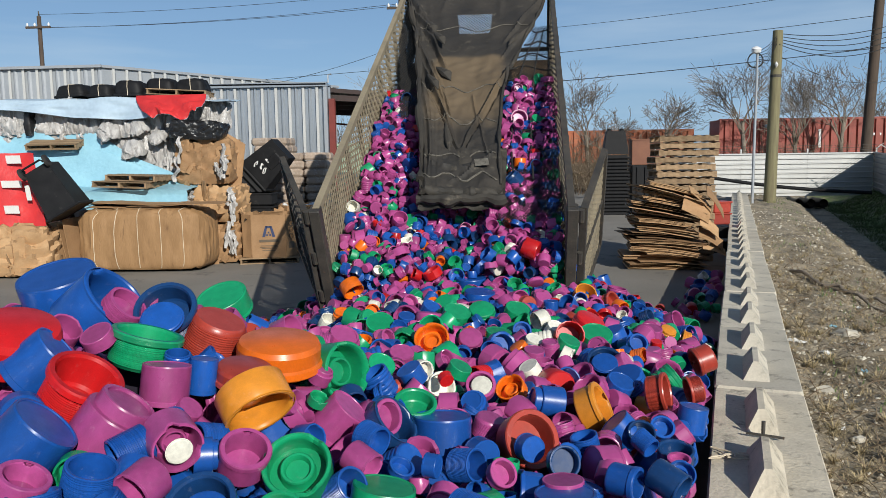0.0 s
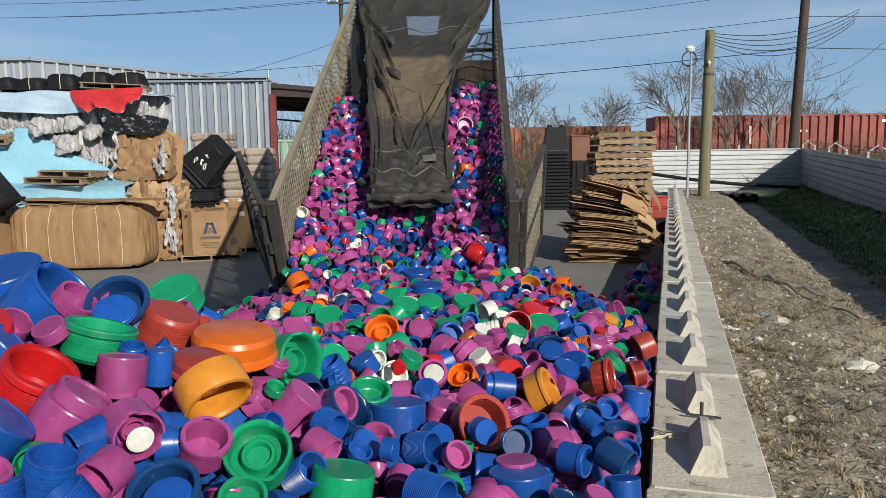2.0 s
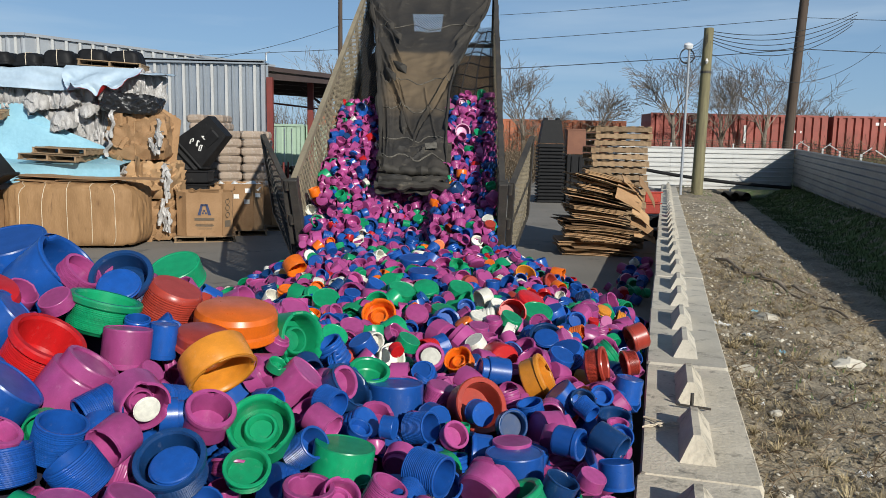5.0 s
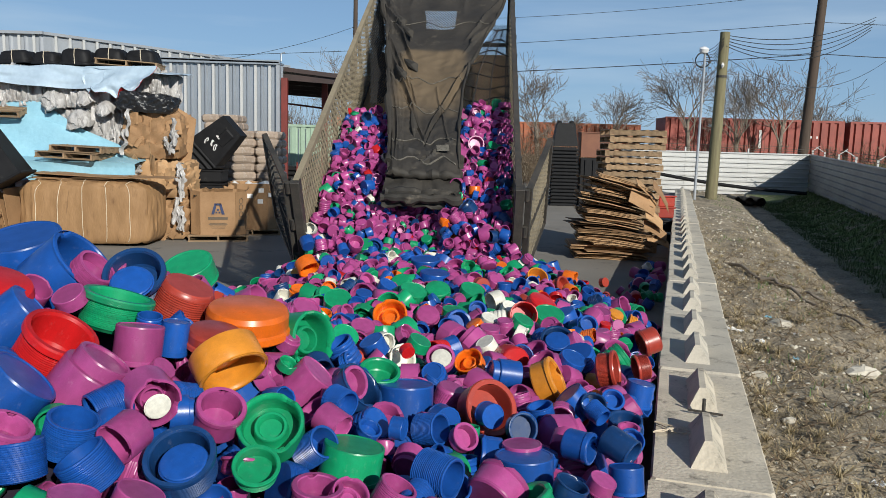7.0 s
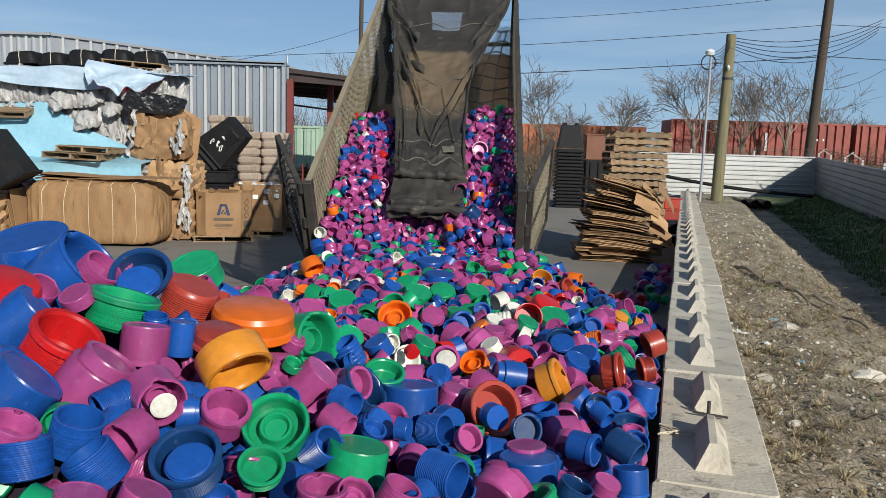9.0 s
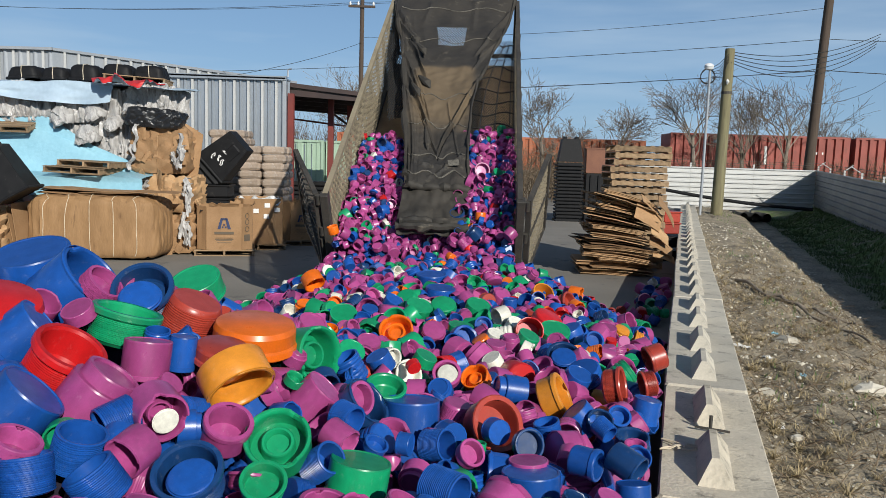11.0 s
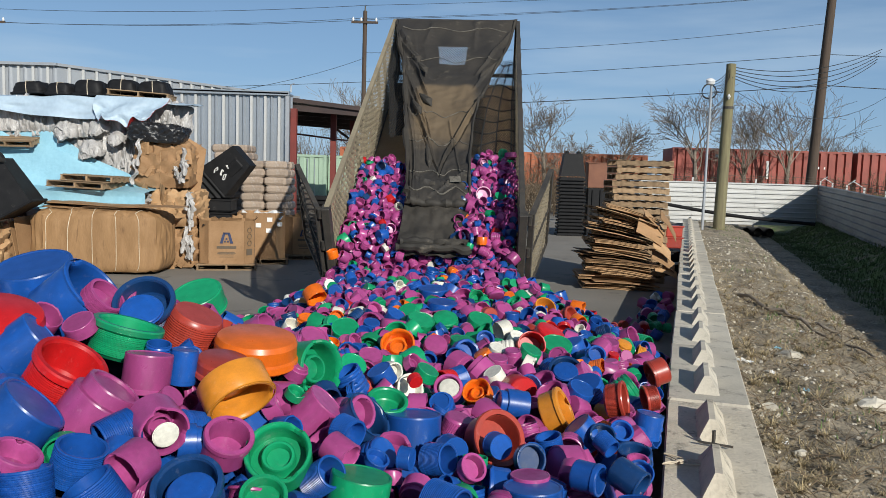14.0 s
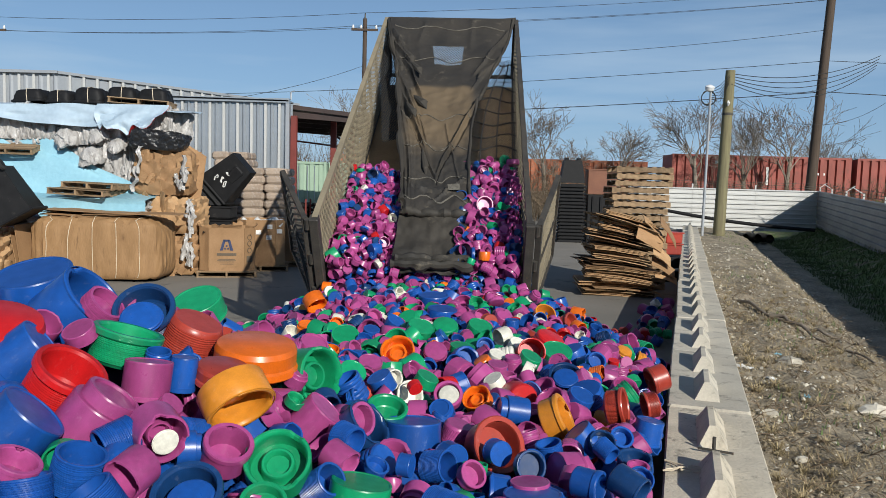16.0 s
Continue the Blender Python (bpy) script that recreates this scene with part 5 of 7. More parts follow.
def lattice(b, x0, y0, x1, y1, step, width, thick, angle, m, mi=0):
    """Parallel flat bars at an angle (degrees), clipped to a rectangle of the xy plane."""
    d = Vector((math.cos(radians(angle)), math.sin(radians(angle))))
    nrm = Vector((-d.y, d.x))
    c = Vector(((x0 + x1) / 2, (y0 + y1) / 2))
    half = (abs(x1 - x0) + abs(y1 - y0)) / 2
    k = -int(half / step) - 1
    while k * step < half:
        p = c + nrm * k * step
        lo, hi = -1e9, 1e9
        for a in (0, 1):
            l0, l1 = (x0, x1) if a == 0 else (y0, y1)
            if abs(d[a]) < 1e-6:
                if not l0 <= p[a] <= l1:
                    lo, hi = 1, 0
                continue
            s0, s1 = sorted(((l0 - p[a]) / d[a], (l1 - p[a]) / d[a]))
            lo, hi = max(lo, s0), min(hi, s1)
        if hi - lo > step * 0.4:
            a, e = p + d * lo, p + d * hi
            w = nrm * width / 2
            q = [(a - w), (e - w), (e + w), (a + w)]
            v = [(u.x, u.y, -thick / 2) for u in q] + [(u.x, u.y, thick / 2) for u in q]
            b.add(v, [(3, 2, 1, 0), (4, 5, 6, 7), (0, 1, 5, 4), (1, 2, 6, 5), (2, 3, 7, 6), (3, 0, 4, 7)], m, mi)
        k += 1


def mesh_panel(length, height, m, step=0.074, width=0.045, angle=22, drop=0.0):
    b = Build()
    lattice(b, 0, 0, length, height, step, width, 0.006, angle, pose(0, 0, 0.004))
    lattice(b, 0, 0, length, height, step, width, 0.006, -angle, pose(0, 0, -0.004))
    b.v = [tuple(m @ Vector((min(max(x, 0), length), min(max(y, 0), height) * (1 - drop * x / length), z))) for x, y, z in b.v]
    return b


COVER_L = 6.3
COVER_LEFT = ((0, -1.22), (0.17, -1.10), (0.25, -0.97), (0.35, -0.86), (0.5, -0.74), (0.8, -0.50), (1.0, -0.36))
COVER_RIGHT = ((0, 1.24), (0.17, 1.08), (0.28, 0.95), (0.37, 0.76), (0.5, 0.60), (0.65, 0.52), (0.8, 0.50), (1.0, 0.56))
# creases: from u, v to u, v, height and half width
CREASES = ((0.0, 0.40, 0.50, 0.86, 0.10, 0.045), (1.0, 0.50, 0.50, 0.86, 0.09, 0.04), (0.05, 0.10, 0.22, 0.40, 0.09, 0.035), (0.02, 0.16, 0.16, 0.30, 0.10, 0.03), (0.10, 0.28, 0.33, 0.50, 0.10, 0.035),
           (0.0, 0.34, 0.30, 0.62, 0.09, 0.035), (0.16, 0.44, 0.40, 0.70, 0.06, 0.025), (0.05, 0.55, 0.42, 0.80, 0.06, 0.03), (0.97, 0.08, 0.80, 0.34, 0.07, 0.03), (0.99, 0.26, 0.84, 0.42, 0.06, 0.025),
           (0.10, 0.70, 0.90, 0.73, 0.025, 0.02), (0.15, 0.90, 0.80, 0.93, 0.05, 0.03), (0.9, 0.88, 0.35, 0.97, 0.05, 0.03), (0.62, 0.60, 0.86, 0.90, 0.04, 0.02), (0.30, 0.02, 0.26, 0.16, 0.03, 0.03), (0.66, 0.01, 0.70, 0.20, 0.03, 0.04))


def tarp_point(u, v):
    """The cover hung from the front bar, narrower and gathered towards its hem; tarp space: y back along the bed."""
    a, c = between(COVER_LEFT, v), between(COVER_RIGHT, v)
    x = a + (c - a) * u + 0.02 * lump(u * 3, v * 9, 2) + 0.025 * (abs(u - 0.5) > 0.49) * lump(u * 2, v * 22, 6)
    e = abs(u - 0.5) * 2
    z = -0.13 * math.sin(math.pi * min(1, v * 1.02)) * (0.4 + 0.6 * (1 - e * e))
    z += 0.05 * (e ** 3) * math.sin(v * 21 + (u > 0.5) * 2) + 0.03 * lump(u * 4, v * 8, 1) + 0.02 * lump(u * 9, v * 16, 5)
    # fine cross wrinkles and upright pleats by the gathered edge
    z += 0.016 * (1 - abs(lump(u * 5 + v * 3, v * 26, 8)) * 2) * (0.3 + v) + 0.05 * max(0, 1 - u * 3.4) * (1 - 2 * abs(lump(u * 16, v * 3.5, 3))) * min(1, v * 6)
    for u0, v0, u1, v1, d, w in CREASES:
        k = min(1, max(0, ((u - u0) * (u1 - u0) + (v - v0) * (v1 - v0) * 9) / ((u1 - u0) ** 2 + 9 * (v1 - v0) ** 2)))
        q = math.hypot(u - u0 - k * (u1 - u0), 3 * (v - v0 - k * (v1 - v0))) * (1 + 0.5 * lump(u * 9, v * 9, 2))
        z += d * math.sin(math.pi * (0.12 + 0.86 * k)) ** 0.5 * max(0, 1 - q / w) ** 1.3
    # the slack lower part laps over the stretched upper part along a V
    fold = v - (0.88 - 0.62 * abs(u - 0.5) - 0.12 * (u < 0.5) * abs(u - 0.5))
    z += 0.05 * min(1, max(0, fold / 0.012))
    return (x, -COVER_L * v, z)


def build_trailer():
    tr = thing("tipping_trailer", tip_pose(0), "tipped steel dump bed with dusty mesh sides and an open tailgate", "dump trailer")
    L, H, W = BED_L, BED_H, HALF
    part("floor", Build().box(2 * W, L - 0.5, 0.06), BOARD, tr, "bare tan bed floor", m=pose(0, (L - 0.5) / 2, -0.06))
    for x in (-0.55, 0.55):
        part("sill", Build().box(0.12, L, 0.2), STEEL, tr, m=pose(x, L / 2, -0.262))
    for i in range(10):
        part("crossmember", Build().box(2 * W - 0.1, 0.08, 0.1), STEEL, tr, m=pose(0, 0.3 + i * 0.73, -0.163))
    for s in (-1, 1):
        m = Matrix.Translation((s * W, 0, 0)) @ Matrix(((0, 0, 1, 0), (1, 0, 0, 0), (0, 1, 0, 0), (0, 0, 0, 1)))
        part("side_mesh", mesh_panel(L, H - 0.02, m, drop=1 - FRONT_H / H), MESH, tr, "dusty tan mesh side")
        # left rail in the tan mesh colour, right rail in dark steel
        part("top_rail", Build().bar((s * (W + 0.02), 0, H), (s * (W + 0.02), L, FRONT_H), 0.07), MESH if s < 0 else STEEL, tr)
        part("bottom_rail", Build().box(0.09, L, 0.12), STEEL, tr, m=pose(s * (W + 0.03), L / 2, -0.08))
        for i in range(1, 9):
            part("side_post", Build().box(0.05, 0.06, H - 0.04 - (H - FRONT_H) * i / 9), STEEL, tr, m=pose(s * (W + 0.045), i * L / 9, 0))
        part("corner_post", Build().box(0.11, 0.13, H + 0.06, None, 0.01), STEEL, tr, m=pose(s * (W + 0.03), 0, -0.03))
        for z in (0.12, 0.62, 1.12):
            part("hinge", Build().tube([(0, 0, 0), (0, 0, 0.14)], 0.035, 10), STEEL, tr, m=pose(s * (W + 0.11), -0.03, z))
        # tailgate leaf swung right round against the side
        ang = 76 if s > 0 else 115
        gw = 1.22
        g = part("tailgate_leaf", Build().bar((0, 0, 0), (gw, 0, 0), 0.06).bar((0, 0, H), (gw, 0, H), 0.06).bar((0.03, 0, 0), (0.03, 0, H), 0.07).bar((gw, 0, 0), (gw, 0, H), 0.07).bar((0.05, 0.02, 0.05), (gw, 0.02, H - 0.05), 0.04).bar((0.0, 0, H * 0.5), (gw, 0, H * 0.5), 0.045),
                 STEEL, tr, "open tailgate leaf of dark mesh", m=pose(s * (W + 0.13), -0.02, 0, 0, 0, ang))
        # left leaf's mesh is darker than the right one's
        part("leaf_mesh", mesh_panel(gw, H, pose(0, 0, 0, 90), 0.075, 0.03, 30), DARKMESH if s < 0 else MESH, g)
    part("front_frame", Build().bar((-W, L, 0), (-W, L, FRONT_H), 0.08).bar((W, L, 0), (W, L, FRONT_H), 0.08).bar((-W, L, FRONT_H), (W, L, FRONT_H), 0.07).bar((-W, L, 0), (W, L, 0), 0.06), STEEL, tr)
    # cover: a sheet with folds, a window patch, seams and a hem that slips out from below
    tarp = part("cover", Build(), STAINED, tr, "dusty black tarpaulin with brown earth stains", m=tarp_pose(0))
    nu, nv = 96, 210
    b = Build().grid(tarp_point, nu, nv)
    f2 = []
    for q in b.f:
        i, j = q[0] % (nu + 1), q[0] // (nu + 1)
        u, v = (i + 0.5) / nu, (j + 0.5) / nv
        if 0.375 < u < 0.64 and 0.176 < v < 0.276:
            continue
        f2.append(q)
    b.f, b.mi = f2, [0] * len(f2)
    tarp.data = b.mesh("cover", STAINED, True)
    wb = Build()
    p0, p1 = Vector(tarp_point(0.5, 0.176)), Vector(tarp_point(0.5, 0.276))
    mw = Matrix.Translation((p0 + p1) / 2 + Vector((0.012, 0, 0))) @ turn(Vector((0, -(p1 - p0).z, (p1 - p0).y)) * -1)
    lattice(wb, -0.32, -0.33, 0.32, 0.33, 0.044, 0.014, 0.004, 56, mw)
    lattice(wb, -0.32, -0.33, 0.32, 0.33, 0.044, 0.014, 0.004, -56, mw @ pose(0, 0, 0.004))
    part("window_net", wb, SEAM, tarp, "open net patch that lets the sky through")
    for v, w in ((0.065, 0.012), (0.255, 0.010), (0.57, 0.008), (0.72, 0.008), (0.87, 0.010), (0.95, 0.012)):
        sb = Build().tube([Vector(tarp_point(0.06 + 0.88 * k / 40, v + 0.012 * math.sin(k * 0.35))) + Vector((0, 0, 0.006)) for k in range(41)], w, 5, 0, False)
        part("seam", sb, SEAM, tarp, "pale worn seam")
    hemroll = Build().tube([Vector(tarp_point(k / 24, 1.0)) + Vector((0, 0.02, -0.03 + 0.02 * lump(k * 0.4, 1, 1))) for k in range(25)], [0.06 + 0.02 * lump(k * 0.5, 3, 3) for k in range(25)], 10)
    part("hem", hemroll, TARP, tarp, smooth=True)
    tag = Build().add([(0, 0, 0), (0.16, 0.02, 0), (0.14, 0.15, 0.01), (-0.02, 0.13, 0.01)], [(0, 1, 2, 3)])
    part("tag", tag, SEAM, tarp, m=Matrix.Translation(Vector(tarp_point(0.68, 0.93)) + Vector((0, 0, 0.05))))
    # rolled edges and pointed tucks of the gathered side
    for u0, w0, amp in ((0.02, 0.045, 0.02), (0.985, 0.035, 0.012)):
        pts, rad = [], []
        for k in range(81):
            v = 0.01 + 0.96 * k / 80
            u = min(0.995, max(0.005, u0 + amp * lump(v * 9, u0 * 50, 3)))
            pts.append(Vector(tarp_point(u, v)) + Vector((0, 0, 0.01)))
            rad.append(max(0.012, w0 * (0.6 + 1.1 * lump(v * 14, u0 * 20, 6))))
        part("fold", Build().tube(pts, rad, 8), TARP, tarp, smooth=True)
    for u0, v0, L_, w0, a0 in ((0.13, 0.22, 0.55, 0.08, 18), (0.17, 0.30, 0.5, 0.07, 24), (0.06, 0.27, 0.6, 0.06, 8), (0.20, 0.46, 0.5, 0.08, 30), (0.12, 0.52, 0.5, 0.06, 22), (0.33, 0.74, 0.7, 0.05, 8), (0.92, 0.30, 0.5, 0.05, -24)):
        tk = Build().tube([(0, 0, 0), (0.0, -L_ * 0.25, 0.03), (0.01, -L_ * 0.7, 0.06), (0.0, -L_, 0.0)], [0.008, w0 * 0.6, w0, 0.006], 8)
        part("tuck", tk, TARP, tarp, m=Matrix.Translation(Vector(tarp_point(u0, v0))) @ pose(0, 0, 0, 0, 0, a0) @ Matrix.Diagonal((1, 1, 0.6, 1)), smooth=True)
    # netting with webbing that hangs from the cover's edge to the side rail
    nb, wb2 = Build(), Build()

    def net_z(x, v):
        return -0.05 - 0.16 * math.sin(math.pi * min(1, v)) - 0.05 * math.sin(x * 4)
    for sgn in (-1, 1):
        for k in range(-40, 150):
            for i in range(30):
                x = 0.40 + 0.03 * i
                y = 0.3 + k * 0.052 + sgn * (x - 0.8) * 1.3
                v = y / COVER_L
                if 0.24 < v < 1.06 and between(COVER_RIGHT, v) - 0.06 < x < 1.2:
                    nb.bar((x, -y, net_z(x, v)), (x + 0.031, -y - sgn * 0.0403, net_z(x + 0.03, v)), 0.006, 0.003)
    for sgn in (-1, 1):
        for k in range(-30, 110):
            for i in range(26):
                x = -1.2 + 0.03 * i
                y = 0.2 + k * 0.045 + sgn * (x + 0.9) * 1.3
                v = y / COVER_L
                if 0.06 < v < 0.66 and between(COVER_LEFT, v) - 0.28 < x < between(COVER_LEFT, v) + 0.05:
                    nb.bar((x, -y, net_z(x, v)), (x + 0.031, -y - sgn * 0.0403, net_z(x + 0.03, v)), 0.009, 0.004)
    for k in range(10):
        v = 0.27 + k * 0.06
        a = between(COVER_RIGHT, v) - 0.05
        wb2.tube([(a + (1.2 - a) * i / 6, -(v + 0.03 * (i / 6 - 0.5) + 0.012 * math.sin(i + k)) * COVER_L, net_z(a + (1.2 - a) * i / 6, v) + 0.012) for i in range(7)], 0.012, 5)
    for f in (0.2, 0.55, 0.9):
        wb2.tube([(between(COVER_RIGHT, v) + (1.2 - between(COVER_RIGHT, v)) * f, -v * COVER_L, net_z(1.0, v) + 0.012) for v in [0.26 + 0.04 * i for i in range(18)]], 0.011, 5)
    part("side_net", nb, NET, tarp, "black netting along the cover's edge")
    part("webbing", wb2, NET, tarp, "black webbing straps of the netting")
    flap = part("cover_hem_flap", Build().grid(lambda u, v: ((u - 0.5) * 0.98 + 0.10, -1.1 * v, 0.05 * lump(u * 5, v * 5, 8) + 0.03 * lump(u * 12, v * 9, 3) - 0.06 * (v > 0.93)), 30, 26, 0, 0.012), TARP, tr, "crumpled lower end of the tarpaulin", m=flap_pose(0), smooth=True)
    roll = Build()
    for k in range(2):
        roll.tube([Vector(((i / 20 - 0.5) * (1.0 - 0.1 * k) + 0.1, -1.06 + 0.09 * k + 0.04 * lump(i * 0.3, k, 5), 0.05 + 0.02 * k + 0.03 * lump(i * 0.35, k, 2))) for i in range(21)], [0.06 + 0.06 * lump(i * 0.35, k * 3, 7) for i in range(21)], 8)
    part("rolled_end", roll, TARP, flap, smooth=True)
    # chassis below
    ch = thing("trailer_chassis", pose(between(TIP, 0, 1), between(TIP, 0, 2), 0, 0, 0, between(TIP, 0, 4)), "dark steel trailer chassis on twin axles", "trailer chassis")
    for x in (-0.45, 0.45):
        part("rail", Build().box(0.14, 8.6, 0.2), STEEL, ch, m=pose(x, 4.6, 0.46))
    for y in (1.3, 2.6):
        part("axle", Build().tube([(-1.0, y, 0.46), (1.0, y, 0.46)], 0.07, 10), STEEL, ch)
        for x in (-0.95, 0.95):
            w = part("wheel", Build().tube([(-0.14, 0, 0), (-0.1, 0, 0), (0.1, 0, 0), (0.14, 0, 0)], [0.38, 0.46, 0.46, 0.38], 24), RUBBER, ch, m=pose(x, y, 0.46), smooth=True)
            part("rim", Build().tube([(-0.15, 0, 0), (0.15, 0, 0)], 0.24, 16), STEEL, w)
    part("ram", Build().tube([(0, 4.6, 0.6), (0, 3.4, 2.9)], [0.11, 0.08], 12), GALV, ch)
    part("pivot", Build().tube([(-0.7, 0.2, 0.52), (0.7, 0.2, 0.52)], 0.06, 10), STEEL, ch)
    return tr, tarp, flap, ch


def tarp_pose(t):
    """The cover turns about the front bar as the load sinks."""
    a = between(((0, 3.8), (3, 4.0), (7, 4.1), (11, 4.4), (16, 4.7)), t)
    return pose(0, BED_L - 0.04, FRONT_H + 0.04, a)


def flap_pose(t):
    out = between(((0, 0.06), (1.5, 0.12), (3, 0.2), (5.5, 0.3), (7, 0.45), (8.5, 0.62), (11, 0.82), (12.5, 0.92), (14.5, 0.94), (16, 0.98)), t)
    return tarp_pose(t) @ pose(0, -COVER_L + 1.05 - out, 0.0, 2, 0, 0)


def load_top(u):
    return 0.48 + 0.045 * u


def build_load():
    """The caps on the bed in clumps that slide back as the bed is drawn away from under them."""
    rng = random.Random(5)
    clumps = []
    rows = 10
    for i in range(rows):
        for j, xc in enumerate((-0.83, 0.0, 0.83)):
            u0 = 0.22 + i * 0.455
            items, spots = [], []
            for layer in (0, 1, 2, 3):
                for k in range(150):
                    x, y = rng.uniform(-0.42, 0.42), rng.uniform(-0.25, 0.25)
                    if abs(xc + x) > HALF - 0.07:
                        continue
                    r = rng.choice((0.05, 0.058, 0.065, 0.072)) if rng.random() < 0.88 else rng.uniform(0.075, 0.11)
                    z = load_top(u0) + (0.14 if j == 2 else 0.0) - layer * 0.10 + rng.uniform(-0.04, 0.04) - 0.35 * max(0, 0.70 - abs(xc + x)) * (1 if i > 0 else 0.3)
                    if i == rows - 1:
                        z -= 0.25 + 0.9 * max(0, y)
                    if any((x - a) ** 2 + (y - b) ** 2 + (z - c) ** 2 < (0.70 * (r + q)) ** 2 for a, b, c, q in spots):
                        continue
                    spots.append((x, y, z, r))
                    mix = (("purple", 62), ("blue", 22), ("green", 7), ("white", 2), ("red", 1.5), ("orange", 0.7), ("dark blue", 4)) if i > 1 else MIX
                    kind = pick(rng, KINDMIX)
                    items.append((kind, COLOUR_NAMES.index(pick(rng, mix)), cap_matrix(rng, kind, x, y, z, r, 0.2)))
            ob = new("sliding_caps", joined("sliding_caps", items))
            tagged(ob, "purple and blue plastic pipe caps sliding off the bed", "pipe caps", "caps sliding off the bed", "stuff")
            clumps.append((ob, xc, u0))
    return clumps


def clump_rows(xc, u0):
    end = -0.12
    times = sorted({a[0] for a in TIP} | {a[0] for a in SLIDE})
    fine = [i * 0.05 for i in range(321)]
    release = next((t for t in fine if u0 - between(SLIDE, t) < end), None)
    rows = []
    if release is not None:
        times = sorted({t for t in times if t < release or t > release + 0.7} | {release, release + 0.6} | {0, 16})
    for t in times:
        if release is None or t <= release:
            rows.append((t, tip_pose(t) @ pose(xc, u0 - between(SLIDE, t), 0)))
        else:
            p = tip_pose(release) @ Vector((xc, end, 0))
            rows.append((t, pose(p.x, p.y - 0.02, 0.24 + 0.10 * math.sin(u0 * 9 + xc * 5), 14, 0, YAW)))
    return rows


def build_tumblers():
    """Single caps that roll off the tail on to the heap and the yard."""
    rng = random.Random(21)
    out = []
    spots = [(2.45, 11.35, 0.07, 6.4, "dull red", "drum"), (2.75, 11.2, 0.06, 7.2, "white", "drum"), (2.2, 10.9, 0.07, 6.0, "blue", "drum"), (-2.5, 10.9, 0.07, 2.2, "orange", "cup")]
    for i in range(26):
        t0 = rng.choice((0.6, 1.2, 1.8, 2.4, 3.0, 4.0, 5.0, 5.8, 6.4, 7.2, 8.2, 9.2, 10.2, 10.9, 11.4, 12.0, 13.2, 14.4, 15.0))
        y = between(TIP, t0, 2) - rng.uniform(0.3, 1.0)
        x = rng.choice((rng.uniform(-1.7, -1.15), rng.uniform(0.55, 1.2)))
        spots.append((x, y, max(heap_z(x, y), 0.25) + 0.05, t0, pick(rng, MIX), pick(rng, KINDMIX)))
    for x, y, z, t0, colour, kind in spots:
        r = rng.uniform(0.055, 0.085)
        ob = new("thread_protector", cap_mesh(kind, colour, False))
        tagged(ob, f"{colour} plastic {CAP_WORDS[kind]} rolling off the bed", "thread protector", "caps rolling off the bed")
        ob.scale = (r, r, r)
        q0 = (rng.uniform(-60, 60), rng.uniform(-60, 60), rng.uniform(0, 360))
        xl = max(-1.1, min(1.1, x + 0.4))
        rows = []
        for t in (0, t0 * 0.5, t0):
            m = tip_pose(t) @ pose(xl, 0.15 + (between(SLIDE, t0) - between(SLIDE, t)), 0.40)
            rows.append((t, m @ pose(0, 0, 0, *q0)))
        a = rows[-1][1].translation
        for k, f in enumerate((0.35, 0.7, 1.0)):
            p = a.lerp(Vector((x, y, z)), f)
            p.z = a.z + (z - a.z) * f * f
            rows.append((t0 + 0.25 * (k + 1), Matrix.Translation(p) @ pose(0, 0, 0, q0[0] + 70 * f, q0[1] + 40 * f, q0[2])))
        if rows[-1][0] < 16:
            rows.append((16, rows[-1][1].copy()))
        out.append((ob, [r_ for r_ in rows if r_[0] <= 16]))
    return out


trailer, cover, cover_flap, chassis = build_trailer()
load = build_load()
build_heap()
tumblers = build_tumblers()


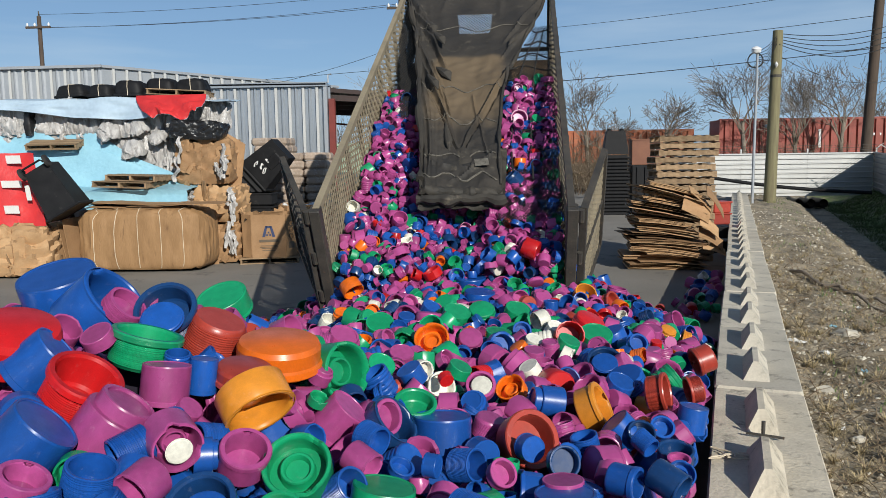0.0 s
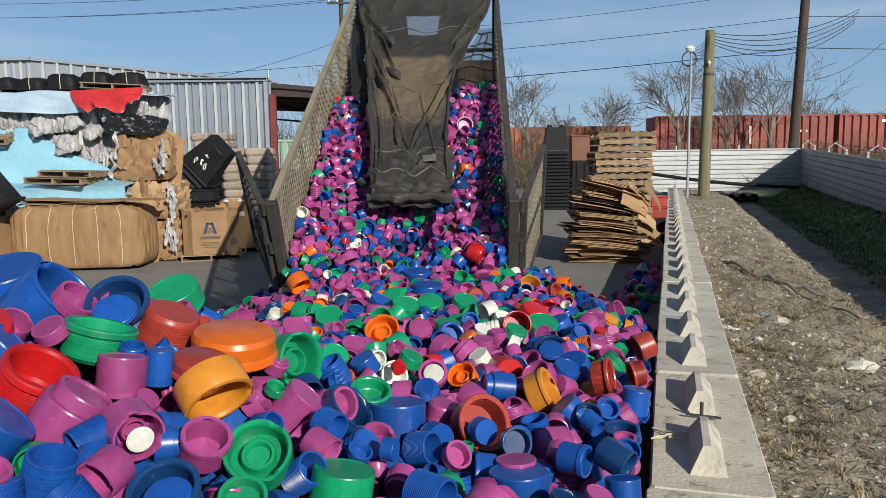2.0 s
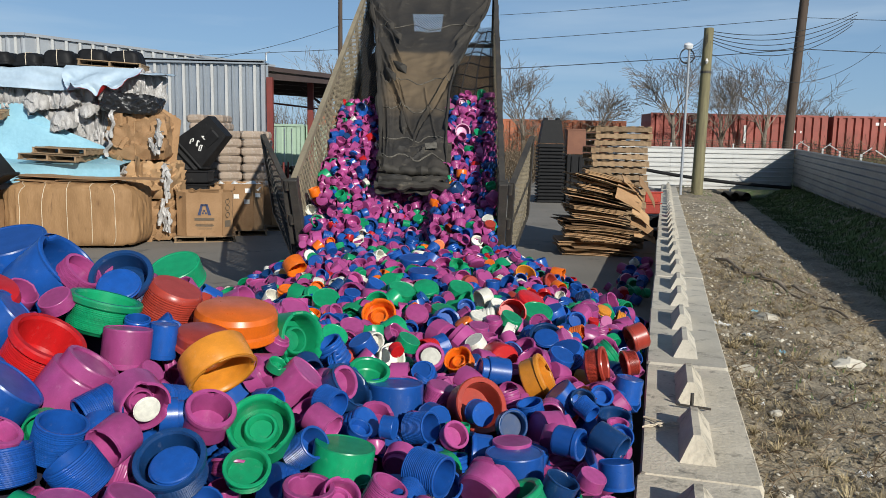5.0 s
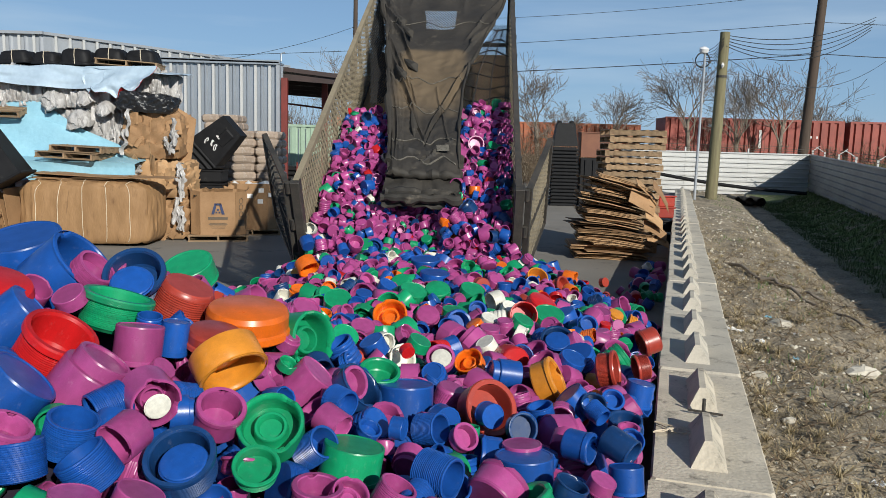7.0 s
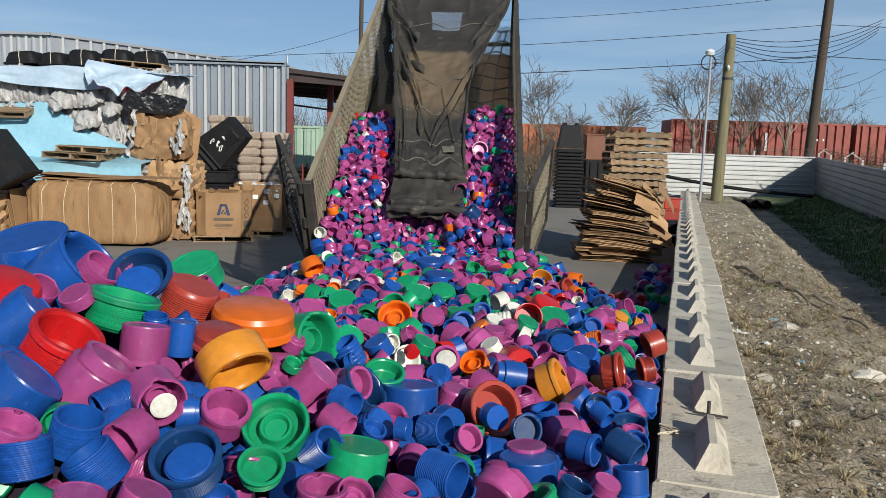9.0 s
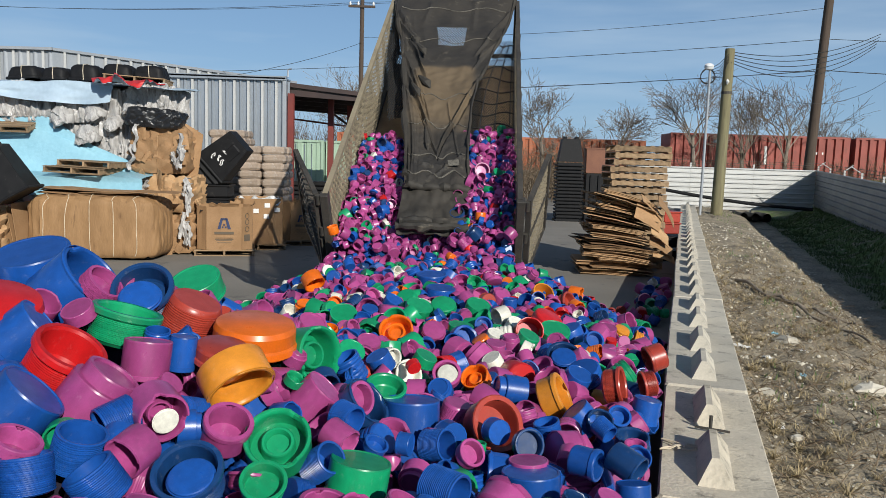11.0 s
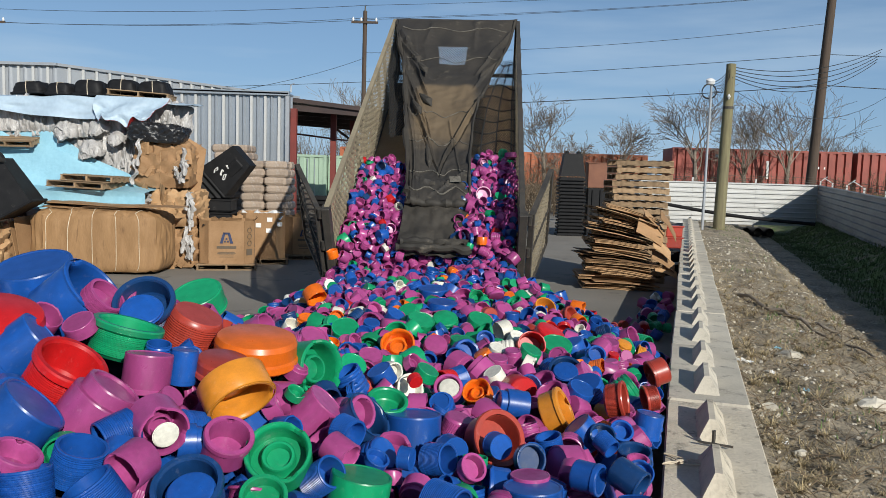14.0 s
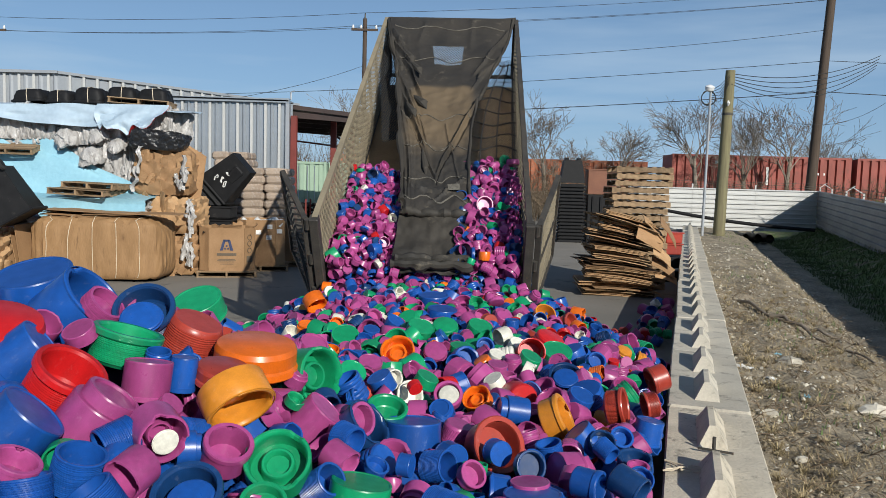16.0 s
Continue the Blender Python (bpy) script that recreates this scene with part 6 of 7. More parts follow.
# ---- bales, boxes and bins on the yard ----
def bale(name, m, sx, sy, sz, mat, label, category, seed, bulge=0.06, straps=4, strap_mat=None, rough=0.05, n=14, loose=0, streak=False, crisp=9):
    """A pressed bale: a rounded, lumpy block with straps sunk into it."""
    t = thing(name, m, label, category)
    b = Build()

    def shell(u, v, face):
        a, c = u * 2 - 1, v * 2 - 1
        p = {0: (a, -1, c), 1: (1, a, c), 2: (-a, 1, c), 3: (-1, -a, c), 4: (a, c, 1)}[face]
        x, y, z = p
        k = 1 + bulge * (1 - max(abs(a), abs(c)) ** 2)
        r = (abs(x) ** crisp + abs(y) ** crisp + abs(z) ** crisp) ** (1 / crisp)
        x, y, z = x * k / r, y * k / r, z * k / r
        q = rough * (lump(x * sx + seed, y * sy, z * sz, 3.2) + 0.6 * lump(x * sx, y * sy + seed, z * sz, 8.5))
        if streak:
            q = rough * (lump(x * sx * 5 + seed, y * sy * 5, z * sz * 0.9) + 0.7 * lump(x * sx * 11, y * sy * 11 + seed, z * sz * 1.8) + 0.8 * lump(x * sx, y * sy, z * sz + seed, 1.6))
        return (x * (sx / 2 + q), y * (sy / 2 + q), max(0, (z + 1) * sz / 2 + (q if z > -0.9 else 0)))
    for face in range(5):
        b.grid(lambda u, v, face=face: shell(u, v, face), n, n)
    b.weld = True
    part("bale_body", b, mat, t, smooth=True)
    for i in range(straps):
        x = (i + 0.8) / (straps + 0.6) * 2 - 1
        pts = []
        for k in range(25):
            f = k / 24 * 1.9 + 0.05
            (face, v) = (0, f) if f < 1 else (4, (f - 1))
            p = Vector(shell((x + 1) / 2, min(v, 1), face))
            pts.append(p + Vector((0, -0.008, 0.008)))
        part("strap", Build().tube(pts, 0.007, 5, 0, False), strap_mat or CARDLIGHT, t)
    rng = random.Random(seed)
    for i in range(loose):
        w, h = rng.uniform(0.12, 0.4), rng.uniform(0.15, 0.45)
        x, z = rng.uniform(-0.45, 0.45) * sx, rng.uniform(0.1, 0.95) * sz
        s_ = Build().grid(lambda u, v: ((u - 0.5) * w, 0.03 * math.sin(u * 3 + seed) + 0.02 * lump(u * 3, v * 3, i), (v - 0.5) * h), 5, 5, 0, 0.008)
        part("loose_sheet", s_, mat, t, m=pose(x, -sy / 2 - 0.03, z, rng.uniform(-25, 10), rng.uniform(-40, 40), rng.uniform(-25, 25)))
    return t


def puffed(sx, sy, sz, crisp, rough, seed, taper):
    """A soft-edged block on z = 0, a little narrower at its top."""
    b = Build()

    def shell(u, v, face):
        a, c = u * 2 - 1, v * 2 - 1
        x, y, z = {0: (a, -1, c), 1: (1, a, c), 2: (-a, 1, c), 3: (-1, -a, c), 4: (a, c, 1)}[face]
        r = (abs(x) ** crisp + abs(y) ** crisp + abs(z) ** crisp) ** (1 / crisp)
        x, y, z = x / r, y / r, z / r
        q = rough * (lump(x * sx + seed, y * sy, z * sz, 4) + 0.5 * lump(x * sx, y * sy + seed, z * sz, 11))
        k = 1 - taper * (z + 1)
        return (x * k * sx / 2 + q, y * k * sy / 2 + q, max(0, (z + 1) * sz / 2 + q))
    for face in range(5):
        b.grid(lambda u, v, face=face: shell(u, v, face), 12, 12)
    b.weld = True
    return b


def film_bale(m, sx, sy, sz, seed, label="bale of crumpled clear plastic film"):
    t = bale("film_bale", m, sx, sy, sz, FILM, label, "plastic bale", seed, 0.08, 0, None, 0.09, 64, 0, True)
    rng = random.Random(seed)
    for i in range(int(7 * sx * sz)):
        x, z = rng.uniform(-0.48, 0.48) * sx, rng.uniform(0.05, 0.98) * sz
        w, h = rng.uniform(0.08, 0.26), rng.uniform(0.15, 0.5)
        k = rng.uniform(0, 9)
        s_ = Build().grid(lambda u, v: ((u - 0.5) * w * (0.35 + 1.6 * abs(lump(v * 3.3, k * 7, 2))) + 0.08 * lump(v * 3, k, 1), -0.03 * math.sin(u * 3.1) + 0.04 * lump(u * 3, v * 2, k), (v - 0.5) * h), 6, 8)
        part("loose_film", s_, FILM, t, m=pose(x, -sy / 2 - 0.0, z, rng.uniform(-8, 12), rng.uniform(-20, 20), rng.uniform(-25, 25)), smooth=True)
    return t


def pallet(m, label="weathered wooden pallet", group="", L=1.22, W=1.02, rng=None):
    p = thing("wooden_pallet", m, label, "pallet", group)
    key = (L, W)
    if key not in pallet_meshes:
        pallet_meshes[key] = (Build().box(L, 0.095, 0.018).mesh("deck_board", WOOD), Build().box(0.038, W, 0.09).mesh("stringer", WOOD))
    deck, string = pallet_meshes[key]
    rng = rng or random
    for i in range(7):
        part("deck_board", deck, None, p, m=pose(rng.uniform(-0.01, 0.01), -W / 2 + 0.05 + i * (W - 0.1) / 6, 0.108 + rng.uniform(0, 0.003), 0, rng.uniform(-0.4, 0.4), rng.uniform(-0.8, 0.8)))
    for i in range(4):
        part("bottom_board", deck, None, p, m=pose(rng.uniform(-0.01, 0.01), -W / 2 + 0.05 + i * (W - 0.1) / 3, 0))
    for x in (-L / 2 + 0.03, 0, L / 2 - 0.03):
        part("stringer", string, None, p, m=pose(x, 0, 0.018))
    return p


pallet_meshes = {}


def sheet(name, fn, nu, nv, mat, label, category, m=None, thick=0.012):
    return tagged(part(name, Build().grid(fn, nu, nv, 0, thick), mat, None, m=m, smooth=True), label, category)


def build_left_stacks():
    bale("cardboard_bale", pose(-7.22, 15.85, 0, 0, 0, 3), 2.5, 1.22, 1.27, BALECARD, "large strapped bale of pressed brown cardboard", "cardboard bale", 3, 0.05, 5, STRAP, 0.022, 40, 0, True, 8)
    for i in range(9):
        w, d = 0.9 + 0.5 * (i % 3), 0.5 + 0.1 * (i % 2)
        s_ = Build().grid(lambda u, v: ((u - 0.5) * w, (v - 0.5) * d, 0.02 * math.sin(u * 4 + i) + 0.015 * lump(u * 5, v * 3, i)), 10, 5, 0, 0.008)
        tagged(part("cardboard_sheet", s_, CARD, m=pose(-7.9 + 0.28 * (i % 6), 15.62 + 0.05 * (i % 4), 1.30 + 0.012 * i, 2, 0, (i * 37) % 16 - 8)), "ragged cardboard sheet lying on the bale", "cardboard sheet", "ragged sheets on the bale")
    # layered edges at the bale's end
    rng = random.Random(8)
    for i in range(11):
        b = Build().box(0.012, 1.0, 1.1 - 0.03 * i)
        tagged(part("cardboard_sheet", b, CARD, m=pose(-8.5 - 0.04 * i, 15.6 + rng.uniform(-0.05, 0.05), 0.02, rng.uniform(-3, 3), -6 - 1.4 * i, rng.uniform(-4, 10))), "loose brown cardboard sheet beside the bale", "cardboard sheet", "loose sheets by the bale")
    bale("cardboard_bale", pose(-9.75, 15.0, 0, 0, 0, 6), 1.9, 1.2, 1.0, CARDLIGHT, "sagging bale of pale loose cardboard", "cardboard bale", 7, 0.05, 2, CARD, 0.10, 16, 10)
    # lower bales under the blue sheet
    for i, x in enumerate((-11.4, -9.85, -8.3, -7.05)):
        bale("covered_bale", pose(x, 16.75, 0), 1.5 if i < 3 else 1.0, 1.35, 1.46, FILM, "plastic film bale under a blue sheet", "plastic bale", 20 + i, 0.03, 0, None, 0.06, 10)
    for i, x in enumerate((-11.5, -10.0)):
        bale("covered_bale", pose(x, 17.6, 1.47), 1.4, 1.1, 1.35, FILM, "plastic film bale behind a blue sheet", "plastic bale", 30 + i, 0.03, 0, None, 0.06, 10)

    def blue(u, v):
        x = -12.2 + (5.75 - 3.1 * max(0, v - 0.42) / 0.58) * u
        fold = 0.15 * math.sin(u * 17 - v * 9) * max(0, v - 0.4) + 0.10 * abs(math.sin(u * 9 + v * 6)) * v + 0.06 * math.sin(u * 15 + v * 5) * (0.3 + v) + 0.07 * lump(u * 7, v * 6, 2) + 0.09 * lump(u * 3, v * 2, 6)
        if v < 0.2:
            return (x, 15.98 + fold * 0.5, 1.22 + 0.36 * v / 0.2 + 0.02 * lump(u * 20, 1, 1))
        if v < 0.42:
            return (x, 15.98 + (v - 0.2) / 0.22 * 0.75, 1.60 + 0.10 * (v - 0.2) / 0.22 + fold * 0.4)
        k = (v - 0.42) / 0.58
        return (x, 16.73 + 0.42 * k, 1.70 + 1.24 * k ** 0.9 + fold)
    sheet("blue_sheet", blue, 70, 50, SKYBLUE, "pale blue plastic sheet draped over bales", "plastic sheet")
    pallet(pose(-7.78, 16.3, 1.685, 0, 2, -4), "weathered wooden pallet lying on the blue sheet")
    pallet(pose(-7.62, 16.36, 1.82, 0, 2, -1), "weathered wooden pallet lying on the blue sheet", "", 1.1, 0.9)
    pallet(pose(-9.75, 16.95, 2.58, 16, 0, 3), "small yellowish pallet resting on the blue sheet", "", 1.15, 0.6)
    # upper film bales
    film_bale(pose(-8.55, 17.68, 1.47), 1.75, 1.1, 1.3, 46, "bale of crumpled clear film beside the blue sheet")
    film_bale(pose(-11.3, 17.6, 2.82), 1.7, 1.1, 0.72, 41)
    film_bale(pose(-9.55, 17.6, 2.82), 1.65, 1.1, 0.72, 42)
    film_bale(pose(-8.0, 17.55, 2.72), 1.4, 1.1, 0.8, 43)
    film_bale(pose(-7.25, 17.58, 1.42), 1.5, 1.0, 1.42, 44, "slumping bale of clear plastic film")
    for i, (x, y, z, sx, sz) in enumerate(((-8.45, 16.92, 2.62, 0.55, 0.5), (-7.75, 16.95, 2.75, 0.5, 0.45), (-7.35, 16.9, 2.55, 0.42, 0.36), (-7.0, 16.9, 2.95, 0.36, 0.3), (-7.9, 16.85, 2.25, 0.6, 0.45))):
        tagged(part("film_wad", puffed(sx, 0.4, sz, 2.4, 0.05, i * 7.7, 0.12), FILM, m=pose(x, y, z, 0, (i * 41 % 40) - 20, 0), smooth=True), "crumpled wad of clear plastic film", "plastic film", "wads of film on the bales")
    # added black filler that darkens the gap between two film bales
    bale("gap_filler", pose(-10.42, 17.2, 2.8), 0.16, 0.5, 0.68, BLACKFILM, "black bag wedged between two film bales", "bag", 60, 0.05, 0, None, 0.03, 8)

    def top(u, v):
        x = -12.4 + 5.0 * u
        edge = 0.06 * lump(u * 6, 2, 2)
        if v < 0.5:
            k = v / 0.5
            return (x, 16.74 + 0.14 * k + 0.05 * math.sin(u * 24) * (1 - k) + 0.05 * lump(u * 8, v * 6, 3), 3.27 + 0.13 * math.sin(u * 5.2 + 0.4) * (1 - k) + 0.32 * k + edge)
        k = (v - 0.5) / 0.5
        return (x, 16.88 + 1.3 * k, 3.60 + 0.1 * k + 0.04 * lump(u * 9, v * 7, 5) + edge)
    sheet("top_sheet", top, 70, 30, PALESHEET, "faded blue-grey sheet spread over the bales", "plastic sheet")

    def back(u, v):
        return (-7.6 + 1.65 * u, 16.85 + 1.35 * v, 3.60 + 0.05 * lump(u * 6, v * 6, 7) - 0.1 * u * (1 - v))
    sheet("corner_sheet", back, 20, 20, PALESHEET, "faded sheet over the stack's corner bale", "plastic sheet")
    film_bale(pose(-6.72, 17.6, 2.85), 1.0, 1.0, 0.72, 45, "small bale of clear plastic film")
    pallet(pose(-7.1, 17.5, 3.66, 0, 3, 8), "pale wooden pallet on top of the stack", "", 1.3, 0.8)
    # black lidded bins on top
    for i, (x, w, h) in enumerate(((-9.78, 0.76, 0.30), (-9.08, 0.60, 0.29), (-8.42, 0.70, 0.37), (-7.68, 0.72, 0.40), (-6.96, 0.72, 0.38))):
        q = thing("black_tote", pose(x, 17.9, 3.70, 0, (i * 37 % 7) - 3, (i * 53 % 17) - 8), "black rounded plastic tote upside down on the stack", "tote", "totes on the stack")
        part("body", puffed(w, 0.62, h, 5, 0.022, i * 3.1, 0.10), BLACKPL, q, smooth=True)
        part("rim", puffed(w + 0.03, 0.66, 0.07, 6, 0.006, i, 0), BLACKPL, q, smooth=True)
        part("strap", Build().tube([(0.1 * w, -0.33, 0.02), (0.07 * w, -0.315, h * 0.6), (0.05 * w, -0.27, h * 0.97), (0.0, 0.0, h + 0.02)], 0.009, 5), STRAP, q, "pale strap over the tote")
    # end column of cardboard bales in torn film
    for i, (z, h, w, x) in enumerate(((0, 0.86, 1.05, -6.15), (0.87, 0.80, 1.1, -6.2), (1.68, 1.0, 1.15, -6.38))):
        bale("cardboard_bale", pose(x, 17.0 + 0.06 * i, z, 0, 0, (4, -5, 3)[i]), w, 1.0, h, CARD if i != 1 else CARDLIGHT, "small cardboard bale with torn clear film", "cardboard bale", 70 + i, 0.05, 1, CARDLIGHT, 0.09, 16, 7)
        for k in range(6):
            r2 = random.Random(i * 10 + k)
            w2, h2 = r2.uniform(0.08, 0.2), r2.uniform(0.25, 0.6)
            s_ = Build().grid(lambda u, v: ((u - 0.5) * w2 * (0.35 + 1.6 * abs(lump(v * 3.3, k * 7, 2))) + 0.10 * lump(v * 3, k, 1), -0.04 * math.sin(u * 3.1) + 0.05 * lump(u * 3, v * 2.2, k + i), (v - 0.5) * h2), 8, 14, 0, 0.004)
            tagged(part("torn_film", s_, FILM, m=pose(x + (0.42 if k < 4 else -0.4) * w + r2.uniform(-0.08, 0.14), 16.42 + r2.uniform(-0.05, 0.08), z + h * r2.uniform(0.25, 0.85), 0, r2.uniform(-20, 20), r2.uniform(-20, 30)), smooth=True), "torn clear film hanging off a bale", "plastic film", "torn film on the bales")
    bale("black_film_heap", pose(-6.5, 16.9, 2.66, 0, 4, 4), 1.05, 0.8, 0.40, BLACKFILM, "crumpled black film hanging over a bale", "plastic film", 90, 0.10, 0, None, 0.045, 30)
    sheet("cardboard_sheet", lambda u, v: ((u - 0.5) * (0.85 - 0.25 * v), 0.04 * math.sin(u * 2.5), (v - 0.5) * 1.15 - 0.22 * (u - 0.5)), 8, 8, CARD, "torn brown cardboard panel leaning on bales", "cardboard panel", pose(-5.98, 17.15, 2.2, -12, 12, 8))
    # red sheet with pale print
    rs = sheet("red_wrapped_sack", lambda u, v: (-10.95 + 1.75 * u + 0.38 * (1 - v) * u, 14.75 + 0.35 * v + 0.06 * math.sin(u * 9) + 0.04 * lump(u * 5, v * 5, 3), 1.0 + 1.42 * v + 0.05 * lump(u * 4, v * 2, 1)), 26, 24, REDSHEET, "red plastic sack with pale print, beside the bale", "sack")
    for i, (x, z, w, h) in enumerate(((-9.5, 2.22, 0.3, 0.16), (-9.5, 1.75, 0.42, 0.14), (-9.45, 1.25, 0.3, 0.16), (-9.12, 1.5, 0.1, 0.3))):
        part("print", Build().box(w, 0.006, h), PALEPRINT, rs, "unreadable pale print", m=pose(x, 14.66 + (z - 1.0) * 0.25, z, 12))
    # wheeled bins lying on their backs
    for i, (x, z, a) in enumerate(((-8.42, 1.3, -30),)):
        q = thing("wheeled_bin", pose(x, 14.95, z, 0, a, 8), "black wheeled bin lying against the bale", "wheeled bin")
        b = Build()
        for s0, s1, z0, z1 in ((0.32, 0.25, 0.0, 0.95),):
            b.add([(-s0, -0.36, z0), (s0, -0.36, z0), (s0, 0.36, z0), (-s0, 0.36, z0), (-s1, -0.27, z1), (s1, -0.27, z1), (s1, 0.27, z1), (-s1, 0.27, z1)],
                  [(3, 2, 1, 0), (4, 5, 6, 7), (0, 1, 5, 4), (1, 2, 6, 5), (2, 3, 7, 6), (3, 0, 4, 7)])
        part("body", b, BLACKPL, q)
        part("lid", Build().box(0.74, 0.8, 0.05, None, 0.02), BLACKPL, q, m=pose(0, 0, -0.05))
        part("groove", Build().box(0.3, 0.02, 0.7, None, 0.008), BLACKPL, q, m=pose(0, -0.335, 0.12, -5.4))
        part("handle", Build().tube([(-0.2, -0.3, 0.98), (-0.2, -0.38, 1.02), (0.2, -0.38, 1.02), (0.2, -0.3, 0.98)], 0.02, 8), BLACKPL, q)
        for s in (-1, 1):
            w = part("wheel", Build().tube([(-0.03, 0, 0), (-0.02, 0, 0), (0.02, 0, 0), (0.03, 0, 0)], [0.10, 0.125, 0.125, 0.10], 20), RUBBER, q, m=pose(s * 0.27, -0.30, 0.96), smooth=True)
            part("hubcap", Build().tube([(-0.036, 0, 0), (0.036, 0, 0)], 0.05, 12), BLACKPL, w)
    # tilted stack of nested black bins with painted marks
    q = thing("nested_black_bins", pose(-6.08, 18.3, 1.46, 0, 47, -6) @ Matrix.Scale(0.8, 4), "tilted stack of nested black plastic bins", "plastic bins")
    for i in range(5):
        z = 0.16 * i
        b = Build()
        s0, s1 = 0.60, 0.44
        h = 1.22 if i == 4 else 0.22
        b.box(1.16, 0.72, 0.08, pose(0, 0, z), 0.03)
        b.add([(-s0 + 0.06, -0.32, z + 0.06), (s0 - 0.06, -0.32, z + 0.06), (s0 - 0.06, 0.32, z + 0.06), (-s0 + 0.06, 0.32, z + 0.06), (-s1 + 0.06, -0.25, z + h), (s1 - 0.06, -0.25, z + h), (s1 - 0.06, 0.25, z + h), (-s1 + 0.06, 0.25, z + h)],
              [(4, 5, 6, 7), (0, 1, 5, 4), (1, 2, 6, 5), (2, 3, 7, 6), (3, 0, 4, 7)])
        part("bin", b, BLACKPL, q)
    part("ridge", Build().box(0.36, 0.12, 0.5, None, 0.04), BLACKPL, q, m=pose(0.12, -0.24, 1.2))
    for i, (x, z, w, h) in enumerate(((-0.2, 1.02, 0.06, 0.09), (-0.03, 1.1, 0.07, 0.07), (0.13, 1.08, 0.06, 0.09), (0.0, 1.34, 0.12, 0.02))):
        pts = [(w * math.cos(k * 0.7 + i) * (0.6 + 0.4 * math.sin(k * 1.1)), -0.004, h * math.sin(k * 0.55 + i)) for k in range(12)]
        part("paint_mark", Build().tube(pts, 0.015, 5), PALEPRINT, q, "smeared white paint scrawl", m=pose(x, -0.322 + 0.06 * (z - 0.7), z, -4))
    for i in range(5):
        t = thing("black_crate", pose(-5.55 + 0.02 * (i % 2), 17.75, 0.3 * i, 0, 0, 3 * (i % 3)), "black plastic crate in a dark stack", "crate", "crates behind the boxes")
        part("shell", Build().box(0.85, 0.6, 0.28, None, 0.03), BLACKPL, t)
        part("rim", Build().box(0.9, 0.65, 0.04, None, 0.01), BLACKPL, t, m=pose(0, 0, 0.24))
    # shrink-wrapped sack stacks
    for n_, (x0, y0, nz, nx, sc) in enumerate(((-4.95, 20.2, 11, 2, 1.0), (-6.1, 21.2, 13, 2, 0.8))):
        pallet(pose(x0, y0, 0), "wooden pallet under wrapped sacks")
        t = thing("wrapped_sacks", pose(x0, y0, 0.13), "stack of tan sacks wrapped in clear film", "sacks")
        me = [Build().box(0.58 * sc, 0.5, 0.20, None, 0.055).mesh("sack", SACK)]
        for k in range(nz):
            for i in range(nx):
                for j in range(2):
                    part("sack", me[0], None, t, m=pose((i - (nx - 1) / 2) * 0.6 * sc + random.uniform(-0.02, 0.02) + 0.03 * (k % 2), -0.26 + j * 0.52, k * 0.206, 0, random.uniform(-1.5, 1.5), random.uniform(-3, 3)))


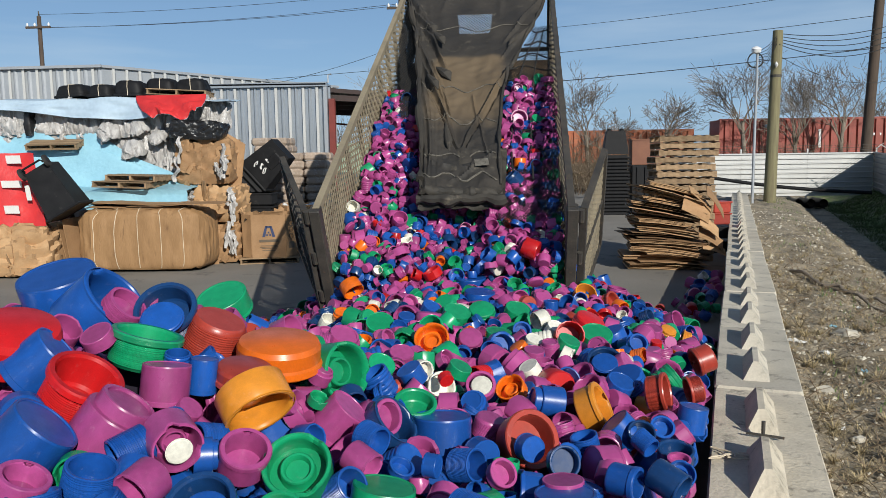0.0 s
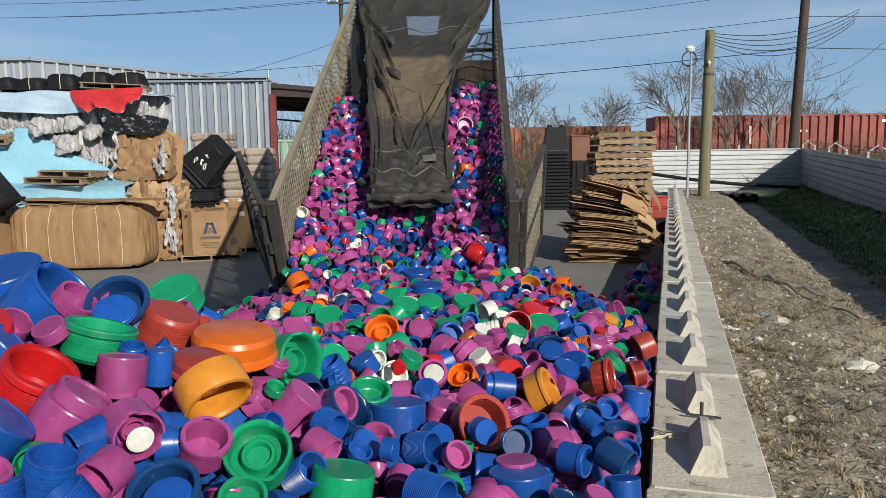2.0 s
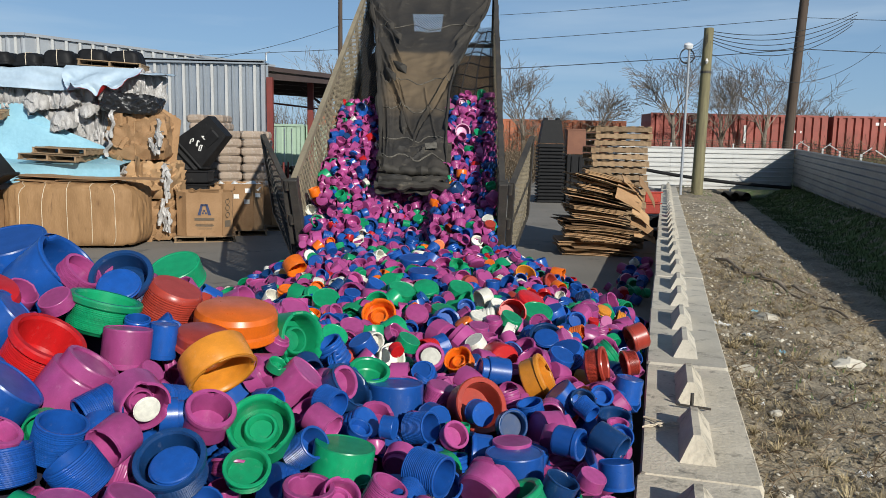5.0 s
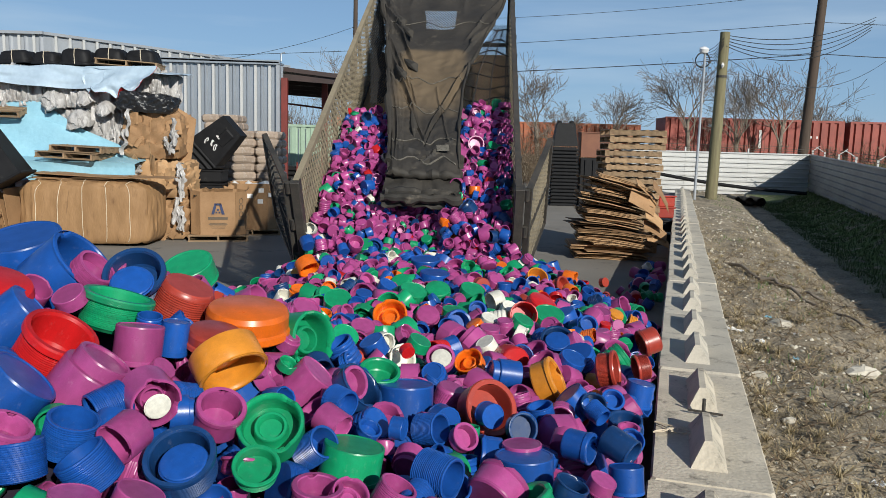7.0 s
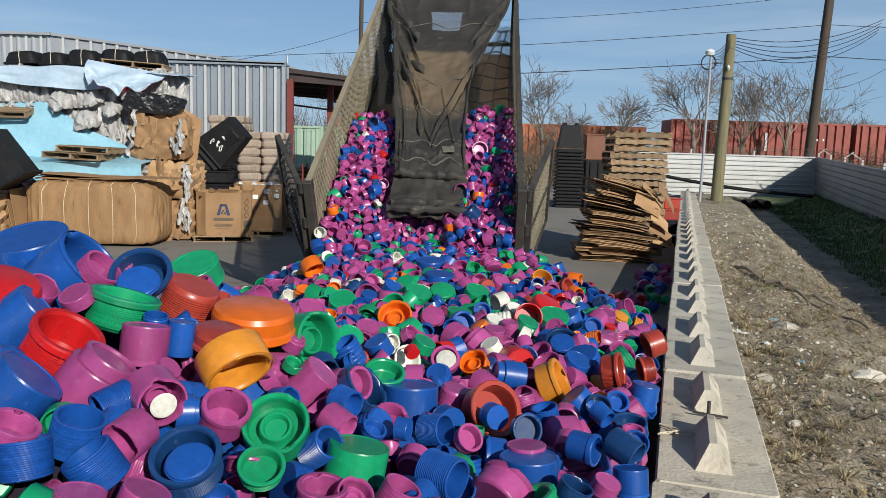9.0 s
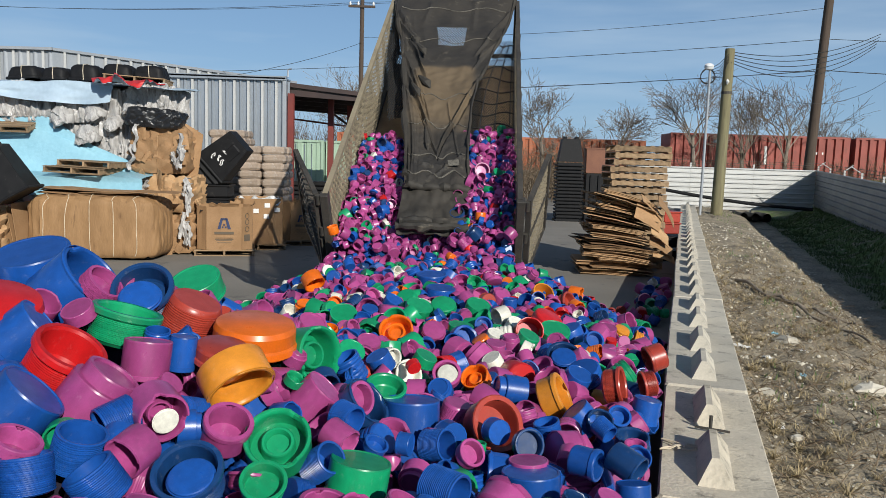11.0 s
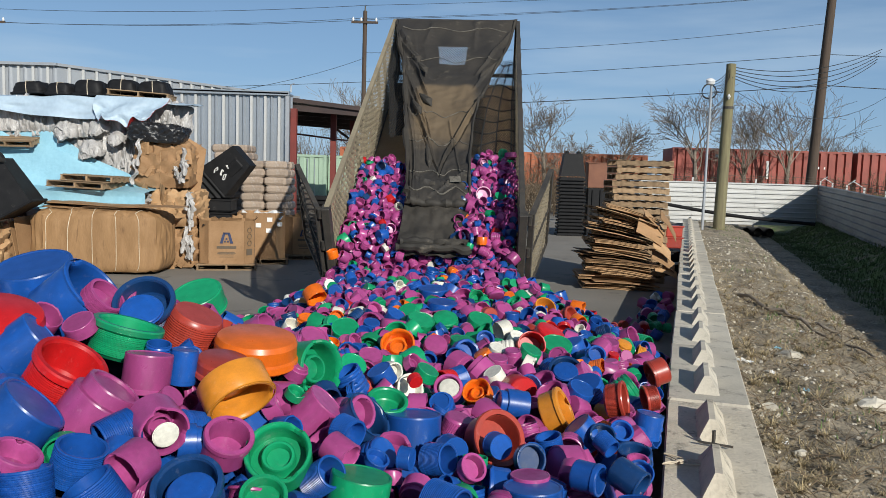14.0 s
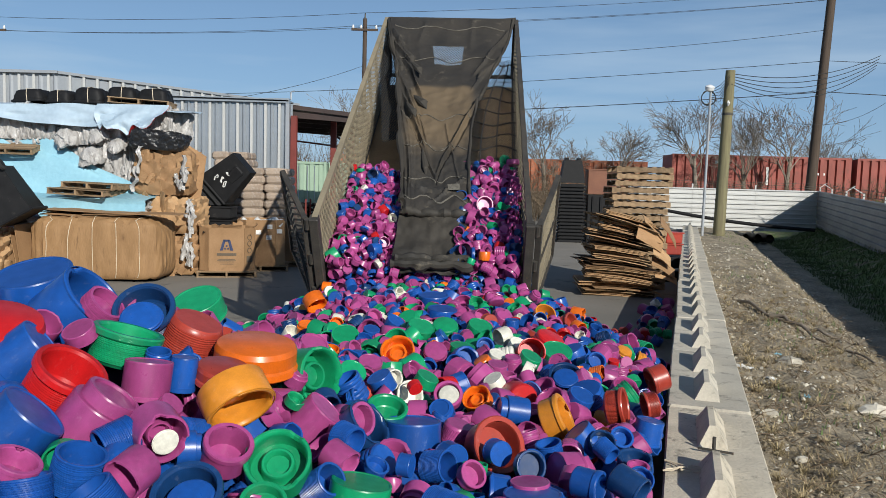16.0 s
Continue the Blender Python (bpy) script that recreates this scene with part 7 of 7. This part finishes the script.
def gaylord(m, sx, sy, h, label, prints, flaps=True):
    """An eight-sided bulk carton on a pallet."""
    g = thing("bulk_carton", m, label, "bulk box", "bulk boxes on pallets")
    c = 0.2
    ring = [(-sx / 2 + c, -sy / 2), (sx / 2 - c, -sy / 2), (sx / 2, -sy / 2 + c), (sx / 2, sy / 2 - c), (sx / 2 - c, sy / 2), (-sx / 2 + c, sy / 2), (-sx / 2, sy / 2 - c), (-sx / 2, -sy / 2 + c)]
    for i in range(8):
        a, b2 = Vector((*ring[i], 0)), Vector((*ring[(i + 1) % 8], 0))
        L = (b2 - a).length
        d = b2 - a
        s_ = Build().grid(lambda u, v: (u * L, 0.012 * math.sin(u * 3.1) * math.sin(v * 3.1) + 0.006 * lump(u * 3, v * 3, i), v * h), 6, 6, 0, -0.014)
        wall = part("carton_wall", s_, CARD, g, m=Matrix.Translation(a) @ pose(0, 0, 0, 0, 0, math.degrees(math.atan2(d.y, d.x))))
        if flaps and i % 2 == 0:
            fl = Build().grid(lambda u, v: (0.05 + u * (L - 0.1), -0.02 - 0.05 * v - 0.03 * lump(u * 4, v, i), 0.13 * v * (0.5 + 0.5 * lump(u * 6, 1, i))), 8, 3, 0, 0.008)
            part("torn_flap", fl, CARD, g, m=wall.matrix_basis @ pose(0, 0, h))
        if i in prints:
            k = L / 0.75
            mk = Build()
            # a tall angular emblem with three dots
            for s in (-1, 1):
                mk.add([(s * 0.03, 0, 0.34), (s * 0.10, 0, 0.34), (s * 0.20, 0, 0.0), (s * 0.11, 0, 0.0)], [(0, 1, 2, 3) if s > 0 else (3, 2, 1, 0)])
            mk.add([(-0.10, 0, 0.34), (0.10, 0, 0.34), (0.075, 0, 0.28), (-0.075, 0, 0.28)], [(0, 1, 2, 3)])
            for dx, dz in ((-0.045, 0.06), (0.045, 0.06), (0, 0.14)):
                mk.add([(dx - 0.025, 0, dz - 0.025), (dx + 0.025, 0, dz - 0.025), (dx + 0.025, 0, dz + 0.025), (dx - 0.025, 0, dz + 0.025)], [(0, 1, 2, 3)])
            part("emblem", mk, PRINT, wall, "dark blue angular emblem", m=pose(L / 2, -0.018, h * 0.48) @ Matrix.Scale(min(k, 1) * 0.72, 4))
            for z, w, hh in ((0.36, 0.42, 0.055), (0.27, 0.36, 0.012), (0.24, 0.40, 0.012), (0.21, 0.34, 0.012), (0.16, 0.3, 0.012)):
                part("print_line", Build().box(w * min(k, 1), 0.004, hh), DARKPRINT if hh > 0.02 else DARKPRINT, wall, m=pose(L / 2, -0.016, z * h))
        if i in (1,) and prints:
            for z in (0.78, 0.64, 0.48):
                part("care_mark", Build().tube([(0.055 * math.cos(a_ * 0.45), 0, 0.055 * math.sin(a_ * 0.45)) for a_ in range(15)], 0.006, 4), DARKPRINT, wall, m=pose(L / 2, -0.02, z * h))
            part("care_mark", Build().box(0.16, 0.004, 0.14), DARKPRINT, wall, m=pose(L / 2, -0.016, 0.2 * h))
    return g


def build_boxes():
    for x, y, a, L in ((-5.05, 17.05, 14, 1.25), (-4.62, 18.3, 12, 1.25), (-3.83, 19.4, 10, 1.05)):
        pallet(pose(x, y, 0, 0, 0, a), "worn wooden pallet under a bulk box", "", L, 1.1)
    g = gaylord(pose(-5.05, 17.05, 0.13, 0, 0, 14), 1.12, 1.0, 0.93, "open eight-sided brown bulk carton with dark emblem", (0, 2))
    part("contents", Build().grid(lambda u, v: (-0.5 + u, -0.45 + 0.9 * v, 0.80 + 0.12 * lump(u * 5, v * 5, 3)), 14, 14), BLACKFILM, g, "dark scrap inside the carton", smooth=True)
    g = gaylord(pose(-4.62, 18.3, 0.13, 0, 0, 12), 1.05, 1.05, 1.05, "plain brown bulk carton filled with white scrap", (), False)
    part("contents", Build().grid(lambda u, v: (-0.5 + u, -0.48 + 0.96 * v, 0.98 + 0.16 * lump(u * 6, v * 6, 5)), 16, 16), PALEPRINT, g, "white scrap heaped in the carton", smooth=True)
    for dx, z in ((0.2, 0.85), (0.42, 0.75), (-0.05, 0.72), (0.18, 0.6)):
        part("paper_label", Build().box(0.12, 0.005, 0.1), PALEPRINT, g, m=pose(dx, -0.545, z))
    gaylord(pose(-3.83, 19.4, 0.13, 0, 0, 10), 0.92, 0.9, 0.92, "brown bulk carton with dark emblem", (0,))


def build_right_stacks():
    rng = random.Random(17)
    z = 0.0
    for i in range(27):
        k = i / 26
        th = rng.choice((0.022, 0.03, 0.045, 0.065, 0.09))
        tilt = 2 + 12 * k ** 1.5 + rng.uniform(-2.2, 2.2)
        w, d = rng.uniform(1.15, 1.55) - 0.15 * k, rng.uniform(0.9, 1.28)
        ob = thing("flat_carton", pose(3.26 + 0.12 * k + rng.uniform(-0.11, 0.11) - (0.09 if 0.35 < k < 0.75 else 0), 15.95 + rng.uniform(-0.08, 0.08), z + 0.004, rng.uniform(-1, 1), tilt, rng.uniform(-6, 6)), "flattened brown carton in a leaning stack", "flat carton", "flattened cartons")
        n = max(1, int(th / 0.02))
        for q in range(n):
            s_ = Build().grid(lambda u, v: ((u - 0.5) * w, (v - 0.5) * d, q * 0.021 + 0.018 * math.sin(u * 3.14) * rng.uniform(0.3, 1) - 0.03 * u * u + 0.006 * lump(u * 4, v * 4, i)), 8, 5, 0, 0.012)
            part("layer", s_, (CARDLIGHT if k > 0.86 else rng.choice((CARD, CARDLIGHT, DARKCARD, CARD, DARKCARD, CARDLIGHT))), ob, m=pose(rng.uniform(-0.03, 0.03), rng.uniform(-0.04, 0.04), 0))
        z += th * 0.93 + rng.uniform(0.0, 0.022)
    for i, (x, y, zz, w, h, rx, ry, rz) in enumerate(((3.75, 15.28, 1.18, 0.62, 0.34, 60, 28, 14), (4.0, 15.3, 0.85, 0.5, 0.3, 48, 35, 20), (4.05, 15.35, 0.62, 0.55, 0.3, 40, 30, 8), (3.88, 15.55, 1.36, 0.6, 0.45, 24, 44, 10), (4.15, 15.5, 1.3, 0.6, 0.4, 36, 52, 18), (4.1, 15.3, 0.42, 0.45, 0.22, 30, 18, 0))):
        s_ = Build().grid(lambda u, v: ((u - 0.5) * w, (v - 0.5) * h, 0.03 * math.sin(u * 3) + 0.015 * lump(u * 4, v * 4, i)), 8, 6, 0, 0.01)
        tagged(part("carton_flap", s_, CARDLIGHT if i % 2 else CARD, m=pose(x, y, zz, rx, ry, rz)), "torn carton flap hanging from the stack", "carton flap", "torn flaps")
    # pallets
    for i in range(18):
        pallet(pose(3.84 + (rng.uniform(-0.03, 0.03) if i < 15 else 0.06), 17.15 + rng.uniform(-0.03, 0.03), i * 0.1455, 0, 0, 90 + rng.uniform(-2, 2)), "weathered wooden pallet in a tall stack", "stacked pallets", 1.02, 1.2, rng)
    # crates by the wall
    for i, (zz, mt, lb) in enumerate(((0.0, BLACKPL, "black plastic crate beside the wall"), (0.32, BLACKPL, "black plastic crate beside the wall"), (0.64, BRICK, "red plastic crate on black crates"), (0.9, BRICK, "red plastic crate on black crates"))):
        t = thing("plastic_crate", pose(4.95, 18.3, zz, 0, 0, 5 * i), lb, "crate", "crates beside the wall")
        part("shell", Build().box(0.42, 0.4, 0.24, None, 0.02), mt, t)
        part("rim", Build().box(0.47, 0.45, 0.035, None, 0.01), mt, t, m=pose(0, 0, 0.22))
    # far stack of nested black bins, cabinet and crate
    t = thing("nested_bin_stack", pose(4.25, 30, 0), "tall stack of nested black plastic bins", "plastic bins")
    for i in range(17):
        part("bin_rim", Build().box(1.02, 0.8, 0.075, None, 0.02).box(0.86, 0.64, 0.06, pose(0, 0, 0.07)), BLACKPL, t, m=pose(rng.uniform(-0.02, 0.02), 0, i * 0.13))
    b = Build().add([(-0.46, -0.36, 0), (0.46, -0.36, 0), (0.46, 0.36, 0), (-0.46, 0.36, 0), (-0.33, -0.27, 0.85), (0.33, -0.27, 0.85), (0.33, 0.27, 0.85), (-0.33, 0.27, 0.85)], [(4, 5, 6, 7), (0, 1, 5, 4), (1, 2, 6, 5), (2, 3, 7, 6), (3, 0, 4, 7)])
    part("top_bin", b, BLACKPL, t, m=pose(0.0, 0, 2.25))
    for dx in (-0.22, 0.22):
        part("foot", Build().box(0.14, 0.4, 0.1, None, 0.02), BLACKPL, t, m=pose(dx, 0, 3.09))
    t = thing("brown_cabinet", pose(5.42, 30.3, 1.84), "rust brown cabinet standing on a dark crate", "cabinet")
    part("body", Build().box(1.1, 0.7, 0.92, None, 0.015), BROWNBOX, t)
    part("top", Build().box(1.16, 0.76, 0.04), BROWNBOX, t, m=pose(0, 0, 0.92))
    for zz in (0.4, 0.52):
        part("knob", Build().box(0.04, 0.03, 0.04), PALEPRINT, t, m=pose(0.3, -0.36, zz))
    t = thing("dark_crate", pose(5.5, 30.3, 0), "large dark bulk crate with ribbed front", "crate")
    part("body", Build().box(1.3, 1.0, 1.82, None, 0.03), BLACKPL, t)
    for dx in (-0.45, -0.15, 0.15, 0.45):
        part("rib", Build().box(0.06, 0.06, 1.7, None, 0.01), BLACKPL, t, m=pose(dx, -0.52, 0.06))
    # pipe along the far fence, culvert ends
    pts = [Vector((8.6, 34.6, 1.25)).lerp(Vector((15.0, 33.2, 0.55)), i / 12) - Vector((0, 0, 0.12 * math.sin(math.pi * i / 12))) for i in range(13)]
    tagged(part("black_pipe", Build().tube(pts, 0.075, 10), BLACKPL, smooth=True), "long black plastic pipe leaning along the fence", "pipe")
    for i in range(3):
        tagged(part("culvert_pipe", Build().tube([(12.2 + i * 0.5, 33.4, 0.12), (12.3 + i * 0.5, 34.8, 0.12)], 0.19, 14, 0, False).tube([(12.2 + i * 0.5, 33.4, 0.12), (12.3 + i * 0.5, 34.8, 0.12)], 0.15, 14, 0, False), BLACKPL, smooth=True), "short black drain pipe in the ditch", "pipe", "drain pipes")


def stone(b, p, r, rng):
    n, k = 7, 4
    off = rng.uniform(0, 50)
    v = []
    for j in range(k + 1):
        for i in range(n):
            a, c = 2 * math.pi * i / n, math.pi * (j + 0.15) / (k + 0.3)
            d = Vector((math.cos(a) * math.sin(c), math.sin(a) * math.sin(c), math.cos(c) * 0.65))
            v.append(Vector(p) + d * r * (1 + 0.5 * lump(d.x + off, d.y, d.z, 1.3)))
    f = [(j * n + i, j * n + (i + 1) % n, (j + 1) * n + (i + 1) % n, (j + 1) * n + i) for j in range(k) for i in range(n)]
    b.add(v, [q[::-1] for q in f] + [tuple(range(n)), tuple(range((k + 1) * n - 1, k * n - 1, -1))])


def on_earth(w, y):
    return (w + SL * y, y, earth_z(w, y))


def build_litter():
    rng = random.Random(33)
    for x, y, r, lb in ((3.98, 7.3, 0.125, "pale broken rock on bare earth"), (3.9, 9.0, 0.14, "pale flat rock on bare earth"), (2.88, 7.0, 0.085, "flat broken brick on bare earth"), (2.62, 5.75, 0.05, "small pale stone on bare earth")):
        b = Build()
        stone(b, (0, 0, 0), r, rng)
        q = part("rock", b, ROCK, m=Matrix.Translation((x, y, earth_z(x - SL * y, y) + r * 0.3)) @ Matrix.Diagonal((1.25, 0.9, 0.75, 1)))
        tagged(q, lb, "rock")
    b = Build()
    for i in range(2600):
        y = 2.5 + 24 * rng.random() ** 2
        w = 0.62 + 2.6 * rng.random() ** 1.3
        r = rng.choice((0.004, 0.005, 0.006, 0.007, 0.009, 0.012, 0.017)) * (1 + 0.05 * y)
        p = on_earth(w, y)
        stone(b, (p[0], p[1], p[2] + r * 0.25), r, rng)
    cl = Build()
    for i in range(1500):
        y = 2.5 + 16 * rng.random() ** 1.7
        w = 0.62 + 2.3 * rng.random()
        r = rng.uniform(0.010, 0.036)
        p = on_earth(w, y)
        stone(cl, (p[0], p[1], p[2] + r * 0.2), r, rng)
    tagged(part("clods", cl, EARTH), "crumbled clods of bare earth", "earth", kind="stuff")
    tagged(part("gravel", b, ROCK), "scattered pale gravel and rubble", "gravel", kind="stuff")
    b = Build()
    for i in range(15000):
        y = 2.4 + 20 * rng.random() ** 1.8
        w = 0.6 + rng.random() * 2.3
        if lump(w * 1.2, y * 1.2, 4) < -0.08 and rng.random() < 0.85:
            continue
        p = Vector(on_earth(w, y))
        a, L = rng.uniform(0, 6.28), rng.uniform(0.04, 0.15)
        lift = rng.uniform(0.005, 0.06)
        d = Vector((math.cos(a), math.sin(a), 0))
        n = Vector((-d.y, d.x, 0)) * rng.uniform(0.0018, 0.0035)
        m_, e = p + d * L * 0.5 + Vector((0, 0, lift)), p + d * L + Vector((0, 0, lift * 0.5))
        b.add([p - n, p + n, m_ + n, m_ - n, e], [(0, 1, 2, 3), (3, 2, 4)])
    for i in range(150):
        y, w = 2.6 + 13 * rng.random() ** 1.5, 0.65 + 1.9 * rng.random()
        p = Vector(on_earth(w, y))
        k = rng.uniform(0.6, 1.5)
        for j in range(34):
            a, L = rng.uniform(0, 6.28), rng.uniform(0.06, 0.2) * k
            up = rng.uniform(0.1, 0.8)
            d = Vector((math.cos(a), math.sin(a), 0))
            n = Vector((-d.y, d.x, 0)) * 0.003
            e = p + d * L * (1 - 0.4 * up) + Vector((0, 0, L * up * 0.7))
            m_ = p.lerp(e, 0.5) + Vector((0, 0, 0.03 * k))
            b.add([p - n, p + n, m_ + n, m_ - n, e], [(0, 1, 2, 3), (3, 2, 4)])
    tagged(part("straw", b, STRAW), "dry straw and dead grass on the earth", "dry grass", kind="stuff")
    b = Build()
    for i in range(22000):
        y = 6 + 30 * rng.random()
        w = rng.uniform(3.7, 6.2) if i % 5 else rng.uniform(0.9, 2.6)
        if w < 3 and (lump(w * 0.9, y * 0.5, 8) < 0.18 or rng.random() < 0.75):
            continue
        p = Vector(on_earth(w, y))
        a, h = rng.uniform(0, 6.28), rng.uniform(0.03, 0.11)
        d = Vector((math.cos(a) * 0.03, math.sin(a) * 0.03, h))
        n = Vector((0.011, 0.006, 0))
        b.add([p - n, p + n, p + d], [(0, 1, 2)])
    tagged(part("weeds", b, WEED), "low green weeds along the ditch", "weeds", kind="stuff")
    b = Build()
    for i in range(520):
        y = 2.6 + 12 * rng.random() ** 1.5
        w = 0.6 + rng.random() * 2.2
        p = Vector(on_earth(w, y))
        for k in range(rng.choice((1, 2, 4))):
            a, L = rng.uniform(0, 6.28), rng.uniform(0.1, 0.34)
            e = p + Vector((math.cos(a) * L, math.sin(a) * L, rng.uniform(0.01, 0.14)))
            b.tube([p, p.lerp(e, 0.5) + Vector((0, 0, 0.03)), e], [0.0035, 0.003, 0.0015], 4, 0, False)
    tagged(part("twigs", b, BRUSH), "dead twigs and stalks on the earth", "twigs", kind="stuff")
    for i, (w0, y0, w1, y1) in enumerate(((1.0, 13.2, 2.5, 9.6), (1.4, 12.0, 2.6, 10.9))):
        pts = []
        for k in range(15):
            w, y = w0 + (w1 - w0) * k / 14 + 0.06 * math.sin(k * 1.2), y0 + (y1 - y0) * k / 14
            p = on_earth(w, y)
            pts.append((p[0], p[1], p[2] + 0.04 + 0.03 * math.sin(k)))
        tagged(part("root", Build().tube(pts, [0.03 - 0.0012 * k for k in range(15)], 8), BARK, smooth=True), "long dead root lying across the earth", "root", "dead roots")
    b = Build()
    for i in range(170):
        y = 3 + 12 * rng.random() ** 1.4
        w = 0.62 + 1.9 * rng.random()
        p = on_earth(w, y)
        b.box(rng.uniform(0.012, 0.05), rng.uniform(0.01, 0.035), rng.uniform(0.004, 0.014), Matrix.Translation((p[0], p[1], p[2] + 0.008)) @ pose(0, 0, 0, rng.uniform(-30, 30), rng.uniform(-30, 30), rng.uniform(0, 360)))
    tagged(part("chips", b, ROCK), "pale chips of broken plastic and stone", "litter", kind="stuff")
    for i in range(9):
        w, y = rng.uniform(0.7, 2.2), rng.uniform(4.5, 11)
        p = on_earth(w, y)
        L = rng.uniform(0.05, 0.12)
        s_ = Build().grid(lambda u, v: ((u - 0.5) * L, (v - 0.5) * L, 0.03 * lump(u * 3, v * 3, i) + 0.02), 6, 6, 0, 0.003)
        tagged(part("litter_scrap", s_, PALEPRINT if i % 5 else SKYBLUE, m=pose(*p, 0, 0, rng.uniform(0, 360)), smooth=True), "crumpled scrap of plastic litter", "litter", "scraps of litter")


def build_loose_flap():
    """The corner of the sheet that the wind lifts: blue above, red beneath; space: hinge along x."""
    b = Build()

    def fn(u, v):
        taper = 1 - 0.35 * v * v
        return ((u - 0.5) * 1.6 * taper - 0.12 * v, -0.66 * v * (1 - 0.25 * abs(u - 0.4) + 0.16 * lump(u * 6, 1, 9)), 0.09 * math.sin(u * 11 + v * 5) * v + 0.13 * lump(u * 4, v * 4, 4) * v + 0.05 * lump(u * 11, v * 11, 6) * v)
    b.grid(fn, 30, 18, 0)
    b.grid(lambda u, v: Vector(fn(u, v)) + Vector((0, 0, -0.012)), 30, 18, 1)
    return tagged(part("loose_sheet_corner", b, [PALESHEET, REDSHEET], m=flap_turn(0), smooth=True), "wind-lifted sheet corner, pale blue above and red beneath", "plastic sheet")


def flap_turn(a, twist=0):
    return pose(-7.05, 16.86, 3.64, a, 0, -3) @ pose(0, 0, 0, 0, twist, 0)


build_left_stacks()
build_boxes()
build_right_stacks()
build_litter()
loose_flap = build_loose_flap()


def motions():
    walk(trailer, [(r[0], tip_pose(r[0])) for r in TIP])
    walk(chassis, [(r[0], pose(r[1], r[2], 0, 0, 0, r[4])) for r in TIP])
    walk(cover, [(t, tarp_pose(t)) for t in (0, 3, 7, 11, 16)])
    walk(cover_flap, [(t, flap_pose(t)) for t in (0, 1.5, 3, 5.5, 7, 8.5, 11, 12.5, 14.5, 16)])
    for ob, xc, u0 in load:
        walk(ob, clump_rows(xc, u0))
    for ob, rows in tumblers:
        walk(ob, rows)
    # the loose corner is blown over twice and drops again
    walk(loose_flap, [(t, flap_turn(a, k)) for t, a, k in ((0, 48, 180), (0.5, 44, 176), (1.0, 50, 184), (2.0, 46, 178), (3.2, 50, 180), (3.7, 10, 120), (4.2, -10, 60), (4.7, 30, 15), (5.3, 60, 0), (6.5, 58, 4), (7.0, 64, -3), (8.7, 64, 2), (9.3, 30, 40), (9.8, -5, 100), (10.3, -15, 150), (10.8, -8, 180), (11.2, 20, 184), (11.6, 46, 180), (12.0, 52, 178), (13.0, 54, 176), (13.5, 52, 172), (13.65, 40, 120), (13.8, 46, 55), (13.95, 58, 4), (14.5, 66, -2), (16.0, 62, 0))])


motions()
